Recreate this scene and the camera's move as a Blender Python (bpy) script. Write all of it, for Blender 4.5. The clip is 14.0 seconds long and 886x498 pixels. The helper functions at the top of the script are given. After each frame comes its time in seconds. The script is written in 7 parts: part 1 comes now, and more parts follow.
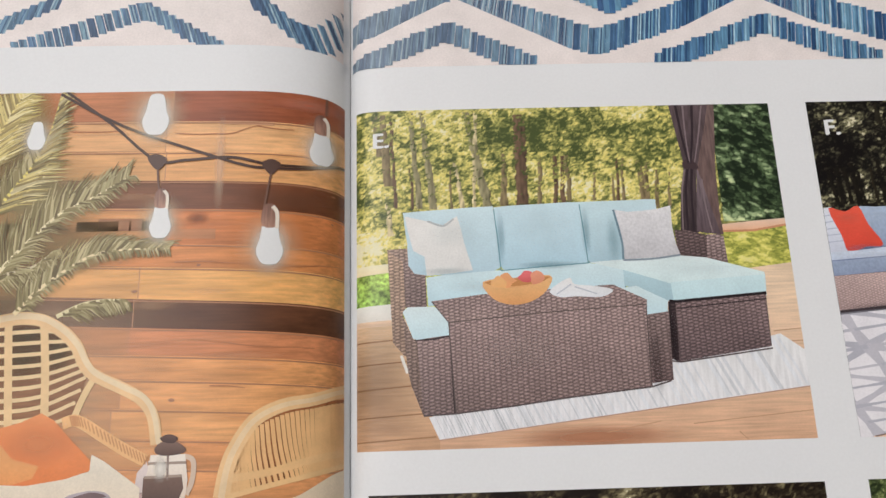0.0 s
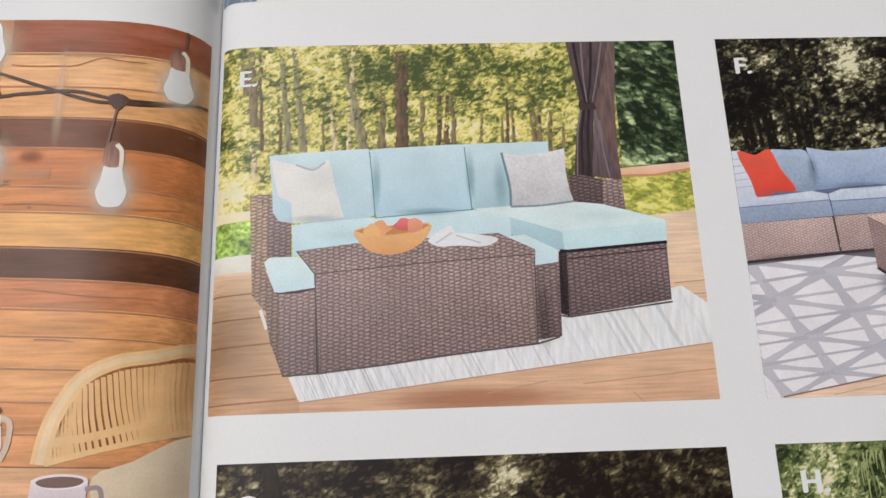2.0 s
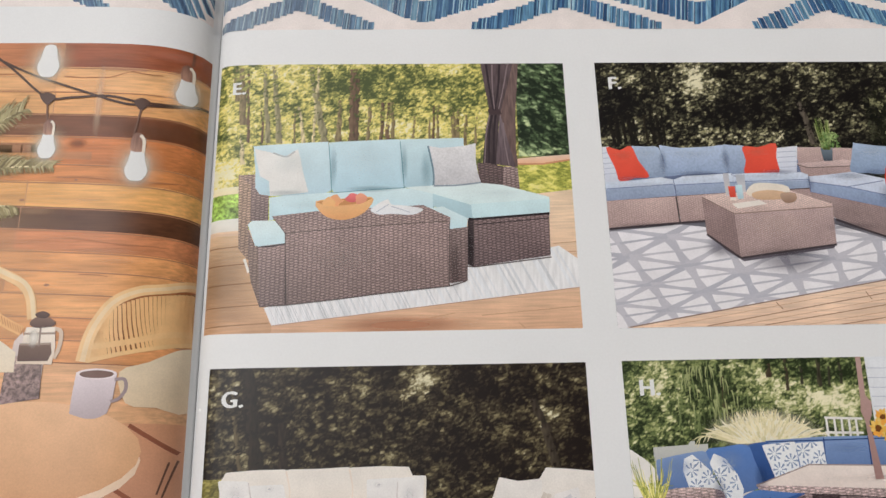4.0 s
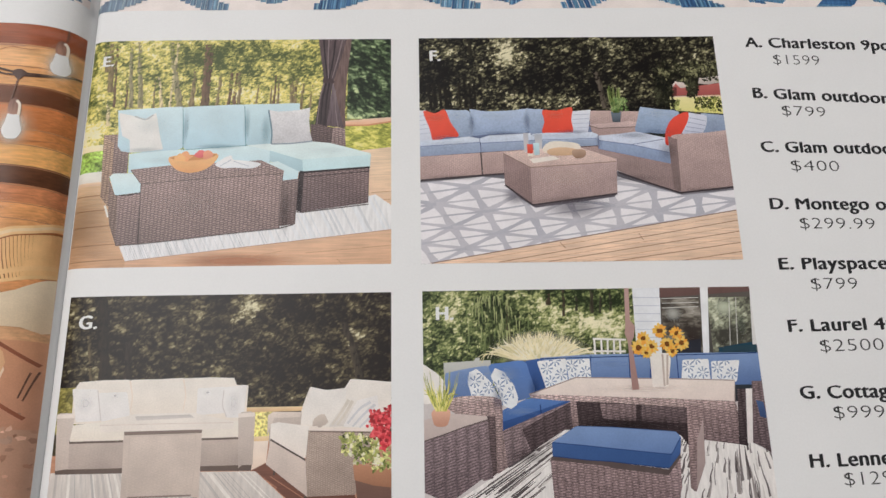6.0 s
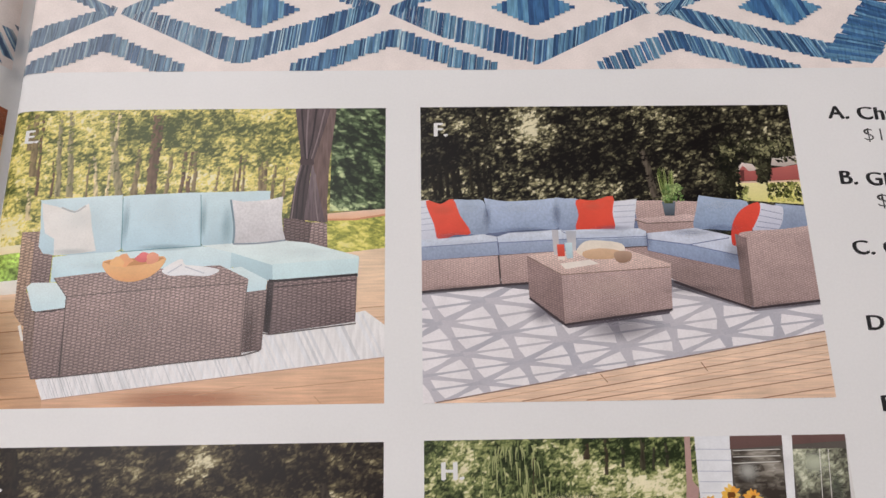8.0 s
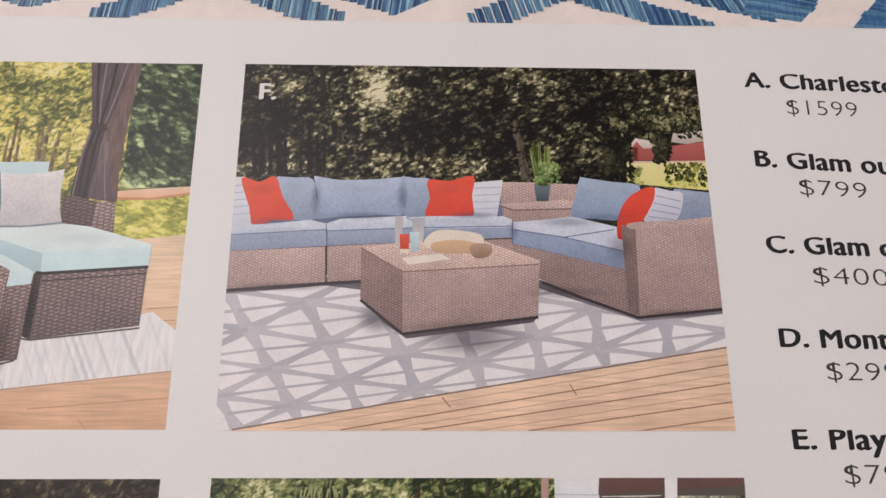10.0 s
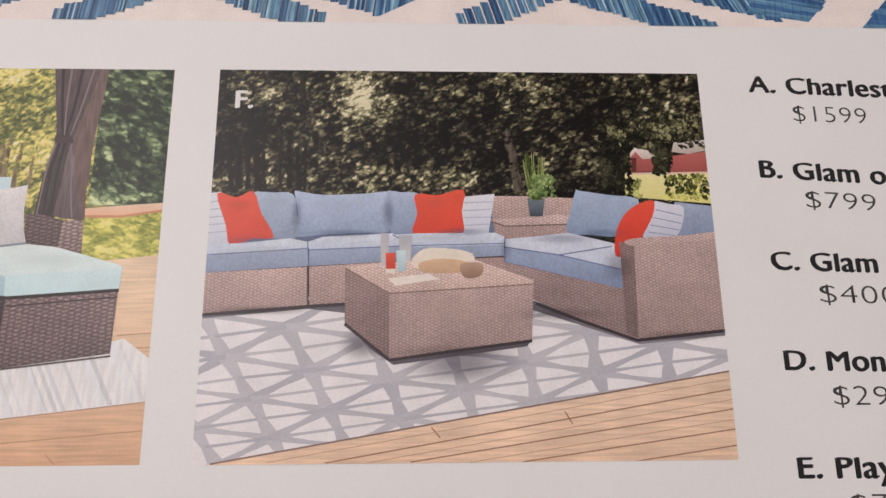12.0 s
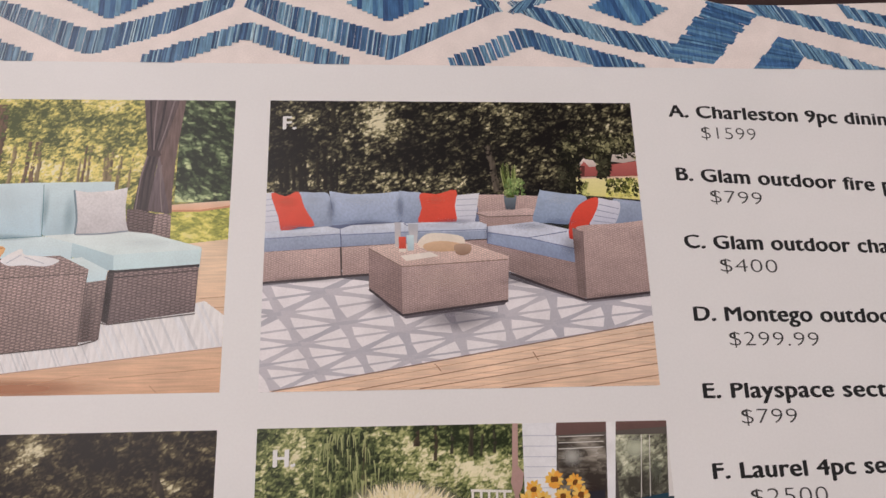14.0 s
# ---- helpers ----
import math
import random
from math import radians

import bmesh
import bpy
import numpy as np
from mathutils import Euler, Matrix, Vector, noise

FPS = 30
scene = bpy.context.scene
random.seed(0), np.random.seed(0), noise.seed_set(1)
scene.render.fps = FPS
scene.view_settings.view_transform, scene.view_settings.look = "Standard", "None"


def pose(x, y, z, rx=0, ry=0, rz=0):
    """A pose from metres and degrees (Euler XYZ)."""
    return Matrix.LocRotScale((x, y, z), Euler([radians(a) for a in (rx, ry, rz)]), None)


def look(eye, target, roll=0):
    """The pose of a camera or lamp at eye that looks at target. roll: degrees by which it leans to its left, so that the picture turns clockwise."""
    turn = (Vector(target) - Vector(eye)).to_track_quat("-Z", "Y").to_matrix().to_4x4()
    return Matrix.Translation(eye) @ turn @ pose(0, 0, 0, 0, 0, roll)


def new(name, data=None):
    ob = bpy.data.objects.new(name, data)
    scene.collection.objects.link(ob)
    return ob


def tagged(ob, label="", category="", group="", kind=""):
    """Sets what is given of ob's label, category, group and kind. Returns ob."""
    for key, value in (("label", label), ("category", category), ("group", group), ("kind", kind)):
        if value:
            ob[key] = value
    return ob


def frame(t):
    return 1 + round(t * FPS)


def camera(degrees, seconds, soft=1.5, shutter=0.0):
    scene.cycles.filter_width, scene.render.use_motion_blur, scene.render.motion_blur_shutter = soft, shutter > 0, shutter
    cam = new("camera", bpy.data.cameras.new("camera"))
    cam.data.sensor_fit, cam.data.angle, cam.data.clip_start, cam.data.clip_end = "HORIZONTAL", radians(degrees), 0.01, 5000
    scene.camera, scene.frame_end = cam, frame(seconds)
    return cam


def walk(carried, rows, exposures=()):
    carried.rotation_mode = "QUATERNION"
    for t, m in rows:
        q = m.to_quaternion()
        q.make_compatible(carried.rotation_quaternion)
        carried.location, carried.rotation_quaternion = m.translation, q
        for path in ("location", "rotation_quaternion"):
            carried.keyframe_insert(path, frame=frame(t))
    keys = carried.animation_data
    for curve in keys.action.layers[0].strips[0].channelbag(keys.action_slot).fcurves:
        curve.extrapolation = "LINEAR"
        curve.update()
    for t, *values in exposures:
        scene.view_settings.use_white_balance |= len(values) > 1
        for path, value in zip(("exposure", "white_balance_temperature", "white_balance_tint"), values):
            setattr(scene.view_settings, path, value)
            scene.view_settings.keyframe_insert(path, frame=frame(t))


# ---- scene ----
# The camera over the open catalogue: the page plane is z = 0.
cam = camera(58.2, 14.0, soft=1.5)
METRES, EYE, TURN = 0.27, 0.1183, -1.6
ROWS = [
    (0.0, 0.0, 0.0, 0.0, 0.48, 15.4, 1.74),
    (0.5, 0.0373, 0.0494, -0.0064, 0.28, 15.22, 1.79),
    (1.0, 0.056, 0.0399, -0.0214, 0.14, 15.38, 1.84),
    (1.5, 0.0625, 0.0422, -0.024, -0.04, 16.07, 1.99),
    (2.0, 0.0619, 0.0504, -0.0239, -0.14, 16.24, 2.01),
    (4.5, 0.1407, -0.115, -0.1342, -0.13, 17.58, 1.05),
    (5.0, 0.217, -0.1416, -0.1706, 0.04, 17.3, 0.88),
    (5.5, 0.2373, -0.1442, -0.178, 0.22, 17.14, 0.93),
    (6.0, 0.2411, -0.1469, -0.1607, 0.48, 17.07, 1.14),
    (6.5, 0.2392, -0.1363, -0.1581, 0.65, 17.02, 1.16),
    (7.0, 0.2384, -0.0968, -0.0745, 0.69, 17.47, 1.25),
    (9.5, 0.2695, 0.0219, -0.0397, 0.21, 17.99, 0.18),
    (10.0, 0.3321, 0.0565, -0.0244, 0.05, 17.78, 0.09),
    (10.5, 0.3358, 0.0852, 0.0083, 0.14, 16.39, 0.09),
    (11.0, 0.336, 0.0906, 0.0066, -0.19, 16.12, 0.3),
    (11.5, 0.335, 0.09, 0.0062, -0.39, 15.81, 0.48),
    (12.0, 0.333, 0.0705, 0.0048, -0.54, 15.71, 0.59),
    (12.5, 0.3226, 0.0188, -0.0157, -0.91, 15.87, 0.92),
    (13.0, 0.3172, -0.0462, -0.0512, -1.56, 16.53, 1.13),
    (13.5, 0.3161, -0.047, -0.0525, -1.88, 17.07, 1.34),
    (14.0, 0.3162, -0.0503, -0.054, -2.11, 17.22, 1.48),
]
walk(cam, [(t, pose(0, 0, EYE, -90, 0, 0) @ pose(0, 0, 0, 0, 0, TURN) @ pose(METRES * x, METRES * y, METRES * z, 90 + pitch, roll, yaw)) for t, x, y, z, yaw, pitch, roll in ROWS],
     exposures=[(0.0, 0.0, 6300, 11), (2.2, 0.04, 6250, 11), (4.5, 0.0, 6350, 10), (7.0, 0.0, 6350, 12), (9.5, -0.1, 6700, 18), (12.0, -0.1, 6700, 18), (14.0, -0.18, 6800, 20)])

# ---- light: an unseen daylight lamp added overhead, softened by an added pale room ----
world = bpy.data.worlds.new("world")
scene.world = world
world.use_nodes = True
sky = world.node_tree.nodes.new("ShaderNodeTexSky")
sky.sky_type, sky.sun_disc, sky.sun_elevation, sky.sun_rotation = "NISHITA", False, radians(40), radians(-90)
world.node_tree.links.new(sky.outputs[0], world.node_tree.nodes["Background"].inputs[0])
world.node_tree.nodes["Background"].inputs[1].default_value = 0.1


def area_lamp(name, m, wide, high, watts, colour):
    lamp = bpy.data.lights.new(name, "AREA")
    lamp.shape, lamp.size, lamp.size_y, lamp.energy, lamp.color = "RECTANGLE", wide, high, watts, colour
    ob = new(name, lamp)
    ob.matrix_world = m
    return ob


# Added area lamp in the opening of the unseen ceiling.
area_lamp("added_overhead_light", look((-0.6, 0.6, 1.78), (-0.6, 0.6, 0)), 0.5, 1.1, 31, (1.0, 0.975, 0.94))


# ---- materials ----
def material(name):
    m = bpy.data.materials.new(name)
    m.use_nodes = True
    t = m.node_tree
    return m, t, t.nodes["Principled BSDF"]


def node(t, kind, **given):
    n = t.nodes.new(kind)
    for key, value in given.items():
        if key in n.inputs:
            n.inputs[key].default_value = value
    return n


def placed(t, stretch=(1, 1, 1), turn=0):
    """World coordinates in millimetres, stretched."""
    g, m = t.nodes.new("ShaderNodeNewGeometry"), t.nodes.new("ShaderNodeMapping")
    t.links.new(g.outputs["Position"], m.inputs["Vector"])
    m.inputs["Scale"].default_value = [1000 * s for s in stretch]
    m.inputs["Rotation"].default_value = (0, 0, radians(turn))
    return m.outputs["Vector"]


def noisy(t, vector, scale, detail=3.0, low=0.3, high=0.7, to=(0.8, 1.2)):
    n = node(t, "ShaderNodeTexNoise", Scale=scale, Detail=detail)
    t.links.new(vector, n.inputs["Vector"])
    r = t.nodes.new("ShaderNodeMapRange")
    for i, v in enumerate((low, high, *to)):
        r.inputs[i + 1].default_value = v
    t.links.new(n.outputs["Fac"], r.inputs[0])
    return r.outputs[0]


def times(t, a, b):
    n = t.nodes.new("ShaderNodeMath")
    n.operation = "MULTIPLY"
    t.links.new(a, n.inputs[0])
    t.links.new(b, n.inputs[1])
    return n.outputs[0]


def scaled(t, colour, factor):
    n = t.nodes.new("ShaderNodeVectorMath")
    n.operation = "SCALE"
    t.links.new(colour, n.inputs[0])
    t.links.new(factor, n.inputs["Scale"])
    return n.outputs[0]


def gloss(t, b, rough=0.4, ripple=0.05):
    b.inputs["Roughness"].default_value = rough
    b.inputs["IOR"].default_value = 1.28
    bump = node(t, "ShaderNodeBump", Strength=ripple, Distance=0.0004)
    n = node(t, "ShaderNodeTexNoise", Scale=0.09, Detail=2.0)
    t.links.new(placed(t), n.inputs["Vector"])
    t.links.new(n.outputs["Fac"], bump.inputs["Height"])
    t.links.new(bump.outputs["Normal"], b.inputs["Normal"])


def paper(name, colour, rough=0.42):
    m, t, b = material(name)
    f = times(t, noisy(t, placed(t), 0.05, 2, to=(0.985, 1.01)), noisy(t, placed(t), 2.2, 3, to=(0.985, 1.015)))
    rgb = t.nodes.new("ShaderNodeRGB")
    rgb.outputs[0].default_value = (*colour, 1)
    t.links.new(scaled(t, rgb.outputs[0], f), b.inputs["Base Color"])
    gloss(t, b, rough)
    return m


def printed(name, layers):
    """Ink on coated paper: the sheet's ink colours, broken up by layers of (stretch, turn, scale, detail, low, high, darkest, lightest)."""
    m, t, b = material(name)
    ink = t.nodes.new("ShaderNodeAttribute")
    ink.attribute_name = "ink"
    f = noisy(t, placed(t), 3.1, 2, to=(0.97, 1.03))
    for stretch, turn, scale, detail, low, high, dark, light in layers:
        f = times(t, f, noisy(t, placed(t, stretch, turn), scale, detail, low, high, (dark, light)))
    t.links.new(scaled(t, ink.outputs["Color"], f), b.inputs["Base Color"])
    gloss(t, b)
    return m


def weave_print(name, wide, high, depth, grain, slope=0.1, hue_of=(1.0, 0.98, 1.04)):
    """The printed picture of wickerwork: upright columns of stitches, wide x high mm each, every second column half a stitch lower; slope: how the rows rise."""
    m, t, b = material(name)
    ink = t.nodes.new("ShaderNodeAttribute")
    ink.attribute_name = "ink"
    wobble = node(t, "ShaderNodeTexNoise", Scale=0.9, Detail=2.0)
    t.links.new(placed(t), wobble.inputs["Vector"])
    add = t.nodes.new("ShaderNodeVectorMath")
    add.operation = "MULTIPLY_ADD"
    t.links.new(wobble.outputs["Color"], add.inputs[0])
    add.inputs[1].default_value = (0.5 * wide, 0.55 * high, 0)
    t.links.new(placed(t), add.inputs[2])
    axes = t.nodes.new("ShaderNodeSeparateXYZ")
    t.links.new(add.outputs[0], axes.inputs[0])

    def calc(operation, a, b=0.0, c=0.0):
        n = t.nodes.new("ShaderNodeMath")
        n.operation = operation
        for i, v in enumerate((a, b, c)):
            if isinstance(v, (int, float)):
                n.inputs[i].default_value = v
            else:
                t.links.new(v, n.inputs[i])
        return n.outputs[0]

    column = calc("DIVIDE", axes.outputs["X"], wide)
    odd = calc("MULTIPLY", calc("FLOORED_MODULO", calc("FLOOR", column), 2.0), 0.5)
    row = calc("ADD", calc("DIVIDE", calc("MULTIPLY_ADD", axes.outputs["X"], -slope, axes.outputs["Y"]), high), odd)
    bulge = calc("MULTIPLY_ADD", calc("COSINE", calc("MULTIPLY", row, 2 * math.pi)), 0.5, 0.5)
    side = calc("POWER", calc("ABSOLUTE", calc("SINE", calc("MULTIPLY", column, math.pi))), 0.6)
    f = calc("MULTIPLY_ADD", calc("MULTIPLY", bulge, side), 2.2 * depth, 1 - 0.8 * depth)
    f = times(t, f, times(t, noisy(t, placed(t), 3.2, 3, to=(1 - grain, 1 + grain)), noisy(t, placed(t), 0.16, 2, to=(0.9, 1.1))))
    hue = t.nodes.new("ShaderNodeVectorMath")
    hue.operation = "MULTIPLY"
    hue.inputs[1].default_value = hue_of
    t.links.new(scaled(t, ink.outputs["Color"], f), hue.inputs[0])
    t.links.new(hue.outputs[0], b.inputs["Base Color"])
    gloss(t, b)
    return m


PAPER = paper("coated_white_paper", (0.80, 0.80, 0.80))
EDGE = paper("cut_paper_edges", (0.62, 0.61, 0.59), 0.8)
FLAT = printed("ink_plain", [((1, 1, 1), 0, 0.3, 2, 0.3, 0.7, 0.93, 1.07)])
CLOTH = printed("ink_cloth", [((1, 1, 1), 0, 3.4, 2, 0.35, 0.65, 0.97, 1.03), ((1, 1, 1), 0, 0.22, 2, 0.3, 0.7, 0.95, 1.05)])
KNIT = printed("ink_coarse_cloth", [((1, 0.8, 1), 20, 2.6, 2, 0.35, 0.65, 0.93, 1.07), ((1, 1, 1), 0, 0.3, 2, 0.3, 0.7, 0.93, 1.07)])
WOOD = printed("ink_wood", [((0.12, 2.2, 1), 0, 1.0, 4, 0.3, 0.7, 0.82, 1.16), ((0.3, 1, 1), 0, 0.35, 3, 0.3, 0.7, 0.84, 1.14)])
DECK = printed("ink_deck", [((0.12, 2.6, 1), -8, 1.0, 4, 0.3, 0.7, 0.85, 1.14), ((1, 1, 1), 0, 0.12, 2, 0.3, 0.7, 0.88, 1.12)])
LEAF = printed("ink_leaves", [((1, 1, 1), 0, 1.6, 4, 0.36, 0.64, 0.5, 1.55), ((1, 1, 1), 0, 0.28, 3, 0.35, 0.65, 0.6, 1.4)])
DIM_LEAF = printed("ink_dark_leaves", [((1, 1, 1), 0, 1.9, 4, 0.4, 0.68, 0.5, 2.2), ((1, 1, 1), 0, 0.2, 3, 0.35, 0.65, 0.5, 1.6)])
STREAK = printed("ink_streaks", [((2.6, 0.3, 1), 0, 1.0, 3, 0.32, 0.68, 0.75, 1.3)])
STRIPE = printed("ink_woven_stripes", [((1.6, 0.25, 1), 14, 1.0, 3, 0.35, 0.65, 0.9, 1.06)])
FADE = printed("ink_fading", [])
fade = FADE.node_tree
fade.links.new([n for n in fade.nodes if n.type == "ATTRIBUTE"][0].outputs["Alpha"], fade.nodes["Principled BSDF"].inputs["Alpha"])
WEAVE = weave_print("ink_weave", 0.82, 0.52, 0.48, 0.34, 0.1, (1.12, 1.08, 1.1))
MIDDLE = weave_print("ink_middle_weave", 1.3, 0.5, 0.4, 0.46, 0.03, (1.04, 0.99, 1.02))
SIDE = weave_print("ink_side_weave", 2.2, 0.56, 0.42, 0.42, 0.36)
PALE = weave_print("ink_pale_weave", 0.7, 0.5, 0.025, 0.06, 0.02, (1.0, 1.0, 1.0))
FINE = weave_print("ink_fine_weave", 0.46, 0.4, 0.22, 0.16, 0.05, (1.16, 1.1, 1.05))
INK = paper("black_ink", (0.02, 0.02, 0.022), 0.45)
GREY_INK = paper("grey_ink", (0.05, 0.05, 0.05), 0.45)
WHITE_INK = paper("unprinted_white", (0.80, 0.80, 0.79), 0.42)


def plain(name, colour, rough, scale, amount):
    m, t, b = material(name)
    f = times(t, noisy(t, placed(t), scale, 4, to=(1 - amount, 1 + amount)), noisy(t, placed(t), scale * 9, 3, to=(1 - amount / 2, 1 + amount / 2)))
    rgb = t.nodes.new("ShaderNodeRGB")
    rgb.outputs[0].default_value = (*colour, 1)
    t.links.new(scaled(t, rgb.outputs[0], f), b.inputs["Base Color"])
    b.inputs["Roughness"].default_value = rough
    return m


WALL = plain("pale_wall_paint", (0.74, 0.72, 0.70), 0.8, 0.004, 0.05)
CEILING = plain("white_ceiling_paint", (0.8, 0.8, 0.79), 0.9, 0.004, 0.03)
FLOOR = plain("brown_floor_boards", (0.22, 0.15, 0.10), 0.5, 0.006, 0.2)
TABLE = plain("dark_stained_wood", (0.035, 0.018, 0.018), 0.45, 0.03, 0.25)


# ---- building helpers ----
def mesh_object(name, bm, mat, parent=None, label=""):
    me = bpy.data.meshes.new(name)
    bm.to_mesh(me)
    bm.free()
    me.materials.append(mat)
    ob = new(name, me)
    if parent:
        ob.parent = parent
    return tagged(ob, label)


def box(bm, x0, x1, y0, y1, z0, z1, bevel=0.0):
    got = bmesh.ops.create_cube(bm, size=1, matrix=Matrix.Translation(((x0 + x1) / 2, (y0 + y1) / 2, (z0 + z1) / 2)) @ Matrix.Diagonal((x1 - x0, y1 - y0, z1 - z0, 1)))
    if bevel:
        edges = {e for v in got["verts"] for e in v.link_edges}
        bmesh.ops.bevel(bm, geom=list(edges), offset=bevel, segments=2, affect="EDGES")


def solid(name, dims, mat, parent=None, label="", bevel=0.0):
    bm = bmesh.new()
    box(bm, *dims, bevel)
    return mesh_object(name, bm, mat, parent, label)


# ---- an unseen plain room, added round the table ----
FLOOR_Z, TOP_Z = -0.757, -0.005
tagged(solid("floor", (-1.7, 1.9, -1.7, 1.9, FLOOR_Z - 0.1, FLOOR_Z), FLOOR), "brown boarded floor under the table", "floor", kind="structure")
bm = bmesh.new()
for dims in ((-1.7, -0.85, -1.7, 1.9, 1.75, 1.85), (-0.35, 1.9, -1.7, 1.9, 1.75, 1.85), (-0.85, -0.35, -1.7, 0.05, 1.75, 1.85), (-0.85, -0.35, 1.15, 1.9, 1.75, 1.85)):
    box(bm, *dims)
tagged(mesh_object("ceiling", bm, CEILING), "plain white painted ceiling, added out of view, with an opening for the overhead lamp", "ceiling", kind="structure")
tagged(solid("wall_north", (-1.7, 1.9, 1.9, 2.0, FLOOR_Z, 1.75), WALL), "plain pale painted wall", "wall", kind="structure")
tagged(solid("wall_south", (-1.7, 1.9, -1.8, -1.7, FLOOR_Z, 1.75), WALL), "plain pale painted wall", "wall", kind="structure")
tagged(solid("wall_east", (1.9, 2.0, -1.8, 2.0, FLOOR_Z, 1.75), WALL), "plain pale painted wall", "wall", kind="structure")
tagged(solid("wall_west", (-1.8, -1.7, -1.8, 2.0, FLOOR_Z, 1.75), WALL), "plain pale painted wall", "wall", kind="structure")

table = tagged(new("table"), "dark brown stained wooden table under the catalogue", "table")
solid("tabletop", (-0.65, 0.75, -0.45, 0.40, TOP_Z - 0.03, TOP_Z), TABLE, table, bevel=0.003)
for x in (-0.58, 0.62):
    for y in (-0.38, 0.33):
        solid("leg", (x, x + 0.06, y, y + 0.06, FLOOR_Z, TOP_Z - 0.03), TABLE, table, bevel=0.003)

# ---- the open catalogue; plan sizes in millimetres ----
GUTTER, LEFT_RISE, DIP, LEFT_ROLL, RIGHT_ROLL, FOLD = -11.3, 6.5, -1.0, 5.0, 4.0, 3.2
LEFT_EDGE, RIGHT_EDGE, TOP_EDGE, FOOT_EDGE = -226.0, 202.0, 84.5, -198.0
FOLDS = [GUTTER + s * d for s in (-1, 1) for d in (0.3, 0.7, 1.2, 1.8, 2.5, 3.4, 4.5, 6, 8, 10.5, 14, 19, 26)] + [-56.0, -80.0, -110.0, -140.0, -170.0]


def slope(x, left):
    """The height of a page over the plan."""
    if left:
        d = max(GUTTER - x, 0)
        return DIP + (LEFT_RISE - DIP) * (1 - math.exp(-d / LEFT_ROLL)) - FOLD * math.exp(-d / 0.9)
    d = max(x - GUTTER, 0)
    return DIP * math.exp(-d / RIGHT_ROLL) - FOLD * math.exp(-d / 0.9)


FOLDS.sort()
SIDES = {left: [x for x in FOLDS + [LEFT_EDGE if left else RIGHT_EDGE] + [GUTTER] if (x <= GUTTER) == left or x == GUTTER] for left in (True, False)}
HEIGHTS = {left: (sorted(xs), [slope(x, left) for x in sorted(xs)]) for left, xs in SIDES.items()}


def lie(x, left):
    """That height, straight from fold to fold, so that the print lies close."""
    return float(np.interp(x, *HEIGHTS[left]))


def head_edge(x):
    """The head of the pages, which is bent down towards the right page's corner."""
    return TOP_EDGE - 6.2 * min(max((x - 132) / 22, 0), 1) ** 2 * (3 - 2 * min(max((x - 132) / 22, 0), 1)) + 1.2 * min(max((x - 165) / 25, 0), 1)


catalog = tagged(new("catalog"), "open printed furniture catalog with glossy pages lying on the table", "catalog")


def half_catalog(left):
    """One half of the catalogue: the top page over a block of pages with cut edges."""
    xs = sorted(x for x in FOLDS + [GUTTER] if (x <= GUTTER if left else x >= GUTTER))
    out = [LEFT_EDGE, -170.0, -140.0] if left else [30.0, 80.0, 125.0] + [132 + 4.0 * i for i in range(17)] + [RIGHT_EDGE]
    xs = sorted(set(xs + out))
    steps = [i / 12 for i in range(13)]
    bm = bmesh.new()
    grid = [[bm.verts.new((x / 1000, (FOOT_EDGE + (head_edge(x) - FOOT_EDGE) * k) / 1000, lie(x, left) / 1000)) for k in steps] for x in xs]
    for a, b in zip(grid, grid[1:]):
        for i in range(12):
            bm.faces.new((a[i], b[i], b[i + 1], a[i + 1]))
    for f in bm.faces:
        f.smooth = True
    mesh_object("left_page" if left else "right_page", bm, PAPER, catalog)
    bm = bmesh.new()
    rims = []
    for x in xs:
        z = lie(x, left) / 1000
        rims.append([bm.verts.new((x / 1000, y / 1000, h)) for y in (FOOT_EDGE, head_edge(x)) for h in (TOP_Z, z - 0.00008)])
    for a, b in zip(rims, rims[1:]):
        bm.faces.new((a[0], b[0], b[1], a[1]))
        bm.faces.new((a[3], b[3], b[2], a[2]))
        bm.faces.new((a[2], b[2], b[0], a[0]))
        bm.faces.new((a[1], b[1], b[3], a[3]))
    bm.faces.new((rims[0][0], rims[0][1], rims[0][3], rims[0][2]))
    bm.faces.new((rims[-1][2], rims[-1][3], rims[-1][1], rims[-1][0]))
    mesh_object("page_block", bm, EDGE, catalog, "stack of pages with cut edges")


half_catalog(True)
half_catalog(False)


# ---- printing ----
def linear(c):
    """Ink on white paper from a colour as it looks in print."""
    out = [max(1.26 * ((v / 255 + 0.055) / 1.055) ** 2.4 - 0.01, 0.003) for v in c]
    grey = 0.3 * out[0] + 0.55 * out[1] + 0.15 * out[2]
    out = [v + 0.1 * (grey - v) for v in out]
    return [v * min(1, 0.83 / max(out)) for v in out]


def clip(pts, axis, limit, keep_above):
    out = []
    for a, b in zip(pts, pts[1:] + pts[:1]):
        ina, inb = (a[axis] >= limit, b[axis] >= limit) if keep_above else (a[axis] <= limit, b[axis] <= limit)
        if ina:
            out.append(a)
        if ina != inb:
            k = (limit - a[axis]) / (b[axis] - a[axis])
            out.append((a[0] + k * (b[0] - a[0]), a[1] + k * (b[1] - a[1])))
    return out


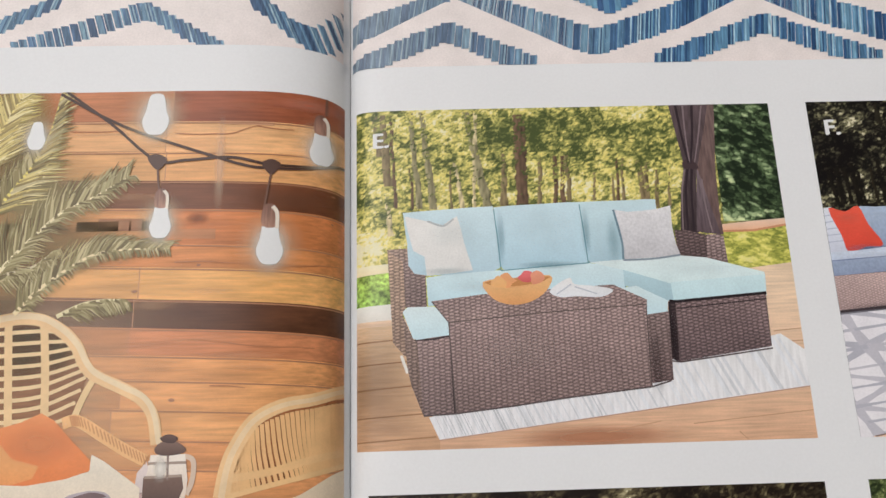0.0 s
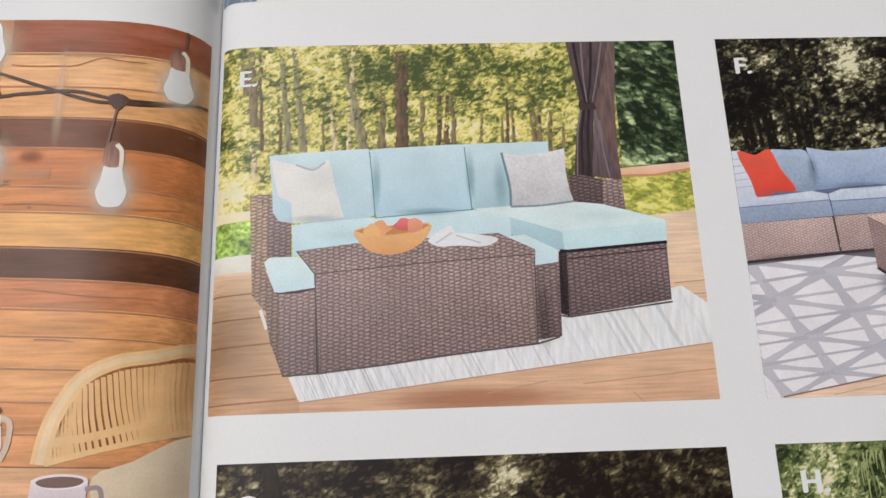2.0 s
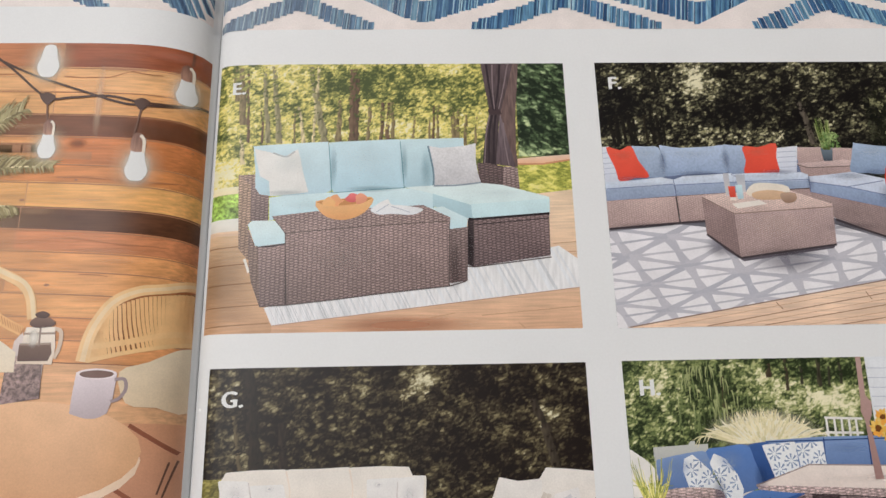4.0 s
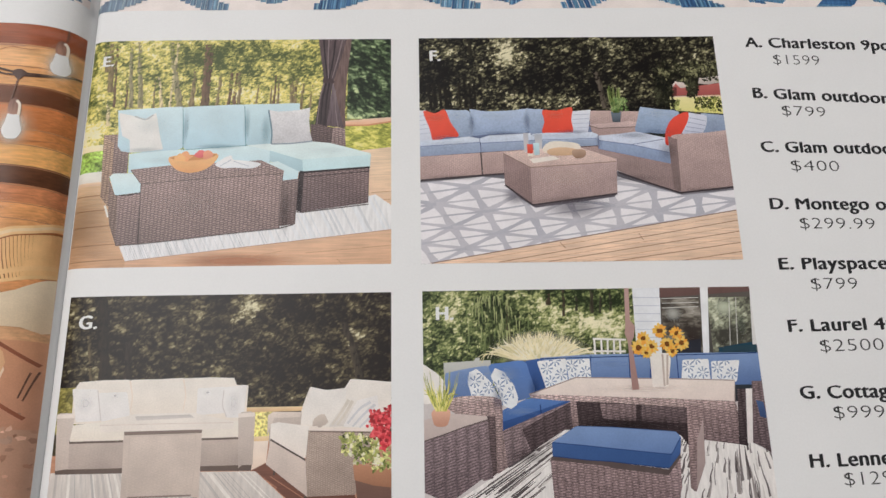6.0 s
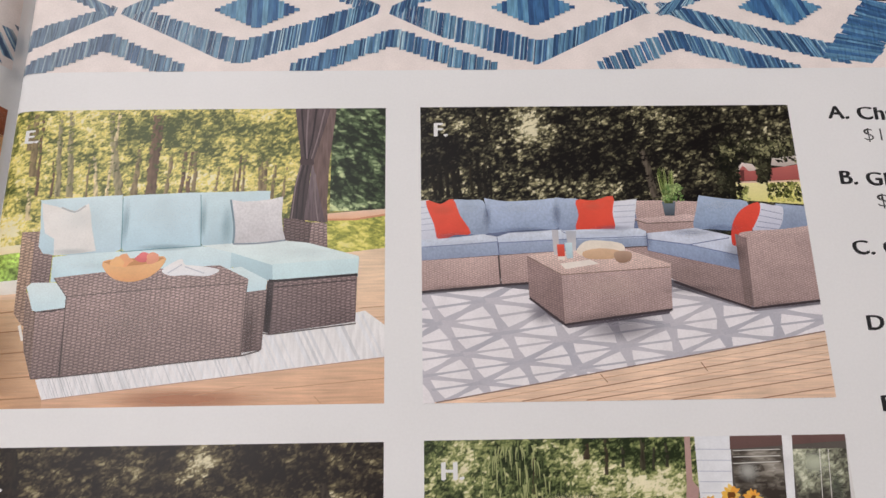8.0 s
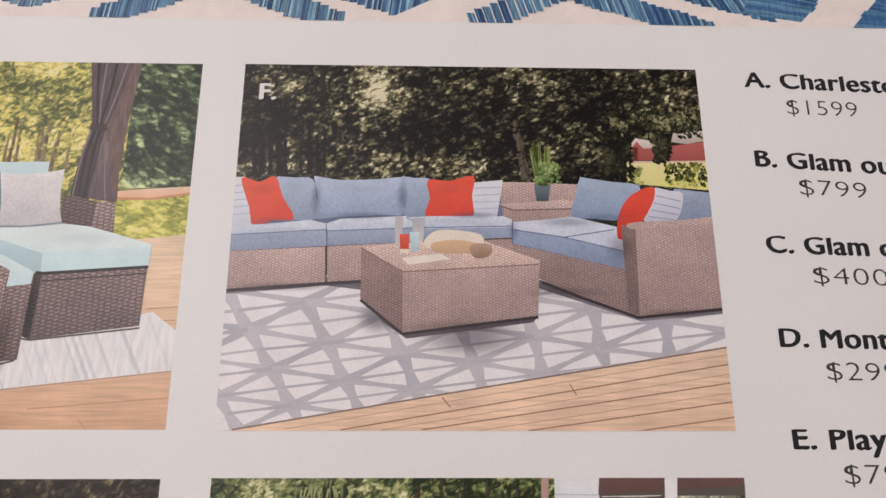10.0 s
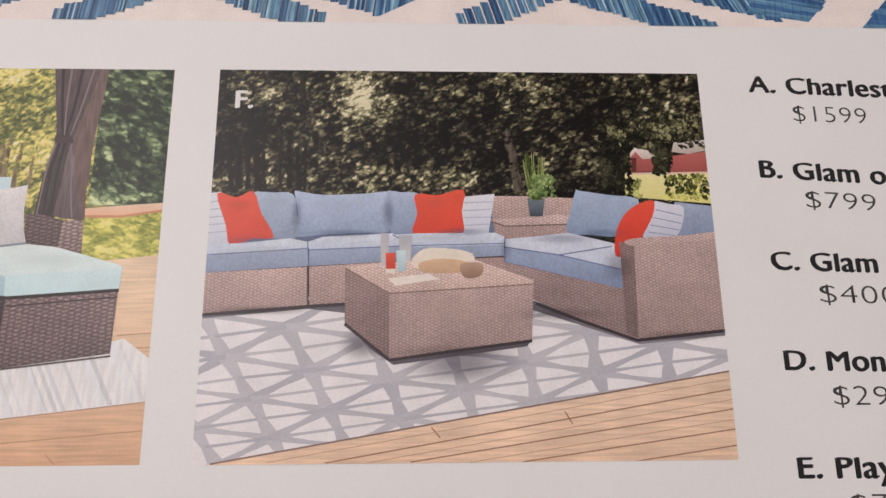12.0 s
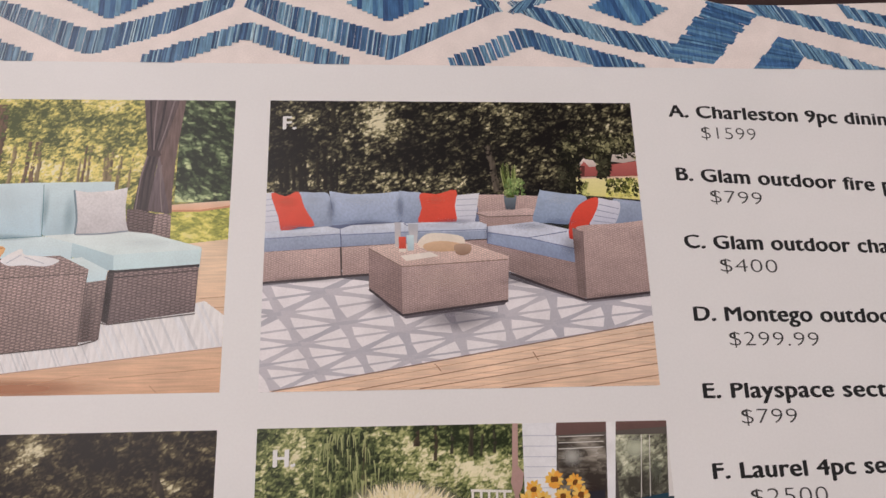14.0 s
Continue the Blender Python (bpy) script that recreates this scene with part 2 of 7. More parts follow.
def rounded(pts, steps=4):
    """A smooth closed outline through the points."""
    out, n = [], len(pts)
    for i in range(n):
        p0, p1, p2, p3 = (np.array(pts[(i + k) % n], float) for k in (-1, 0, 1, 2))
        for s in range(steps):
            u = s / steps
            out.append(tuple(0.5 * (2 * p1 + (p2 - p0) * u + (2 * p0 - 5 * p1 + 4 * p2 - p3) * u * u + (3 * p1 - p0 - 3 * p2 + p3) * u ** 3)))
    return out


def padded(pts):
    """A cushion's outline: straight sides and soft corners."""
    out = []
    for a, b in zip(pts, pts[1:] + pts[:1]):
        a, b = np.array(a), np.array(b)
        out += [tuple(a + (b - a) * k) for k in (0.06, 0.3, 0.7, 0.94)]
    return rounded(out, 2)


def curve(pts, steps=5):
    """A smooth open line through the points."""
    pts = [np.array(p, float) for p in pts]
    pts = [2 * pts[0] - pts[1]] + pts + [2 * pts[-1] - pts[-2]]
    out = []
    for p0, p1, p2, p3 in zip(pts, pts[1:], pts[2:], pts[3:]):
        for s in range(steps):
            u = s / steps
            out.append(tuple(0.5 * (2 * p1 + (p2 - p0) * u + (2 * p0 - 5 * p1 + 4 * p2 - p3) * u * u + (3 * p1 - p0 - 3 * p2 + p3) * u ** 3)))
    return out + [tuple(pts[-2])]


def ribbon(pts, wide, end=None):
    """Quads along an open line, so wide at its start and end wide at its end."""
    end = wide if end is None else end
    sides = []
    for i, p in enumerate(pts):
        a, b = np.array(pts[max(i - 1, 0)]), np.array(pts[min(i + 1, len(pts) - 1)])
        d = (b - a) / (np.hypot(*(b - a)) or 1)
        w = (wide + (end - wide) * i / (len(pts) - 1)) / 2
        sides.append(((p[0] - d[1] * w, p[1] + d[0] * w), (p[0] + d[1] * w, p[1] - d[0] * w)))
    return [[a[0], b[0], b[1], a[1]] for a, b in zip(sides, sides[1:])]


def plane_map(quad):
    """The view of a flat square with corners (0,0), (1,0), (1,1), (0,1) at the quad's corners."""
    rows, want = [], []
    for (u, v), (x, y) in zip(((0, 0), (1, 0), (1, 1), (0, 1)), quad):
        rows += [[u, v, 1, 0, 0, 0, -u * x, -v * x], [0, 0, 0, u, v, 1, -u * y, -v * y]]
        want += [x, y]
    h = np.append(np.linalg.solve(np.array(rows, float), np.array(want, float)), 1).reshape(3, 3)

    def at(u, v):
        p = h @ (u, v, 1)
        return float(p[0] / p[2]), float(p[1] / p[2])
    return at


class Sheet:
    """A printed area of a page. Shapes are printed in order, each a hair above the one before."""

    def __init__(self, name, x0, x1, y0, y1, left, label, colour, mat, colour2=None, slant=0.0, head=None):
        self.head, self.slant, self.rect, self.left, self.up, self.ob = head, slant, (x0, x1, y0, y1), left, 0.004, None
        outline = [(x0 - 9, y0), (x1 + 9, y0), (x1 + 9, y1), (x0 - 9, y1)]
        if head:
            outline = [(x0, y0), (x1, y0)] + [(x1 + (x0 - x1) * i / 60, y1) for i in range(61)]
        self.ob = self.put(name, [outline], colour, colour2, mat, label=label)

    def put(self, name, polys, colour, colour2=None, mat=None, label="", kind="", spread=0.0, turn=0.0, weld=False):
        """polys: outlines in mm. colour: at the top (or one for each outline), colour2: at the foot; turn: the fade's direction."""
        x0, x1, y0, y1 = self.rect
        verts, faces, inks, seen = [], [], [], {}
        ca, sa = math.cos(radians(turn)), math.sin(radians(turn))
        each = isinstance(colour, list)
        for n, pts in enumerate(polys):
            top = np.array(linear(colour[n] if each else colour))
            foot = top if colour2 is None else np.array(linear(colour2))
            lift = self.up + (random.random() * spread if spread else 0.0)
            hs = [p[1] * ca + p[0] * sa for p in pts]
            low, span = min(hs), (max(hs) - min(hs)) or 1
            pts = [(float(p[0]), float(p[1])) for p in pts]
            pts = [(x - self.slant * (y1 - y), y) for x, y in pts]
            for axis, limit, above in ((0, x0, True), (0, x1, False), (1, y0, True), (1, y1, False)):
                pts = clip(pts, axis, limit, above) if pts else pts
            pts = [(x + self.slant * (y1 - y), y) for x, y in pts]
            if self.head:
                pts = [(x, min(y, self.head(x) - 0.02)) for x, y in pts]
            if len(pts) < 3:
                continue
            xa, xb = min(p[0] for p in pts), max(p[0] for p in pts)
            cuts = [c for c in FOLDS if xa < c < xb]
            cuts = [xa - 1] + sorted(cuts) + [xb + 1]
            for a, b in zip(cuts, cuts[1:]):
                piece = clip(clip(pts, 0, a, True), 0, b, False) if len(cuts) > 2 else pts
                if len(piece) < 3:
                    continue
                at = []
                for x, y in piece:
                    key = (0 if weld else n, round(x, 4), round(y, 4))
                    if key not in seen:
                        seen[key] = len(verts)
                        k = min(max(((y * ca + x * sa) - low) / span, 0), 1)
                        inks.append((*(foot + (top - foot) * k), 1))
                        verts.append((x / 1000, y / 1000, (lie(x, self.left) + lift) / 1000))
                    at.append(seen[key])
                found = [(0, 1, 2)] if len(piece) == 3 else tessellate([[Vector((x, y, 0)) for x, y in piece]])
                for f in found:
                    f = tuple(at[i] for i in f)
                    if len(set(f)) == 3:
                        faces.append(f)
        self.up += 0.001 + spread
        me = bpy.data.meshes.new(name)
        me.from_pydata(verts, [], [turned(f, verts) for f in faces])
        me.color_attributes.new("ink", "FLOAT_COLOR", "POINT")
        me.color_attributes["ink"].data.foreach_set("color", [c for ink in inks for c in ink])
        me.materials.append(mat or FLAT)
        me.shade_smooth()
        ob = new(name, me)
        ob.parent = self.ob or catalog
        return tagged(ob, label, kind=kind)

    def lines(self, name, paths, wide, colour, end=None, mat=None, **more):
        polys, cols = [], []
        for i, p in enumerate(paths):
            r = ribbon(p, wide, end)
            polys += r
            cols += [colour[i] if isinstance(colour, list) else colour] * len(r)
        return self.put(name, polys, cols if isinstance(colour, list) else colour, mat=mat, weld=True, **more)


def turned(f, verts):
    a, b, c = (verts[i] for i in f)
    return f if (b[0] - a[0]) * (c[1] - a[1]) - (b[1] - a[1]) * (c[0] - a[0]) > 0 else f[::-1]


def jot(x, y, r, squash=1.0, turn=0.0, n=6):
    """A small uneven blot: a leaf, a petal, a fleck."""
    out = []
    for i in range(n):
        a, k = 2 * math.pi * i / n, r * random.uniform(0.65, 1.25)
        dx, dy = k * math.cos(a), k * squash * math.sin(a)
        out.append((x + dx * math.cos(turn) - dy * math.sin(turn), y + dx * math.sin(turn) + dy * math.cos(turn)))
    return out


def glow(sheet, name, x, y, rx, ry, colour, strength):
    """A printed bloom or soft smudge that fades to nothing at its rim."""
    x0, x1, y0, y1 = max(x - rx, sheet.rect[0]), min(x + rx, sheet.rect[1]), max(y - ry, sheet.rect[2]), min(y + ry, sheet.rect[3])
    xs = sorted([x0 + (x1 - x0) * i / 14 for i in range(15)] + [c for c in FOLDS if x0 < c < x1])
    ys = [y0 + (y1 - y0) * i / 14 for i in range(15)]
    verts = [(u / 1000, v / 1000, (lie(u, sheet.left) + sheet.up) / 1000) for u in xs for v in ys]
    inks = []
    for u in xs:
        for v in ys:
            k = min(math.hypot((u - x) / rx, (v - y) / ry), 1)
            inks += [*linear(colour), strength * (1 - k * k) ** 2]
    faces = [(i * 15 + j, i * 15 + 15 + j, i * 15 + 16 + j, i * 15 + 1 + j) for i in range(len(xs) - 1) for j in range(14)]
    sheet.up += 0.001
    me = bpy.data.meshes.new(name)
    me.from_pydata(verts, [], faces)
    me.color_attributes.new("ink", "FLOAT_COLOR", "POINT")
    me.color_attributes["ink"].data.foreach_set("color", inks)
    me.materials.append(FADE)
    ob = new(name, me)
    ob.parent = sheet.ob
    return ob


def wood(sheet, name, area, shades, seed, spots=(), trunks=(), leaf=0.55, wide=1.5, turn=25.0, rough=0.55, step=0.15, mean=0.42, veil=0.5):
    """A printed wood: dabs of leaf, wide times as long as high, in tones between shades, dark to light, with trunks (top, foot, width at the top, at the foot, colour)
    that the leaves partly hide; spots (x, y, rx, ry, k) lighten or darken a part."""
    x0, x1, y0, y1 = max(area[0], sheet.rect[0]), min(area[1], sheet.rect[1]), max(area[2], sheet.rect[2]), min(area[3], sheet.rect[3])
    nx, ny = int((x1 - x0) / step) + 2, int((y1 - y0) / step) + 2
    xs = [x0 + (x1 - x0) * i / (nx - 1) for i in range(nx)]
    xs = sorted(xs + [c for c in FOLDS if x0 < c < x1])
    nx = len(xs)
    ys = [y0 + (y1 - y0) * j / (ny - 1) for j in range(ny)]
    levels = [(lie(u, sheet.left) + sheet.up) / 1000 for u in xs]
    tones, top = [linear(c) for c in shades], len(shades) - 1
    barks = [linear(stem[4]) for stem in trunks]
    ca, sa = math.cos(radians(turn)), math.sin(radians(turn))
    verts, inks = [], []

    def dab(px, py, size, z):
        near, places = noise.voronoi((px / (size * wide), py / size, z))
        h = math.sin(places[0][0] * 12.99 + places[0][1] * 78.23 + places[0][2] * 37.7) * 43758.5
        return h - math.floor(h), near[0] / max(near[1], 1e-6)

    for v in ys:
        stems = []
        for ((tx, ty), (bx, by), wt, wb, _), bark in zip(trunks, barks):
            if by <= v <= ty:
                s = (ty - v) / (ty - by)
                stems.append((tx + (bx - tx) * s + 0.25 * noise.noise((v * 0.35, tx, seed)), (wt + (wb - wt) * s) * 0.5 * (1 + 0.4 * noise.noise((v * 0.9, bx, seed))), veil * (1 - s) + 0.06, bark))
        for u, z in zip(xs, levels):
            wx = u + 0.5 * noise.noise((u * 0.8, v * 0.8, seed + 1))
            px, py = wx * ca + v * sa, v * ca - wx * sa
            big, rim = dab(px, py, leaf, seed)
            small, _ = dab(px, -py, leaf * 0.5, seed + 9.5)
            k = mean + 0.34 * noise.noise((u * 0.15, v * 0.19, seed)) + 0.34 * noise.noise((u * 0.46, v * 0.55, seed + 3))
            for sx, sy, rx, ry, g in spots:
                d = ((u - sx) / rx) ** 2 + ((v - sy) / ry) ** 2
                if d < 4:
                    k += g * math.exp(-1.6 * d)
            lit = rough * (0.9 * big + 0.7 * small - 0.8 - 0.3 * rim ** 3)
            k = min(max(k + lit, 0), 0.999) * top
            i = int(k)
            a, b = tones[i], tones[i + 1]
            ink = [p + (q - p) * (k - i) for p, q in zip(a, b)]
            for cx, half, hide, bark in stems:
                q = (u - cx) / half
                if abs(q) < 1 and (0.65 * big + 0.35 * small) > hide:
                    s = 0.95 - 0.3 * q + 0.7 * noise.noise((u * 2.4, v * 0.7, seed + 6))
                    ink = [w * max(s, 0.3) for w in bark]
            verts.append((u / 1000, v / 1000, z))
            inks += [*ink, 1]
    faces = [(j * nx + i, j * nx + i + 1, j * nx + nx + i + 1, j * nx + nx + i) for j in range(ny - 1) for i in range(nx - 1)]
    sheet.up += 0.001
    me = bpy.data.meshes.new(name)
    me.from_pydata(verts, [], faces)
    me.color_attributes.new("ink", "FLOAT_COLOR", "POINT")
    me.color_attributes["ink"].data.foreach_set("color", inks)
    me.materials.append(FLAT)
    ob = new(name, me)
    ob.parent = sheet.ob
    return tagged(ob, kind="stuff")


def foliage(sheet, name, area, count, size, shades, clump=0.25, cut=-0.1, seed=0.0, label=""):
    """Printed leaves over area (x0, x1, y0, y1): blots that gather in clumps, lighter ones where the clumps catch the sun."""
    polys, cols = [], []
    while len(polys) < count:
        x, y = random.uniform(area[0], area[1]), random.uniform(area[2], area[3])
        k = noise.noise((x * clump, y * clump, seed)) + 0.5 * noise.noise((x * clump * 3, y * clump * 3, seed + 7)) + random.uniform(-0.25, 0.25)
        if k < cut and random.random() < 0.85:
            continue
        i = min(max(int((k + 0.5) * len(shades)), 0), len(shades) - 1)
        c = shades[i]
        f = random.uniform(0.8, 1.2)
        cols.append(tuple(min(255, v * f) for v in c))
        polys.append(jot(x, y, size * random.uniform(0.5, 1.4), random.uniform(0.4, 0.9), random.uniform(0, 3.1), 5))
    return sheet.put(name, polys, cols, kind="stuff", spread=0.006, label=label)


from mathutils.geometry import tessellate_polygon as tessellate


CAPS, X_HEIGHT, LOWER = 0.682, 0.449, 1.15


def write(text, x, y, height, bold, mat, parent, lift=0.006, wide=1.0, label="", squeeze=None, tilt=0.0):
    """A line of print whose capitals are height mm high and which starts at x, y on the right page; squeeze: its whole width in mm."""
    cu = bpy.data.curves.new("text", "FONT")
    cu.body, cu.size, cu.fill_mode, cu.resolution_u = text, 1.0, "FRONT", 4
    cu.offset = 0.0 if bold else -0.014
    cu.space_character = 1.05
    ob = new("text", cu)
    bpy.context.view_layer.update()
    me = bpy.data.meshes.new_from_object(ob.evaluated_get(bpy.context.evaluated_depsgraph_get()))
    bpy.data.objects.remove(ob)
    k = height / 0.69
    caps = not any(c.islower() for c in text)
    xs = [v.co.x for v in me.vertices]
    kx = squeeze / (max(xs) - min(xs)) if squeeze else k * wide
    for v in me.vertices:
        px = x + (v.co.x - min(xs)) * kx
        up = v.co.y * LOWER if v.co.y < X_HEIGHT else X_HEIGHT * LOWER + (v.co.y - X_HEIGHT) * (CAPS - X_HEIGHT * LOWER) / (CAPS - X_HEIGHT)
        v.co = (px / 1000, (y + (v.co.y if caps else up) * k + (px - x) * tilt) / 1000, (lie(px, False) + lift) / 1000)
    bm = bmesh.new()
    bm.from_mesh(me)
    if bold:
        strokes = bm.verts[:] + bm.edges[:] + bm.faces[:]
        for k in (1, 2, 3):
            extra = bmesh.ops.duplicate(bm, geom=strokes)
            bmesh.ops.translate(bm, verts=[g for g in extra["geom"] if isinstance(g, bmesh.types.BMVert)], vec=(0.0001 * k * height / 2.4, 0.00006 * (k - 2), 0.000001 * k))
    bm.to_mesh(me)
    bm.free()
    me.materials.clear()
    me.materials.append(mat)
    out = new("text_line", me)
    out.parent = parent
    return tagged(out, label)


# ---- the printed rug across the head of both pages ----
def hazed(c, x):
    """Haze put into the yarn's colour: greyer beside the gutter."""
    k = 0.6 * min(max(1 - (x - GUTTER) / 52, 0), 1) if x > GUTTER else 0.25
    return tuple(v + k * (g - v) for v, g in zip(c, (142, 142, 144)))


def lozenge(sheet, x, y, wide, high, lean=0.0):
    """A stepped diamond of blue yarn."""
    polys, cols = [], []
    for i in range(-8, 8):
        a, b2 = x + wide * i / 8, x + wide * (i + 1) / 8
        t = high * (1 - abs(i + 0.5) / 8.2)
        polys.append([(a - lean * t, y - t), (b2 - lean * t, y - t), (b2 + lean * t, y + t), (a + lean * t, y + t)])
        cols.append(hazed(random.choice([(54, 96, 140), (72, 118, 154), (60, 104, 144), (46, 78, 120), (80, 128, 160), (92, 140, 168)]), a))
    return sheet.put("printed_lozenge", polys, cols, mat=STREAK, spread=0.002, kind="stuff")


def sweep(sheet, one, two, count):
    """A broad band of slanting yarn between two edges, each from foot to top."""
    polys, cols = [], []
    (ax, ay), (bx, by), (cx, cy), (dx, dy) = *one, *two
    rows = count * 3
    for i in range(rows):
        tone = random.choice([(54, 92, 134), (62, 104, 142), (48, 82, 122), (74, 116, 148), (88, 130, 158)])
        jag = [random.choice((-0.4, 0, 0.35)), random.choice((-0.4, 0, 0.35))] if i % 3 == 0 else jag
        for j in range(4):
            quad = []
            for k, m in ((i, j), (i, j + 1), (i + 1.1, j + 1), (i + 1.1, j)):
                k, m = k / rows, m / 4
                lx, ly, rx, ry = ax + (bx - ax) * k, ay + (by - ay) * k, cx + (dx - cx) * k, cy + (dy - cy) * k
                quad.append((lx + (rx - lx) * m + jag[0] * (m == 0) + jag[1] * (m == 1), ly + (ry - ly) * m))
            polys.append(quad)
            s = random.uniform(0.9, 1.1)
            cols.append(tuple(v * s for v in tone))
    return sheet.put("printed_band", polys, cols, mat=STREAK, spread=0.002, kind="stuff", label="printed broad blue band")


NECKS = (6.7, 57.0, 108.4)  # where the bands come to a point


def zigzag(sheet, points, thick, step=1.25, lean=0.12):
    """A zigzag band of blue yarn: upright stepped bars along the line through points."""
    blues = [(56, 90, 128), (46, 76, 112), (72, 110, 142), (92, 132, 158), (60, 96, 132), (42, 68, 102), (80, 120, 148)]
    polys, cols = [], []
    for (ax, ay), (bx, by) in zip(points, points[1:]):
        n = max(round(abs(bx - ax) / step), 1)
        for i in range(n):
            u0, u1 = i / n, (i + 1) / n
            y = ay + (by - ay) * (u0 + u1) / 2 + random.uniform(-0.1, 0.1)
            xa, xb = ax + (bx - ax) * u0, ax + (bx - ax) * u1
            t = thick * 0.43 + random.uniform(-0.14, 0.14)
            tone = random.choice(blues)
            cuts = [xa + (xb - xa) * k / 5 for k in range(6)]
            for p, q in zip(cuts, cuts[1:]):
                s = random.uniform(0.88, 1.12)
                c = tuple(min(255, v * s) for v in (tone if random.random() < 0.65 else random.choice(blues)))
                if random.random() < 0.13:
                    c = random.choice([(128, 164, 182), (108, 150, 172), (150, 180, 192)])
                low, high = y - t, y + t
                if min(abs(ay - 77), abs(by - 77)) < 1.7:
                    room = 0.35 + 0.52 * min(abs((p + q) / 2 - neck) for neck in NECKS)
                    low, high = max(low, 76.9 - room), min(high, 76.9 + room)
                if low < high:
                    polys.append([(p - lean * t, low), (q - lean * t, low), (q + lean * t, high), (p + lean * t, high)])
                    cols.append(c)
    cols = [hazed(c, p[0][0]) for c, p in zip(cols, polys)]
    return sheet.put("printed_zigzag", polys, cols, mat=STREAK, spread=0.004, kind="stuff", label="printed blue zigzag band")


rug = Sheet("rug_photo", GUTTER + 0.5, RIGHT_EDGE, 63.8, TOP_EDGE, False, "printed photo of a blue and white zigzag rug", (228, 217, 212), CLOTH, head=head_edge)
zigzag(rug, [(-14.8, 69.1), (6.1, 76.1)], 5.0)
zigzag(rug, [(7.3, 76.1), (29.9, 67.7), (55.8, 76.6)], 6.0)
zigzag(rug, [(58, 76.9), (86.2, 67.3), (107, 76.3)], 6.0)
zigzag(rug, [(109.7, 76.6), (128.3, 70.8), (143.9, 66.6)], 5.2, lean=-0.5)
sweep(rug, [(139.6, 66.1), (149.9, 79.6)], [(148.8, 64.7), (159.1, 76.1)], 13)
zigzag(rug, [(158.4, 77.9), (188.7, 69)], 4.6, lean=-0.5)
zigzag(rug, [(-9.5, 84.7), (5.3, 77.5)], 5.0, lean=-0.3)
zigzag(rug, [(8.1, 77.2), (21.9, 83.9)], 5.0)
zigzag(rug, [(42.3, 84.3), (55.8, 78)], 5.6)
zigzag(rug, [(58.2, 78), (71.3, 84)], 5.6)
zigzag(rug, [(93.2, 83.8), (107.1, 77.7)], 5.6, lean=-0.3)
zigzag(rug, [(109.8, 77.7), (122.6, 83.5)], 7.0, lean=0.4)
zigzag(rug, [(177.2, 77.2), (189.7, 73.7)], 4.0, lean=-0.5)
zigzag(rug, [(-12.9, 62.8), (5.2, 70.2), (19.7, 63.1)], 4.6)
zigzag(rug, [(39.3, 63.4), (58.6, 70.9), (77.8, 63.2)], 4.6)
zigzag(rug, [(97.2, 63.2), (111.7, 70.2), (135.5, 62.4)], 4.8, lean=-0.3)
sweep(rug, [(155.8, 62.8), (163.2, 71)], [(164.2, 62.7), (168.7, 68.7)], 8)
zigzag(rug, [(165.8, 68.7), (187.1, 61.1)], 4.6, lean=-0.5)
for p, q in zip([(32.7, 77), (85.3, 77.3), (133, 77.1)], (0.0, 0.0, -0.4)):
    lozenge(rug, *p, 8.0, 4.2, q)
left_rug = Sheet("rug_photo", LEFT_EDGE, GUTTER - 0.9, 64.8, TOP_EDGE, True, "printed photo of a blue and white zigzag rug", (228, 217, 212), CLOTH)
zigzag(left_rug, [(-62.6, 63.8), (-42.4, 71), (-29.7, 63.5)], 3.8, lean=-0.3)
zigzag(left_rug, [(-26.6, 73.8), (-18.6, 67.2), (-15.2, 66.8), (-10.6, 72.8)], 5.2, lean=-0.4)
zigzag(left_rug, [(-67.4, 67.3), (-55.8, 73.1)], 3.4, lean=0.3)

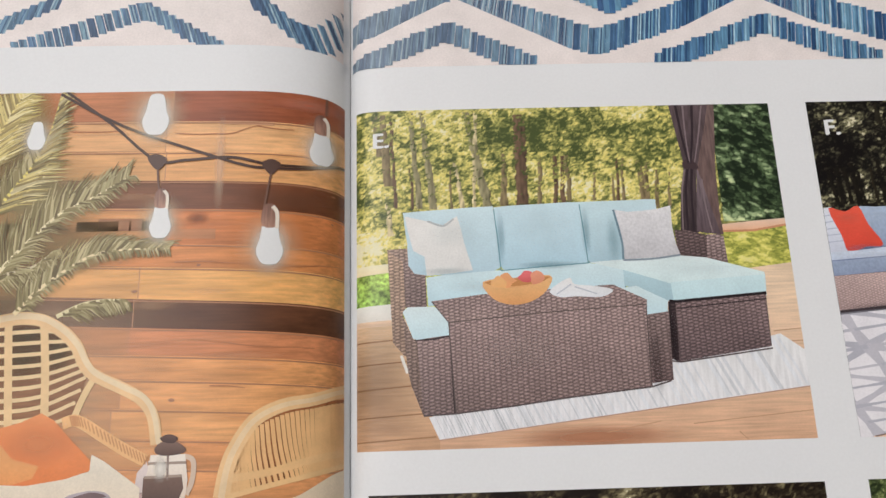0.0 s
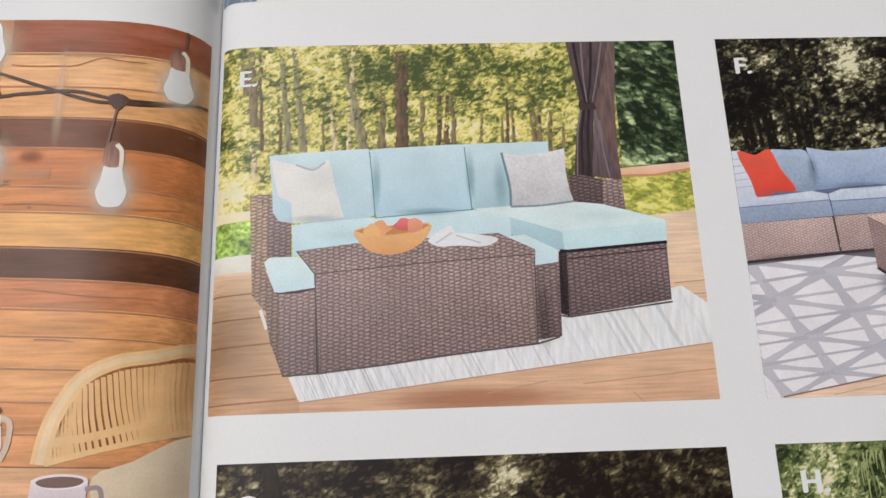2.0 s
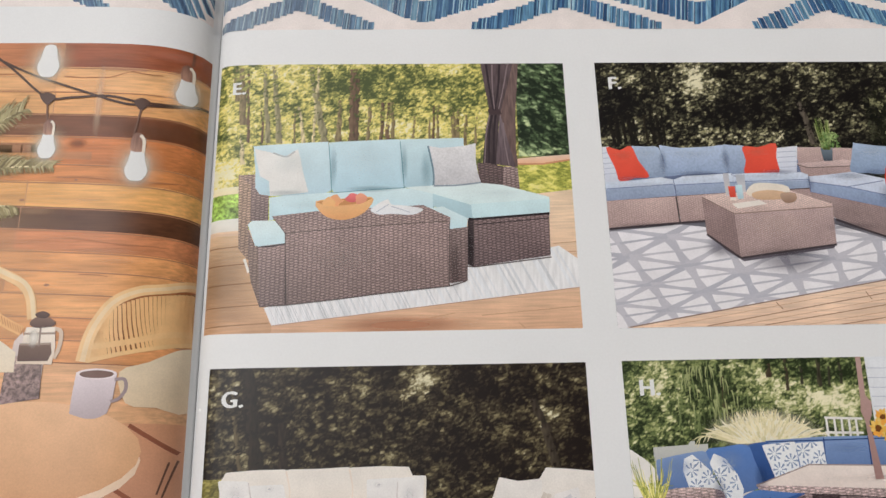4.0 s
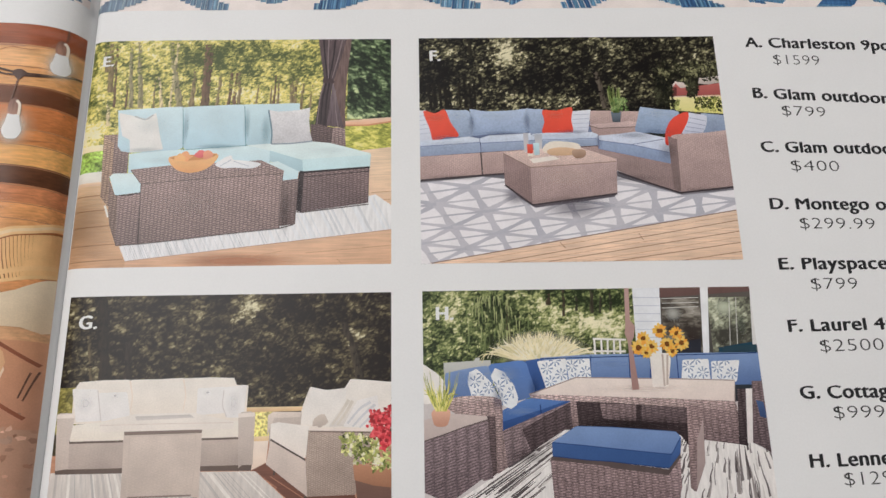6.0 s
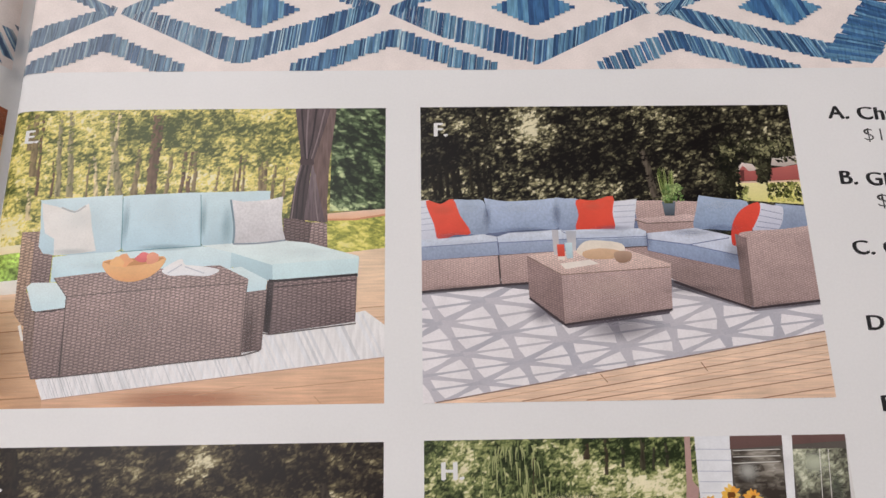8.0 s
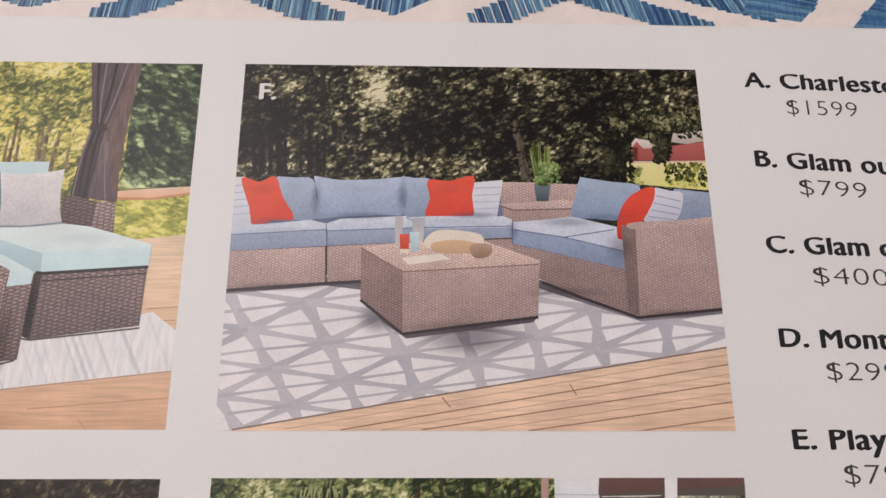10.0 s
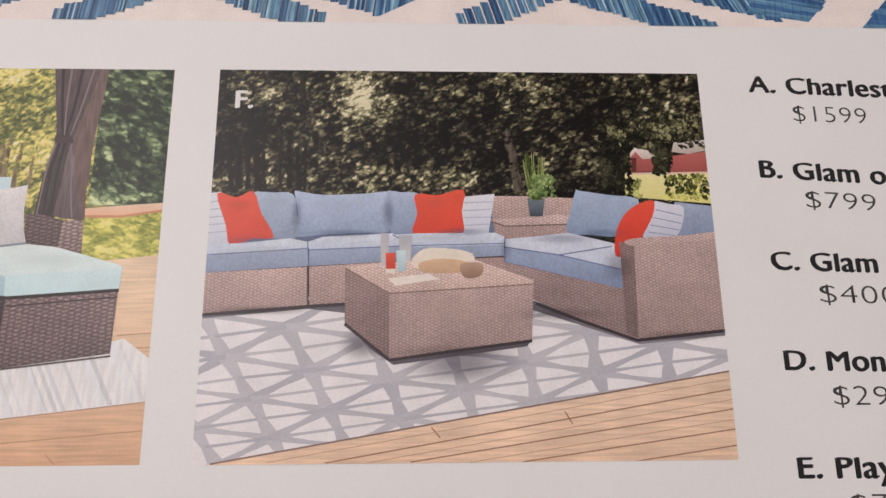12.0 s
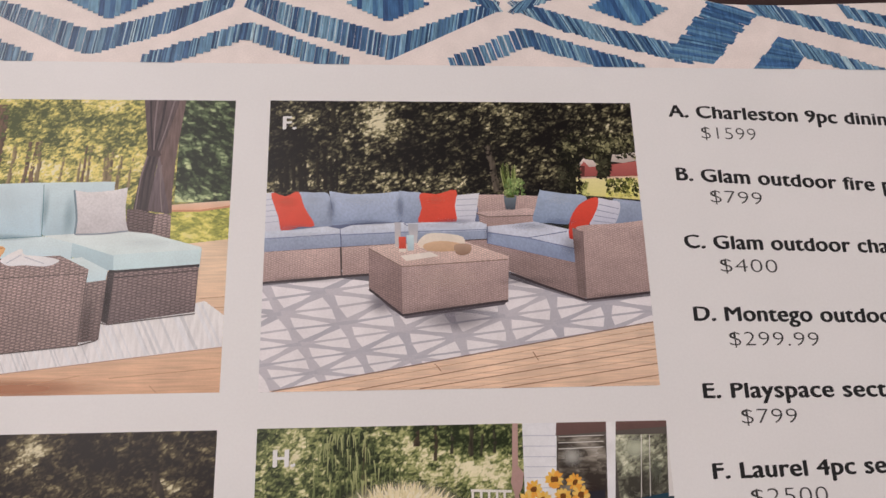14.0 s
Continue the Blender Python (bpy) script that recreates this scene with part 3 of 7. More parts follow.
# ---- photo E: wicker sofa with aqua cushions on a deck ----
e = Sheet("sofa_photo", -10.1, 57.2, 2.6, 56.0, False, "printed photo of an aqua cushioned wicker sofa on a deck", (150, 160, 70), LEAF, (196, 196, 92))
BARK, GREY_BARK, PALE_BARK, DARK_BARK = (124, 108, 76), (136, 128, 94), (192, 176, 132), (102, 80, 62)
wood(e, "printed_wood", (-10.1, 57.2, 30, 56), [(70, 80, 42), (100, 106, 54), (138, 138, 70), (180, 172, 86), (218, 202, 102), (240, 226, 138), (250, 242, 196)], 3.0,
     [(*(-8.9, 51.7), 5, 6, 0.2), (*(3.9, 52.3), 7, 8, 0.22), (*(-6.4, 42.3), 5, 1.2, 0.4), (*(-7.5, 33.4), 5, 3, 0.75), (*(13.9, 51.3), 6, 5, -0.3), (*(21.2, 53.2), 5, 4, -0.22), (*(26.2, 52.5), 6, 5, -0.2), (*(37.6, 49.4), 5, 5, -0.2), (*(30.1, 42.2), 12, 2.6, 0.42), (*(34.6, 55.3), 4, 2, 0.25), (*(15.9, 41.1), 9, 1.6, 0.3), (*(-8.7, 46.2), 3, 3, 0.1), (*(37.3, 54.9), 3, 3, 0.1)],
     [((-7.0, 55.3), (-6.4, 48.1), 1.0, 1.0, BARK), ((-5.8, 55.3), (-5.1, 43.1), 1.0, 1.5, BARK), ((-4.6, 55.3), (-3.8, 39.3), 0.5, 0.6, DARK_BARK), ((-1.4, 55.6), (-0.1, 39.2), 0.8, 1.0, GREY_BARK), ((0.5, 55.6), (2.0, 39.1), 0.8, 1.2, GREY_BARK), ((5.5, 47.5), (6.5, 39.0), 0.5, 0.8, PALE_BARK),
      ((7.5, 55.9), (10.7, 38.9), 1.1, 1.6, GREY_BARK), ((9.2, 55.4), (8.9, 49.8), 0.5, 0.6, PALE_BARK), ((8.5, 48.2), (8.5, 39.0), 0.5, 0.6, PALE_BARK), ((13.5, 48.1), (13.2, 39.3), 0.6, 1.2, BARK), ((16.3, 54.9), (16.0, 39.2), 2.0, 1.8, DARK_BARK), ((19.2, 47.2), (18.6, 39.1), 0.6, 0.6, BARK),
      ((21.5, 47.6), (21.3, 39.5), 0.6, 0.7, DARK_BARK), ((22.8, 47.6), (22.5, 39.4), 0.6, 0.8, DARK_BARK), ((-5.4, 41.6), (-4.7, 34.8), 0.7, 0.9, PALE_BARK), ((23.4, 48.0), (23.6, 40.0), 0.7, 0.8, BARK), ((27.6, 45.1), (27.4, 39.9), 0.4, 0.5, BARK), ((30.6, 44.2), (30.5, 39.8), 0.3, 0.4, BARK), ((31.4, 47.0), (31.3, 39.8), 0.4, 0.5, DARK_BARK),
      ((32.5, 47.0), (32.1, 39.8), 0.4, 0.5, BARK), ((35.0, 46.6), (35.2, 39.7), 0.8, 1.0, BARK), ((36.3, 46.5), (35.8, 39.7), 0.7, 0.8, BARK), ((37.7, 44.9), (37.3, 38.5), 0.5, 0.7, BARK), ((39.7, 44.4), (39.2, 38.4), 0.4, 0.5, BARK), ((-1.5, 46.1), (-1.2, 39.2), 0.3, 0.5, DARK_BARK), ((4.7, 46.0), (4.9, 39.1), 0.3, 0.4, BARK)], leaf=0.52, rough=0.62, mean=0.45, veil=0.5)
wood(e, "printed_dark_tree", (47.5, 57.4, 36.0, 56), [(34, 42, 32), (48, 60, 42), (66, 82, 54), (96, 116, 78), (146, 164, 118), (196, 206, 150)], 12.0, [(*(49.2, 37.0), 4, 1.4, 0.5), (*(55.5, 37.3), 3, 0.8, 0.3), (*(48.7, 47.1), 1.6, 4, 0.25), (*(51.3, 43.4), 3, 5, -0.12)], leaf=0.72, wide=1.9, turn=-28, rough=0.75, mean=0.34)
wood(e, "printed_hedge", (46.0, 57.4, 28.0, 35.2), [(112, 122, 48), (150, 152, 58), (186, 182, 74), (214, 206, 98), (236, 226, 138)], 15.0, leaf=0.5, wide=2.4, turn=-12, rough=0.6, mean=0.5)
e.put("printed_rail", [[(46.8, 35.5), (52.4, 36.0), (58.3, 36.4), (58.3, 35.3), (51.8, 34.3), (46.7, 34.3)]], (242, 208, 182), (222, 168, 128))
e.lines("printed_rail_edge", [[(46.7, 34.4), (51.9, 34.4), (58.3, 35.4)]], 0.35, (190, 130, 92))
e.put("printed_grass", [[(-10.4, 29.3), (-4.4, 29.6), (-4.2, 23.6), (-10.2, 23.5)]], (150, 176, 70), (128, 160, 70), LEAF)
e.put("printed_rail", [[(-10.5, 30.1), (-4.4, 30.5), (-4.4, 29.1), (-10.4, 28.6)]], (244, 236, 198), (224, 206, 160))
e.put("printed_step", [[(-10.6, 23.8), (-4.1, 24.2), (-3.3, 21.3), (-10.5, 20.8)]], (226, 224, 214), (206, 198, 186))
e.put("printed_deck", [[(-11.3, 21.4), (-3.4, 21.8), (30.6, 25.1), (47.1, 28.0), (58.7, 29.3), (59.5, -0.1), (-11.1, 0.8)]], (226, 198, 166), (198, 152, 118), DECK)
e.put("printed_deck_boards", [[(-11, 20.6), (0.5, 21), (2, 7), (2, 1), (-11, 1)]], (206, 172, 134), (184, 140, 104), DECK)
e.lines("printed_deck_joints", [[(-10.3, 18.3), (0.6, 19.0)], [(-10.5, 14.9), (0.7, 15.6)], [(-10.6, 11.2), (0.7, 12.0)], [(-10.4, 7.2), (2.8, 7.9)], [(-10.4, 3.8), (1.5, 4.4)]], 0.22, (152, 112, 76))
# a browner patch along the front of the deck
glow(e, "printed_deck_patch", *(24.7, 3.7), 15, 2.0, (176, 118, 84), 0.7)
e.lines("printed_deck_joints", [[(26.4, 4.3), (34.5, 5.7)], [(39.2, 5.2), (57.7, 6.7)], [(45.8, 3.9), (47.0, 2.7)], [(52.9, 18.5), (59.3, 19.0)], [(55.2, 16.9), (59.1, 17.0)]], 0.14, (178, 136, 104))
mat_e = plane_map([(2.0, 3.9), (57.8, 10.2), (53.9, 18.1), (0.5, 7.2)])
e.put("printed_rug", [[mat_e(u, v) for u, v in ((0, 0), (0.25, 0), (0.5, 0), (0.75, 0), (1, 0), (1.02, 0.5), (1, 1), (0.75, 1), (0.5, 1), (0.25, 1), (0, 1))]], (226, 225, 224), (216, 214, 216), STRIPE)
u = 0.0
for k in range(76):
    u += random.choice((0.006, 0.009, 0.012, 0.02)) if k % 7 else 0.024
    w, c = random.choice((0.003, 0.004, 0.005, 0.008)), random.choice((206, 198, 190, 182, 176))
    if u + w < 1:
        e.put("printed_stripe", [[mat_e(u, 0.02), mat_e(u + w, 0.02), mat_e(u + w, 0.98), mat_e(u, 0.98)]], tuple(min(226, v + 16 * u) for v in (c, c + 1, c + 4)), mat=STRIPE)
        e.up -= 0.0009
e.up += 0.003
e.lines("printed_rug_edge", [[mat_e(0, 0), mat_e(0.5, 0), mat_e(1, 0)]], 0.16, (172, 136, 118))
glow(e, "printed_deck_shade", -8, 12, 9, 12, (116, 84, 54), 0.35)
e.put("printed_post", [[(46.4, 56.4), (48.3, 56.4), (47.2, 44.7), (47.0, 37.5), (47.2, 33.9), (46.3, 33.8), (44.9, 40.7), (43.9, 44.7), (43.8, 46.2), (45.7, 50.9)]], (108, 88, 84), (98, 78, 74), STREAK)
e.put("printed_curtain", [curve([(40.7, 56.5), (41.5, 50.6), (42.1, 45.6), (41.2, 40.8), (40.5, 34.5)], 4) + curve([(43.3, 34.2), (43.7, 40.7), (44.3, 45.1), (45.9, 50.9), (47.3, 56.4)], 4)], (86, 72, 74), (62, 52, 54), STREAK)
e.put("printed_curtain_panel", [curve([(44.2, 44.7), (43.7, 40.7), (43.0, 34.4)], 4) + curve([(46.8, 33.8), (45.3, 40.3), (44.4, 44.5)], 4)], (112, 98, 102), (84, 70, 74), STREAK)
e.put("printed_curtain_tie", [rounded([(42.2, 46.3), (43.4, 46.5), (44.3, 45.6), (44.5, 44.9), (43.3, 44.8), (42.0, 45.1)], 3)], (70, 56, 58))
e.lines("printed_curtain_folds", [curve([(41.9, 56.1), (42.4, 50.5), (43.0, 45.8)]), curve([(44.6, 56.0), (44.1, 50.5), (43.3, 45.8)]), curve([(42.7, 44.8), (42.0, 40.8), (41.7, 34.7)]), curve([(43.4, 44.8), (42.9, 40.7), (42.6, 34.5)])], 0.4, (50, 42, 46), 0.3)
e.lines("printed_curtain_folds", [curve([(43.1, 56.0), (43.0, 50.5), (43.2, 46.0)]), curve([(46.2, 56.0), (45.1, 50.5), (44.0, 46.0)]), curve([(42.2, 44.8), (41.4, 40.8), (40.9, 34.7)]), curve([(44.8, 43.1), (44.9, 38.7), (45.5, 34.2)])], 0.3, (120, 104, 106), 0.2)
# the sofa
e.put("printed_arm", [[(39.5, 34.8), (41.7, 34.6), (44.6, 33.8), (44.2, 30.1), (39.7, 30.7)]], (96, 81, 79), (80, 68, 67), WEAVE)
e.put("printed_arm_end", [[(44.5, 33.9), (46.3, 33.9), (47.1, 33.6), (47.3, 29.3), (44.1, 30.1)]], (138, 120, 116), (112, 96, 93), WEAVE)
e.put("printed_arm_side", [[(-5.3, 32.6), (-2.8, 30.7), (-2.6, 23.5), (-3.1, 22.5), (-2.1, 16.2), (-2.9, 16.2), (-4.6, 18.3)]], (150, 128, 108), (124, 103, 88), WEAVE)
e.put("printed_arm_front", [[(-2.9, 30.7), (0.5, 31.4), (0.6, 23.6), (-2.6, 23.5)]], (132, 114, 108), (104, 89, 85), WEAVE)
e.put("printed_arm_top", [[(-5.4, 32.7), (-2.3, 32.8), (0.5, 31.4), (-2.8, 30.6)]], (142, 122, 108), (130, 112, 102), WEAVE)
e.lines("printed_white_board", [[(-3.4, 16.3), (-2.5, 13.7)]], 0.45, (232, 226, 216))
e.put("printed_back_cushion", [rounded([(-2.7, 38.1), (-2.2, 38.6), (4.3, 39), (10.7, 39.3), (11.3, 38.8), (11.8, 34), (11.9, 29.3), (6.8, 28.7), (-1.2, 28.8), (-2.2, 33.6)], 3)], (190, 210, 215), (166, 192, 203), CLOTH)
e.put("printed_back_cushion", [rounded([(25, 39.2), (25.5, 39.7), (31.5, 39.8), (36.5, 39.9), (37, 39.2), (36.9, 34.3), (35.8, 29.8), (25.9, 29.9), (25.3, 33.7)], 3)], (186, 208, 213), (154, 182, 193), CLOTH)
e.put("printed_back_cushion", [rounded([(11.5, 38.4), (12, 39.2), (18.2, 39.5), (24.4, 39.7), (25, 39), (25.3, 34.6), (25.6, 29.9), (18.8, 29.5), (12.4, 29.1), (11.8, 34)], 3)], (188, 210, 217), (162, 192, 205), CLOTH)
e.put("printed_seat_cushion", [[(0.6, 28.1), (3.6, 28.5), (25.6, 29.8), (31.3, 28.9), (31.1, 25.5), (3.7, 23.7), (0.8, 23.7)]], (202, 222, 225), (174, 202, 211), CLOTH)
e.lines("printed_seam", [[(11.4, 38.8), (11.8, 34), (12.1, 28.9)], [(24.9, 39.3), (25.3, 34.6), (25.6, 29.8)], [(12.1, 28.9), (18.8, 29.4), (25.7, 29.8)], [(31.1, 28.8), (31, 25.6)], [(25.7, 29.9), (28.5, 29.4), (31.2, 28.6)]], 0.16, (96, 142, 152))
e.put("printed_chaise_side", [[(30.9, 28.7), (38.1, 26.4), (38.2, 23.2), (30.9, 26.1)]], (168, 196, 203), (150, 180, 189), CLOTH)
e.put("printed_chaise_top", [[(25.7, 29.9), (39.3, 30.7), (44, 30.2), (52.7, 27.7), (52.8, 27), (38.1, 26.2), (31.1, 28.5)]], (214, 228, 227), (202, 222, 223), CLOTH)
e.put("printed_chaise_front", [[(38, 26.4), (52.8, 27.3), (52.6, 24), (38.2, 23.3)]], (192, 216, 219), (178, 206, 211), CLOTH)
e.put("printed_pillow", [[(-2.5, 38.0), (1.0, 37.1), (3.4, 36.4), (4.7, 37.3), (5.6, 37.8), (6.1, 36.1), (6.6, 33.5), (7.8, 29.1), (4.8, 28.7), (0.7, 28.4), (0.4, 31.4), (-1.3, 32.4), (-2.1, 35.5)]], (226, 223, 218), (206, 204, 200), CLOTH)
e.lines("printed_pillow_fold", [curve([(1.0, 37.1), (3.4, 36.3), (5.1, 37.4)])], 0.3, (168, 170, 170))
e.put("printed_pillow", [[(30.2, 38.3), (32.4, 37.9), (34.6, 38.0), (37.2, 38.3), (39.3, 38.8), (39.2, 35.3), (39.5, 32.6), (40.0, 30.9), (38.4, 30.4), (35.6, 30.4), (31.1, 30.2), (31.1, 33.2)]], (206, 204, 205), (180, 178, 181), KNIT)
e.lines("printed_seam", [curve([(30.2, 38.3), (31.1, 33.2), (31.1, 30.2)])], 0.35, (104, 128, 140))
e.lines("printed_pillow_edge", [curve([(31.1, 30.1), (35.5, 30.2), (40.0, 30.7)])], 0.3, (122, 134, 144))
e.put("printed_chaise_base", [[(37.3, 23.4), (52.5, 24.2), (52.3, 16.2), (38.1, 14.3), (36.9, 14.7)]], (115, 98, 96), (89, 76, 76), WEAVE)
e.put("printed_chaise_base", [[(37.3, 23.4), (38.4, 23.2), (38.1, 14.3), (36.9, 14.7)]], (61, 52, 53), (50, 42, 44), WEAVE)
e.lines("printed_gap", [[(37.5, 23.5), (38.6, 23.4), (45.7, 23.9), (52.6, 24.4)]], 0.45, (42, 36, 38))
e.lines("printed_lip", [[(38.5, 22.3), (45.6, 22.9), (52.5, 23.5)]], 0.2, (58, 49, 50))
e.put("printed_bench_base", [[(33.5, 21.7), (37.3, 22), (36.9, 11.6), (33.7, 11.2)]], (120, 104, 100), (91, 76, 74), WEAVE)
e.put("printed_bench_cushion", [[(29.5, 25.6), (32.7, 26), (37.3, 23.6), (37.1, 21.9), (33.8, 21.5)]], (206, 224, 225), (182, 208, 215), CLOTH)
e.put("printed_bench_side", [[(-3.2, 22.5), (-1.5, 18.6), (-0.9, 18.5), (-0.3, 7.4), (-2.0, 11.9), (-2.5, 14.4)]], (128, 109, 98), (98, 82, 75), WEAVE)
e.put("printed_bench_base", [[(-1.0, 18.6), (4.0, 19.2), (4.3, 7.6), (-0.3, 7.4)]], (134, 115, 110), (104, 89, 86), WEAVE)
e.lines("printed_gap", [[(-1.4, 18.6), (1.3, 18.6), (3.9, 19.1)], [(4.0, 19.1), (4.3, 7.7)]], 0.3, (60, 50, 50))
e.put("printed_bench_cushion", [padded([(-3.1, 22.9), (-2.3, 23.6), (1.7, 23.6), (4.0, 21.4), (4.0, 19.2), (-1.0, 18.6), (-1.6, 18.8)])], (214, 230, 231), (186, 212, 219), CLOTH)
e.put("printed_table_top", [[(1.3, 24.4), (9.3, 25.3), (29.1, 26.3), (34.1, 23.8), (34, 22.4), (4.1, 20.7)]], (128, 110, 106), (136, 118, 112), WEAVE)
e.put("printed_table_front", [[(3.8, 21.1), (34, 23.1), (33.6, 10.7), (19, 9.1), (4.5, 7.5)]], (139, 120, 115), (109, 93, 89), WEAVE)
e.lines("printed_edge", [[(3.8, 21.1), (19.4, 22.3), (34, 23.1)], [(1.3, 24.4), (3.8, 21.1), (4.5, 7.5)], [(33.9, 22.8), (33.6, 10.7)]], 0.16, (88, 76, 73))
e.lines("printed_shadow", [[(-0.3, 7.4), (4.3, 7.6), (13.3, 8.5), (20.6, 9.4), (33.7, 10.7), (36.6, 11.5)], [(37.0, 14.4), (38.2, 14.2), (52.4, 15.9)]], 0.22, (84, 73, 72))
for x, y, rx, ry, c, k in ((12.3, 34, 0.9, 5, (96, 140, 152), 0.35), (25.6, 34.6, 0.9, 5, (96, 140, 152), 0.35), (3.6, 29, 5, 0.8, (110, 150, 160), 0.25), (19.6, 29.6, 6, 0.8, (110, 150, 160), 0.4), (29.8, 33.5, 1.4, 5, (96, 140, 152), 0.3), (34.7, 14.4, 1.5, 6, (60, 52, 52), 0.3), (37.6, 18.5, 1.0, 5, (48, 40, 42), 0.4)):
    glow(e, "printed_soft_shade", x, y, rx, ry, c, k)
for x, y, rx, ry in [(*p, rx, ry) for p, rx, ry in zip([(4.4, 35.1), (18.6, 35.6), (43.8, 28.5), (10, 26.5), (14.5, 16.6)], (5, 6, 7, 8, 9), (3, 4, 1.2, 1.2, 4))]:
    glow(e, "printed_soft_light", x, y, rx, ry, (226, 240, 242) if y > 22 else (170, 152, 146), 0.18)
e.put("printed_bowl", [rounded([(9.2, 27.2), (13.9, 27.7), (19.5, 28), (19.3, 26.2), (17.7, 24.6), (15.5, 23.7), (13.1, 23.6), (10.6, 24.6)], 3)], (236, 178, 112), (206, 140, 78), CLOTH)
e.put("printed_bowl_inside", [rounded([(9.5, 27.1), (13.1, 27.6), (19.4, 27.8), (17.9, 26.9), (13.9, 26.4), (10.8, 26.4)], 3)], (186, 124, 66))
for x, c in zip([(13.1, 27.3), (11.6, 27.1), (15.7, 27.7), (17.5, 27.5)], [(222, 150, 92), (230, 170, 100), (196, 84, 84), (206, 130, 96)]):
    e.put("printed_fruit", [rounded(jot(*x, 1.25, 0.85, 0, 8), 2)], tuple(min(255, v + 24) for v in c), c)
e.put("printed_bowl_front", [rounded([(9.2, 27), (11.5, 26.3), (14.7, 26.2), (17.9, 26.8), (19.5, 27.6), (19.2, 26.1), (17.7, 24.6), (15.5, 23.7), (13.1, 23.6), (10.6, 24.6)], 3)], (240, 186, 120), (210, 146, 84), CLOTH)
e.put("printed_cloth", [rounded([(19.3, 25.4), (20.8, 26.7), (22.6, 27.5), (23.2, 26.5), (25.9, 26.2), (29.1, 25.5), (27.2, 24.4), (23.4, 24.6), (20.9, 24.5)], 3)], (240, 238, 236), (206, 208, 212), CLOTH)
e.lines("printed_cloth_folds", [[(20.4, 25), (22.7, 26.5)], [(23.2, 26.1), (26.6, 24.9)]], 0.2, (176, 180, 188))
write("E.", *[(-7.4, 49.6)][0], 2.5, True, WHITE_INK, e.ob, e.up + 0.002, label="white letter and full stop")

# ---- photo F: grey wicker sectional on a patterned rug ----
f = Sheet("sectional_photo", 63.5, 131.3, 2.5, 56.1, False, "printed photo of a blue sectional sofa on a patterned rug", (40, 40, 32), DIM_LEAF)
wood(f, "printed_wood", (63.5, 131.3, 36.0, 56.1), [(28, 26, 25), (38, 36, 32), (52, 50, 41), (74, 71, 55), (108, 104, 76), (154, 148, 110), (208, 200, 166)], 24.0,
     [(*(71.5, 51.6), 7, 3, 0.3), (*(83.9, 53.6), 4, 6, 0.55), (*(82.6, 50.9), 3, 4, 0.25), (*(72.4, 39.7), 3, 1.3, 0.62), (*(76.7, 39.9), 1.4, 1.0, 0.5), (*(65.4, 39.1), 1.2, 1.2, 0.35), (*(80.5, 43.3), 6, 6, 0.14), (*(65.2, 45.6), 5, 6, -0.25), (*(74.8, 45.0), 5, 4, -0.12), (*(97.1, 44.6), 7, 8, -0.16), (*(104.4, 54.1), 4, 4, 0.36), (*(110.3, 48.8), 4, 3, 0.12), (*(115.9, 48.4), 6, 7, -0.2), (*(128.0, 51.4), 5, 8, 0.24), (*(97.4, 40.2), 3, 2, 0.3), (*(112.9, 41.9), 6, 3, 0.1), (*(118.7, 39.6), 3, 3, -0.1)],
     [((65.4, 43.9), (66.0, 38.2), 0.7, 0.8, (34, 31, 28)), ((66.6, 44.6), (67.1, 38.3), 0.9, 1.0, (34, 31, 28)), ((67.9, 44.6), (68.4, 38.3), 0.6, 0.7, (34, 31, 28)), ((69.2, 45.3), (69.7, 38.3), 0.9, 1.0, (34, 31, 28)), ((70.1, 43.9), (70.5, 38.3), 0.5, 0.6, (34, 31, 28)), ((72.2, 44.6), (72.6, 38.3), 0.4, 0.5, (40, 36, 30)), ((73.6, 45.7), (74.0, 38.3), 0.6, 0.7, (34, 31, 28)), ((74.6, 44.6), (75.0, 38.3), 0.5, 0.6, (34, 31, 28)), ((75.8, 44.7), (76.0, 38.3), 0.4, 0.5, (34, 31, 28)), ((74.9, 56.5), (75.3, 52.0), 1.0, 1.0, (44, 41, 34)),
      ((103.4, 47.1), (104.4, 42.3), 1.0, 1.2, (84, 76, 66)), ((104.3, 42.3), (105.1, 38.0), 1.2, 1.4, (84, 76, 66))], leaf=0.58, wide=1.4, rough=0.86, mean=0.29, veil=0.3)
f.put("printed_meadow", [[(119.7, 40.8), (123.6, 40.9), (131.5, 41.1), (131.4, 36.4), (120.8, 37.3), (119.5, 38.0)]], (216, 206, 146), (204, 198, 118), CLOTH)
f.put("printed_barn", [[(120.1, 42.8), (121.3, 44.2), (122.3, 43.0), (123.9, 43.0), (123.7, 41.1), (119.9, 40.9)]], (176, 94, 88), (150, 76, 72), CLOTH)
f.put("printed_barn", [[(126.5, 43.4), (131.6, 44.1), (131.3, 41.1), (125.9, 41.0)]], (176, 94, 88), (150, 76, 72), CLOTH)
f.put("printed_roof", [[(120.1, 43.1), (121.3, 44.6), (123.2, 44.2), (123.9, 43.0), (122.3, 42.9), (121.4, 44.0), (120.3, 42.7)]], (214, 200, 192), (180, 164, 156), CLOTH)
f.put("printed_roof", [[(126.9, 45.4), (131.3, 45.9), (131.7, 44.3), (128.8, 43.7), (126.5, 44.0)]], (198, 188, 178), (170, 158, 150), CLOTH)
f.put("printed_barn_door", [[(120.8, 43.1), (121.5, 43.1), (121.3, 41.0), (120.7, 41.0)]], (96, 52, 50))

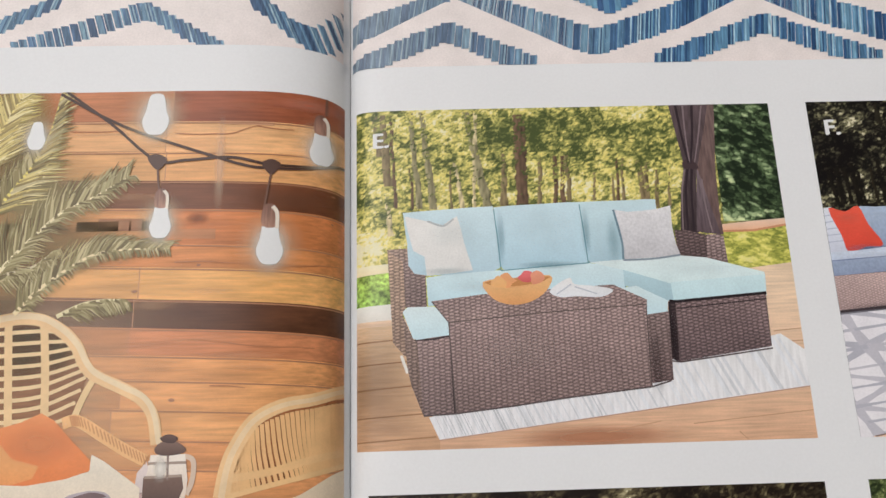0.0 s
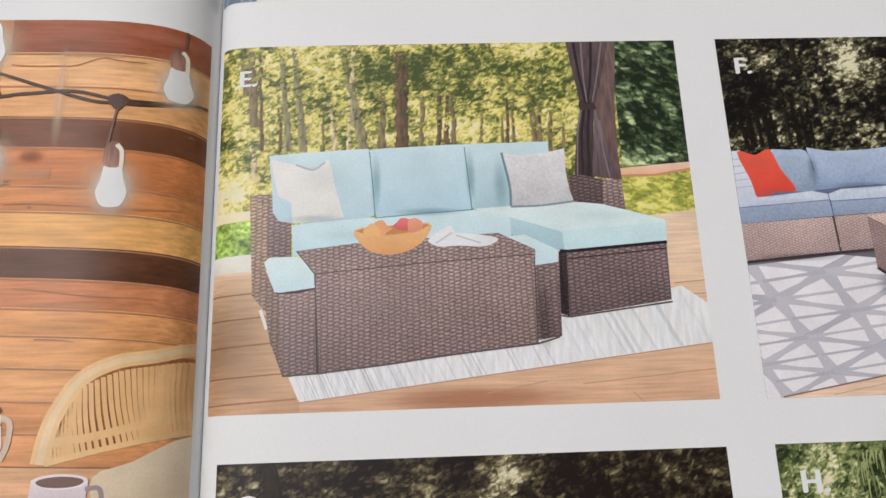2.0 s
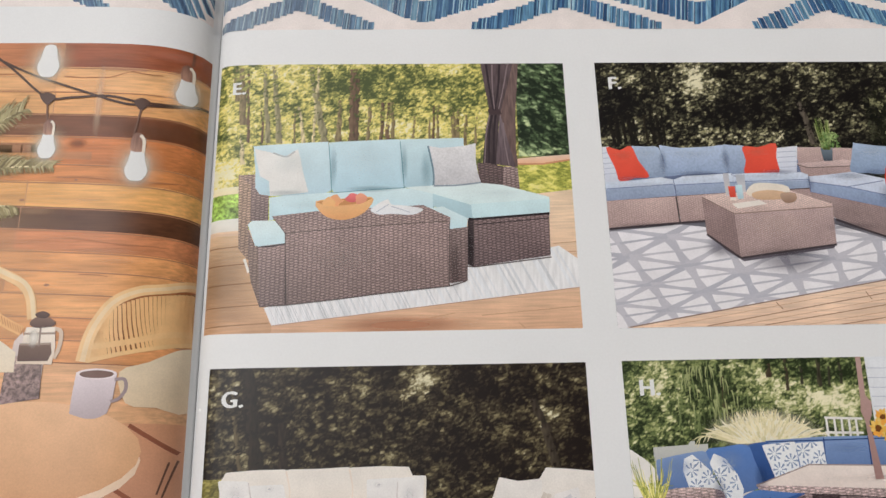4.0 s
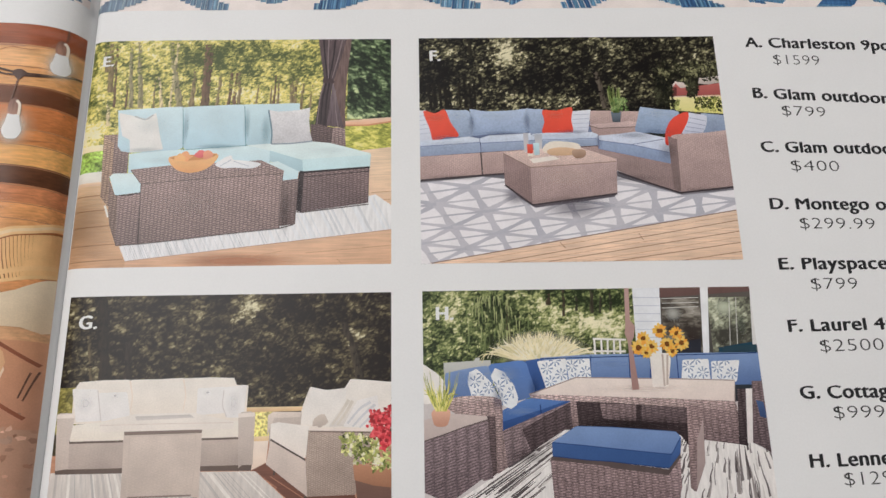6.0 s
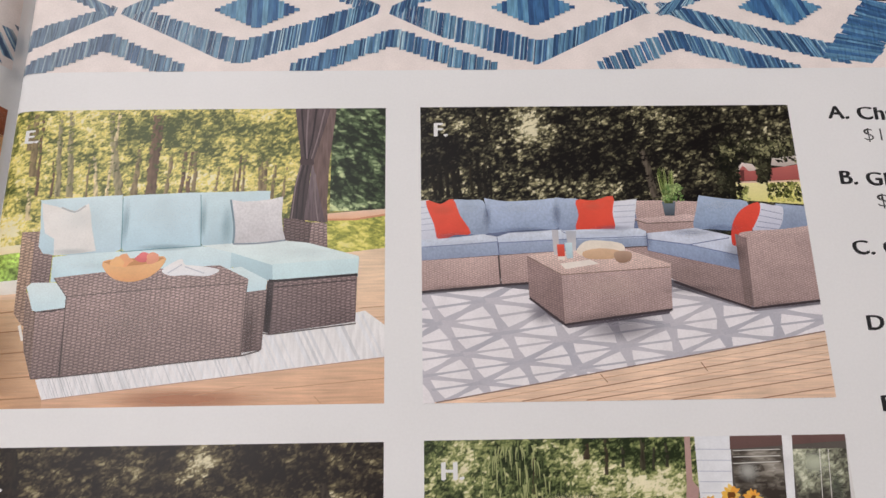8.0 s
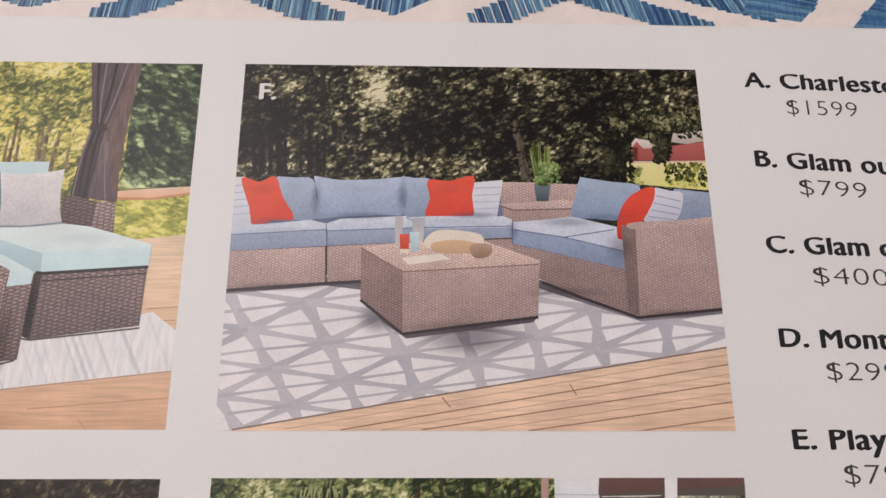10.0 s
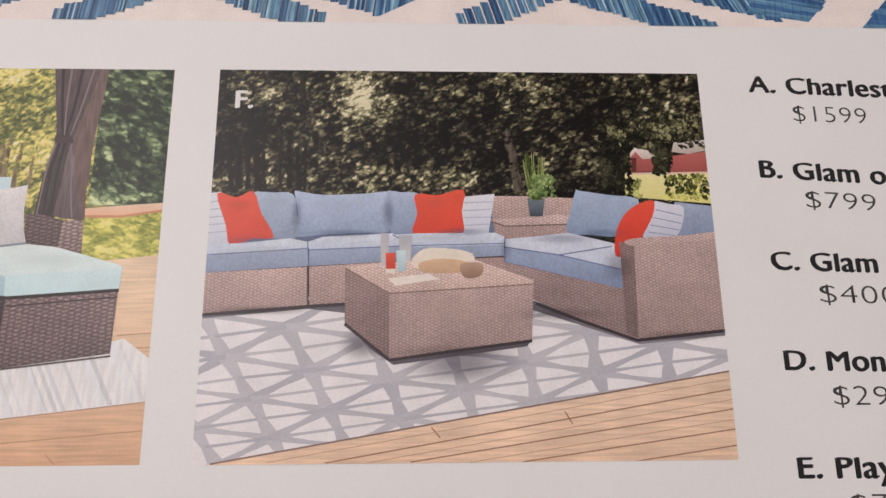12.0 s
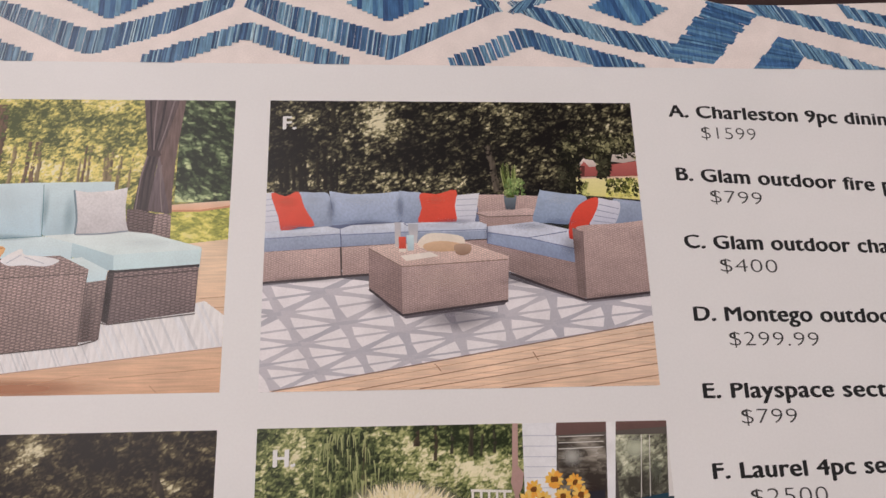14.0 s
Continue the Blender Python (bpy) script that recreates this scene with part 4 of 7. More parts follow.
f.lines("printed_fence", [[(119.9, 40.7), (124.0, 40.8), (131.3, 40.9)]], 0.3, (206, 176, 156))
foliage(f, "printed_bush", (125.2, 131.3, 37, 40.6), 260, 0.32, [(30, 34, 22), (62, 66, 34), (120, 124, 60), (184, 180, 92)], 0.5, -0.3, 8.0)
foliage(f, "printed_low_bush", (118.6, 121.8, 37.2, 40.0), 120, 0.28, [(60, 66, 36), (120, 124, 66), (168, 170, 98)], 0.5, -0.3, 8.2)
foliage(f, "printed_hanging_leaves", (123.6, 126.4, 40.6, 47.2), 160, 0.34, [(30, 30, 24), (42, 42, 32), (62, 62, 46)], 0.6, -0.3, 8.5)
foliage(f, "printed_hanging_leaves", (116.5, 120.6, 37.2, 48.0), 420, 0.36, [(30, 30, 24), (40, 40, 32), (58, 58, 44)], 0.5, -0.6, 8.7)
foliage(f, "printed_hanging_leaves", (117.5, 131.3, 44.6, 49.5), 420, 0.34, [(30, 30, 24), (44, 44, 34), (72, 72, 52), (118, 116, 82)], 0.5, -0.3, 8.6)
# rug and deck
f.put("printed_rug", [[(62.6, 21), (83.1, 22.8), (106.9, 23.2), (119.3, 18.2), (131.7, 19.3), (131.6, 13.5), (99.6, 8.4), (66.2, 1.5), (63.1, 1.5)]], (222, 218, 222), (236, 232, 234), CLOTH)
mat_f = plane_map([(73.1, 5.7), (106.3, 9.9), (103.5, 20.5), (66.9, 15.6)])


def knot(i, j):
    """A crossing of the rug's net, a little out of true."""
    return i / 4 + 0.014 * noise.noise((i * 3.1, j * 3.7, 2.0)), j / 2 + 0.03 * noise.noise((i * 3.1, j * 3.7, 5.0))


for i in range(-1, 11):
    for j in range(-3, 9):
        j = j + 0.5 * (i % 2)
        for di, dj, half in ((0, 1, 0.024), (1, 0.5, 0.0165), (1, -0.5, 0.0165), (1, 0, 0.01), (-1, 0, 0.01)):
            p, r = knot(i, j), knot(i + di, j + dj)
            dx, dy = r[0] - p[0], (r[1] - p[1]) * 0.45
            n = math.hypot(dx, dy)
            sides = []
            for s, w in ((0, 1.35), (0.5, 0.7), (1, 1.35 if dj else 0.8)):
                a = half * w * random.uniform(0.9, 1.1)
                ox, oy = -dy / n * a, dx / n * a / 0.45
                cx, cy = p[0] + (r[0] - p[0]) * s, p[1] + (r[1] - p[1]) * s
                sides.append((mat_f(cx + ox, cy + oy), mat_f(cx - ox, cy - oy)))
            if not all(55 < x < 140 and -4 < y < 26 for side in sides for x, y in side):
                continue
            f.put("printed_rug_bar", [[sides[0][0], sides[1][0], sides[2][0], sides[2][1], sides[1][1], sides[0][1]]], random.choice([(172, 170, 178), (166, 165, 174), (178, 175, 182)]), mat=CLOTH)
            f.up -= 0.00095
f.up += 0.004
glow(f, "printed_rug_shade", *(96.7, 14.7), 9, 3.2, (92, 88, 102), 0.5)
glow(f, "printed_rug_shade", *(84.0, 17.3), 3.5, 2.6, (92, 88, 102), 0.5)
f.put("printed_deck", [[(65.4, 2.6), (99.6, 8.2), (131.6, 13.7), (131.8, 1.5), (65.5, 1.8)]], (228, 198, 172), (218, 184, 156), DECK)
f.lines("printed_rug_edge", [[(65.7, 2.6), (99.6, 8.3), (131.6, 13.6)]], 0.22, (128, 104, 92))
f.lines("printed_deck_joints", [[(79.7, 2.6), (131.6, 11.3)], [(90.2, 2.6), (131.6, 8.8)], [(104.1, 2.5), (131.6, 6.3)], [(118.1, 2.4), (131.6, 4.3)], [(92.8, 6.8), (93.9, 5.5)], [(109.7, 8.6), (110.6, 7.1)]], 0.16, (148, 106, 80))
f.lines("printed_deck_joints", [[(72.5, 2.7), (131.6, 12.6)], [(85, 2.6), (131.6, 10)], [(97.5, 2.5), (131.6, 7.5)]], 0.08, (176, 130, 100))
# the sofa
GW, GW2 = (170, 150, 148), (146, 127, 126)
f.put("printed_shadow", [[(62.8, 21.6), (76.9, 22.6), (82.4, 22.9), (84.5, 21), (76.9, 21.9), (62.9, 20.6)]], (78, 76, 84), (120, 118, 126))
f.put("printed_shadow", [[(105.5, 23.2), (119.3, 18.2), (131.4, 19.4), (131.4, 18.2), (119.9, 17.1), (105.4, 21.9)]], (86, 84, 92), (130, 126, 134))
f.put("printed_seat_shade", [[(63, 37), (102, 37), (103, 31.2), (63, 30)]], (108, 120, 148), (92, 102, 132), KNIT)
f.put("printed_back", [[(101, 37.4), (106, 37.4), (112.8, 37.1), (112.6, 31.3), (101.5, 31.3)]], GW, GW2, FINE)
f.put("printed_corner_top", [[(100.8, 34), (110.3, 34.8), (112.5, 34.3), (111.5, 33.4), (103, 33.2)]], (182, 163, 162), (169, 150, 150), FINE)
f.lines("printed_edge", [[(100.8, 33.8), (103, 33.1), (111.5, 33.4)]], 0.2, (112, 96, 90))
f.put("printed_base", [[(63, 26.8), (76.6, 27.6), (76.9, 22.4), (62.9, 21.3)]], GW, GW2, FINE)
f.put("printed_base", [[(76.9, 27.6), (90, 28.4), (90.1, 23.2), (77.1, 22.4)]], GW, GW2, FINE)
f.put("printed_base", [[(90, 28.5), (102.8, 28.9), (106.9, 23.2), (90.1, 23.2)]], GW2, GW2, FINE)
f.lines("printed_gap", [[(76.7, 27.5), (76.9, 22.4)], [(63.1, 26.8), (76.6, 27.6), (86.1, 28.2), (102.7, 28.9)]], 0.22, (84, 72, 72))
f.put("printed_back_cushion", [rounded([(68.7, 37.5), (71.9, 37.8), (74.4, 37.6), (75, 34.9), (75.5, 31.7), (72.2, 31.4), (70, 32.6)], 3)], (162, 177, 198), (130, 145, 170), KNIT)
f.put("printed_back_cushion", [rounded([(86.7, 37.7), (88.9, 37.9), (91.4, 37.6), (91.8, 34.8), (91.4, 32.3), (88.6, 32), (87.3, 32.7)], 3)], (158, 173, 196), (126, 141, 168), KNIT)
f.put("printed_back_cushion", [rounded([(74.6, 37.8), (75.2, 38), (78.4, 37.5), (84.1, 37.7), (86.6, 38), (87, 37.6), (86.9, 35), (87.3, 32.4), (84.3, 32.2), (78.6, 31.9), (75.8, 31.6), (75.2, 32), (75.2, 34.9)], 3)], (168, 183, 206), (132, 149, 178), KNIT)
for dims in ([(62.4, 37.6), (64.8, 37.9), (67.3, 30.7), (62.9, 30.4)], [(96.6, 37.2), (101.6, 37.7), (100.6, 32), (96.2, 32)]):
    f.put("printed_striped_pillow", [dims], (216, 218, 226), (188, 192, 206), CLOTH)
f.lines("printed_pillow_stripe", [[(62.7, 36.3), (65.1, 36.7)], [(62.8, 35.3), (65.4, 35.6)], [(62.8, 34.2), (65.8, 34.5)], [(62.9, 33.2), (66.2, 33.5)], [(63, 32.1), (66.4, 32.4)], [(97.4, 36.4), (101.3, 36.6)], [(97.3, 35.3), (101.1, 35.5)], [(97.2, 34.3), (101, 34.4)], [(97.2, 33.2), (100.8, 33.4)]], 0.16, (168, 173, 190), kind="stuff")
f.put("printed_red_pillow", [rounded([(64.3, 37.7), (66.9, 37.1), (69.1, 38), (70.3, 34.9), (72.1, 31.6), (69.3, 31.3), (66.5, 30.4), (65.7, 33.3)], 3)], (236, 88, 62), (206, 62, 42), CLOTH)
f.put("printed_red_pillow", [rounded([(90.8, 37.6), (93.9, 37.5), (97.4, 38.3), (97.1, 35.2), (97.2, 32), (93.9, 32.1), (90.5, 32.1), (91.1, 34.8)], 3)], (236, 86, 60), (208, 64, 44), CLOTH)
f.put("printed_seat_front", [[(62.9, 29.5), (76.6, 30.3), (76.8, 27.6), (63, 26.7)]], (150, 163, 186), (128, 141, 166), KNIT)
f.put("printed_seat_top", [[(63, 30.5), (67.3, 30.7), (74.3, 31.4), (76.6, 30.9), (76.6, 30), (63, 29)]], (198, 205, 216), (174, 185, 204), KNIT)
f.put("printed_seat_front", [[(76.8, 30.3), (90.6, 30.8), (90.6, 28.4), (76.9, 27.6)]], (150, 163, 186), (128, 141, 166), KNIT)
f.put("printed_seat_top", [[(76.6, 30.9), (78.6, 31.6), (87.8, 32.1), (90.7, 30.5), (76.8, 29.8)]], (198, 205, 216), (174, 185, 204), KNIT)
f.put("printed_seat_front", [[(88.6, 30.6), (102.6, 31), (102.7, 29), (90, 28.4)]], (148, 161, 184), (128, 141, 166), KNIT)
f.put("printed_seat_top", [[(87.8, 31.9), (91.4, 32.1), (101.5, 32.2), (102.7, 31.7), (102.7, 30.5), (90.6, 30.2)]], (194, 201, 214), (170, 181, 200), KNIT)
f.lines("printed_piping", [[(63, 29.1), (76.6, 30)], [(76.8, 29.8), (90.6, 30.4), (102.7, 30.7)], [(76.6, 30.9), (76.8, 27.6)], [(87.8, 31.9), (90.6, 30.3)]], 0.14, (102, 113, 146))
f.put("printed_back_cushion", [[(126.2, 36.6), (131.7, 36), (131.2, 31.4), (125.8, 31.4)]], (146, 159, 182), (120, 135, 160), KNIT)
f.put("printed_back_cushion", [rounded([(112.7, 38.2), (113.1, 38.2), (117.1, 37.6), (121.2, 37), (120.5, 34.4), (118.3, 31.8), (114.5, 31.9), (111.2, 32.2), (111.8, 35.1)], 3)], (156, 173, 196), (122, 141, 170), KNIT)
f.put("printed_seat_top", [[(102.8, 31.3), (107.2, 31.7), (111.3, 32.2), (118.8, 30.4), (119.3, 28.2), (118.5, 26.7), (110, 28.9), (102.7, 30.1)]], (196, 202, 216), (176, 185, 204), KNIT)
f.put("printed_seat_front", [[(102.7, 30.2), (110, 29.1), (118.7, 27), (118.4, 24.2), (109.9, 26.4), (102.7, 28)]], (140, 155, 182), (118, 133, 162), KNIT)
f.lines("printed_piping", [[(102.7, 30.2), (110, 29.1), (118.7, 27)], [(102.7, 28.1), (109.9, 26.4), (118.4, 24.3)], [(110, 29.1), (117.2, 30.3)], [(102.8, 31.3), (102.7, 28)]], 0.15, (94, 105, 140))
f.put("printed_base", [[(102.7, 28.1), (109.9, 26.4), (118.5, 24.4), (119.5, 17.8), (112.4, 20.4), (106.5, 22.9), (102.6, 25.4)]], (139, 122, 122), (120, 105, 106), FINE)
f.put("printed_striped_pillow", [rounded([(123, 36.6), (125.5, 36.3), (127.4, 35.8), (126.8, 32.9), (125.4, 31.4), (121.6, 31.2), (122.2, 33.9)], 3)], (206, 208, 220), (172, 176, 194), CLOTH)
f.lines("printed_pillow_stripe", [[(123.5, 35.5), (127.1, 34.6)], [(123, 34.4), (126.9, 33.5)], [(122.6, 33.3), (126.5, 32.6)], [(122.2, 32.3), (125.9, 31.8)]], 0.14, (130, 139, 164), kind="stuff")
f.put("printed_red_pillow", [rounded([(123.1, 36.9), (123.2, 35), (121.5, 31.9), (119.7, 29.4), (118.1, 28.8), (117.5, 29.5), (118, 32.7), (119.9, 35.5)], 3)], (228, 76, 54), (190, 52, 38), CLOTH)
f.put("printed_arm", [[(118.2, 31), (120.4, 30.4), (120, 17.8), (118.3, 18.7)]], (119, 103, 104), (107, 94, 94), FINE)
f.put("printed_arm", [[(120.2, 30.6), (133, 31.7), (133.4, 19.3), (119.8, 17.8)]], (159, 141, 140), (139, 122, 122), FINE)
f.put("printed_arm_top", [rounded([(118.9, 31), (121, 31.5), (126.9, 31.8), (133, 32.5), (133.1, 31.6), (126.1, 30.8), (120.3, 30.3)], 3)], (174, 156, 154), (158, 139, 138), FINE)
# table and what stands on it
f.put("printed_shadow", [[(81.6, 20.2), (87.5, 15.5), (106, 17.9), (105.2, 16.9), (95.6, 15.6), (88.0, 14.6), (85.0, 16.7)]], (78, 72, 80), (96, 90, 98))
f.put("printed_table_side", [[(81.6, 27.5), (87.5, 24.3), (87.6, 15.4), (81.7, 20.1)]], (139, 120, 120), (113, 97, 98), FINE)
f.put("printed_table_front", [[(87.4, 24.3), (106.4, 25.6), (105.9, 17.8), (87.5, 15.4)]], (163, 144, 144), (139, 122, 122), FINE)
f.put("printed_table_top", [[(81.6, 27.5), (88.6, 28.2), (98.3, 28.6), (106.4, 25.7), (106.2, 25.1), (87.5, 23.9)]], (187, 169, 164), (172, 152, 148), FINE)
f.lines("printed_edge", [[(81.7, 27.2), (87.5, 23.9), (106.2, 25.1)]], 0.18, (128, 108, 98))
for x, y, rx, ry, c, k in [(*p, rx, ry, c, k) for p, rx, ry, c, k in zip([(75, 34.7), (87.2, 35), (81.4, 32.1), (97.2, 32.3), (110.1, 31.4), (116, 32.1), (70.7, 21.7), (84.5, 21), (95.6, 16.2), (109.6, 21.1), (125.6, 18.2), (102.9, 29.8), (117.8, 27.6), (84.6, 19.6), (68.7, 31.1)], (1, 1, 6, 5, 5, 4, 8, 2.2, 10, 7, 7, 1, 2.5, 2.5, 4), (3.2, 3.2, 0.7, 0.7, 0.8, 0.9, 0.8, 5, 1.1, 1.2, 0.8, 2, 2.5, 4, 0.8), [(94, 107, 136)] * 6 + [(70, 66, 72)] * 5 + [(94, 107, 136), (80, 70, 70), (92, 78, 72), (106, 119, 148)], (0.35, 0.35, 0.35, 0.35, 0.3, 0.3, 0.35, 0.0, 0.25, 0.3, 0.3, 0.3, 0.3, 0.0, 0.25))]:
    if k:
        glow(f, "printed_soft_shade", x, y, rx, ry, c, k)
for x, y, rx, ry, c in [(*p, rx, ry, c) for p, rx, ry, c in zip([(80.6, 36.3), (71.9, 36.4), (116.2, 36.5), (111.5, 31), (70.2, 29.9), (94.3, 31.4), (95.6, 21.8), (93.6, 36.5), (67.3, 36)], (5, 2.5, 3.5, 5, 6, 5, 8, 2.5, 2.5), (1.3, 1.2, 1.3, 0.8, 0.7, 0.7, 3, 1.2, 1.2), [(196, 209, 226)] * 3 + [(214, 220, 232)] * 3 + [(200, 178, 168), (246, 120, 92), (246, 120, 92)])]:
    glow(f, "printed_soft_light", x, y, rx, ry, c, 0.3)
f.lines("printed_shadow_line", [[(63, 21.1), (76.9, 22.2), (81.7, 22.5)], [(106.6, 22.5), (112.4, 20.2), (119.6, 17.6), (133, 19.0)], [(81.7, 19.9), (87.5, 15.2), (95.6, 16.3), (105.9, 17.6)]], 0.4, (66, 58, 62))
f.put("printed_paper", [[(87.2, 25.9), (92.5, 26.6), (94, 25.8), (88.2, 24.9)]], (232, 222, 212))
f.put("printed_cloth", [rounded([(90.2, 28.1), (91.9, 29.9), (95, 30), (98.4, 29.3), (98.2, 27.4), (95, 26.8), (91.7, 27.1)], 3)], (240, 230, 214), (222, 206, 188), CLOTH)
f.put("printed_bread", [rounded([(91.4, 28), (94.3, 28.6), (97.8, 28.1), (97.5, 26.9), (94.3, 26.6), (91.7, 26.9)], 3)], (206, 172, 138), (186, 150, 118), CLOTH)
f.put("printed_bowl", [rounded([(96.7, 27.7), (98.3, 28.1), (99.8, 27.7), (99.5, 26.4), (98.2, 25.9), (97.1, 26.2)], 3)], (176, 146, 124), (140, 110, 92))
f.put("printed_glass", [[(86.2, 32.1), (87.3, 32.1), (87.3, 27.5), (86.3, 27.5)]], (168, 168, 176), (190, 184, 182))
f.put("printed_glass", [[(88.6, 31.8), (90.4, 31.8), (90.2, 28.2), (88.9, 28.2)]], (166, 170, 180), (190, 186, 186))
f.put("printed_bottle", [[(86.9, 29.4), (88.2, 29.4), (88.2, 26.7), (87, 26.7)]], (226, 86, 62), (196, 60, 44))
f.put("printed_label", [[(87, 27.2), (88.2, 27.2), (88.2, 26.6), (87, 26.6)]], (238, 226, 214))
f.put("printed_bottle", [[(88.3, 29.7), (89.6, 29.7), (89.6, 26.9), (88.5, 26.8)]], (186, 207, 212), (160, 187, 196))
f.put("printed_pot", [[(106, 37.1), (108.4, 37.1), (108, 34.5), (106.3, 34.5)]], (104, 116, 126), (70, 78, 88), CLOTH)
blades = []
for i in range(46):
    x = random.uniform(-1.7, 1.7)
    b = [(107.2, 36.8)][0]
    blades.append(curve([(b[0] + x * 0.4, b[1]), (b[0] + x * 0.8, b[1] + 3), (b[0] + x, b[1] + random.uniform(3.5, 7))]))
f.lines("printed_grass_plant", blades, 0.18, [random.choice([(110, 130, 60), (140, 156, 84), (84, 104, 48), (164, 172, 110)]) for _ in blades], 0.06, kind="stuff")
foliage(f, "printed_plant_leaves", (106.4, 110.0, 37.4, 40.4), 90, 0.35, [(60, 84, 44), (90, 116, 62), (130, 150, 90)], 0.4, -0.4, 3.3)
write("F.", *[(65.9, 50.2)][0], 2.6, True, WHITE_INK, f.ob, f.up + 0.002, label="white letter and full stop")

# ---- photo G: cream sofa, fire table and armchair ----
g = Sheet("loveseat_photo", -8.4, 57.2, -57.5, -3.5, False, "printed photo of a cream sofa by a fire table", (52, 46, 34), DIM_LEAF, (66, 58, 42))
wood(g, "printed_wood", (-8.4, 57.2, -27, -3.5), [(34, 28, 24), (44, 37, 30), (60, 52, 40), (82, 73, 52), (112, 102, 72), (154, 144, 108), (206, 198, 164)], 44.0,
     [(*(-5.8, -7.6), 5, 7, 0.26), (*(2.0, -10.7), 2, 3, 0.22), (*(15.7, -8.9), 6, 3, 0.16), (*(27.0, -6.4), 3, 4, 0.4), (*(26.1, -17.1), 5, 4, 0.06), (*(28.5, -6.7), 4, 5, 0.2), (*(39.2, -11.8), 6, 4, 0.1), (*(46.1, -18.2), 6, 4, 0.14), (*(50.7, -12.9), 2, 2, 0.3), (*(36.7, -18.5), 7, 6, -0.14), (*(54.6, -19.2), 4, 7, -0.18), (*(-0.4, -11.7), 3, 8, -0.15), (*(37.8, -25.1), 3, 1.4, 0.3), (*(14.5, -19.2), 9, 1.2, 0.12), (*(55.0, -6.5), 4, 3, 0.12)],
     [((-1.6, -4.0), (0.5, -20.7), 2.0, 2.4, (44, 37, 31)), ((4.6, -12.8), (4.9, -20.8), 1.4, 1.6, (48, 40, 34)), ((-3.6, -11.7), (-2.3, -20.7), 0.6, 0.7, (92, 80, 56)), ((47.3, -9.4), (49.6, -14.8), 1.2, 1.4, (58, 50, 42)), ((49.3, -14.6), (51.1, -21.6), 1.4, 1.6, (64, 56, 46))], leaf=0.6, wide=1.6, rough=0.6, mean=0.25, veil=0.3)
wood(g, "printed_lawn", (-8.4, -4.0, -31, -22), [(84, 78, 36), (120, 112, 50), (170, 158, 78), (206, 194, 120)], 46.0, leaf=0.5, mean=0.45)
g.put("printed_deck", [[(-10.6, -35), (30, -35), (30.1, -32.4), (34.0, -32.1), (60.2, -33), (60.1, -58.9), (-9, -57.5)]], (176, 124, 96), (190, 142, 112), DECK)
g.put("printed_lawn", [[(29.8, -27.2), (34.2, -27.3), (34.4, -32.4), (30.1, -32.4)]], (226, 212, 128), (206, 196, 104), LEAF)
g.put("printed_rail", [[(28.1, -26.4), (39.8, -26.4), (39.7, -27.3), (28.1, -27.4)]], (226, 196, 150), (198, 162, 116))
g.put("printed_rail", [[(30.1, -32.1), (33.4, -32.0), (33.5, -32.9), (30.1, -33.0)]], (232, 206, 160), (206, 172, 126))
g.put("printed_step", [[(29.9, -33.0), (33.3, -32.9), (33.0, -37.0), (30.1, -38.5)]], (236, 218, 202), (222, 196, 176))
g.put("printed_shadow", [[(30.2, -38.4), (33.3, -37.0), (35.6, -38.3), (42.1, -43.2), (50.2, -43.3), (51.2, -46.8), (43.5, -45.8), (39.1, -45.5), (31.6, -38.9)]], (118, 74, 58), (92, 58, 48), DECK)
g.lines("printed_deck_joints", [[(31.6, -39.1), (35.3, -41.8)], [(33.9, -39.6), (41.3, -44.3)], [(39.5, -46.4), (57.5, -48.0)], [(-7.3, -46.5), (29.2, -46.7)]], 0.2, (150, 100, 76))
mat_g = plane_map([(-8.7, -45.8), (39.2, -45.8), (31.0, -38.6), (-8.3, -38.2)])
g.put("printed_rug", [[mat_g(0, 0), mat_g(0.5, 0), mat_g(1, 0), mat_g(1, 1), mat_g(0, 1)]], (198, 189, 182), (184, 175, 168), STRIPE)
u = 0.01
for k in range(46):
    u += random.choice((0.01, 0.016, 0.024, 0.034))
    w, c = random.choice((0.004, 0.006, 0.012, 0.02)), random.choice([(176, 168, 163), (184, 176, 170), (190, 182, 176), (168, 162, 158), (210, 203, 196)])
    if u + w < 0.99:
        g.put("printed_stripe", [[mat_g(u, 0.02), mat_g(u + w, 0.02), mat_g(u + w, 0.98), mat_g(u, 0.98)]], c, mat=STRIPE)
        g.up -= 0.0009
g.up += 0.003
g.put("printed_shadow", [[(-7.5, -37.5), (5.6, -37.3), (20.7, -37.4), (30.3, -37.2), (30.2, -38.5), (20.7, -38.4), (5.7, -38.5), (-7.3, -38.5)]], (92, 76, 68))
g.put("printed_base", [[(-5.5, -32.4), (5.1, -32.4), (20.3, -32.2), (27.7, -32.3), (27.8, -37.4), (-4.9, -37.6)]], (178, 162, 152), (158, 142, 133), PALE)
for pts in ([(-5.5, -22.6), (-4.5, -20.9), (0.6, -20.6), (5.6, -20.6), (6.5, -28.8), (-5.2, -29.1)], [(5.4, -20.8), (6.1, -20.6), (11.2, -20.6), (16.1, -20.4), (16.5, -22.9), (16.8, -28.2), (6.1, -28.3)], [(15.8, -20.8), (16.4, -20.5), (21.4, -20.4), (26.0, -20.6), (26.6, -22.0), (28.9, -22.1), (28.7, -29.1), (16.5, -28.7)]):
    g.put("printed_sofa_back", [padded(pts)], (242, 234, 224), (226, 214, 201), CLOTH)
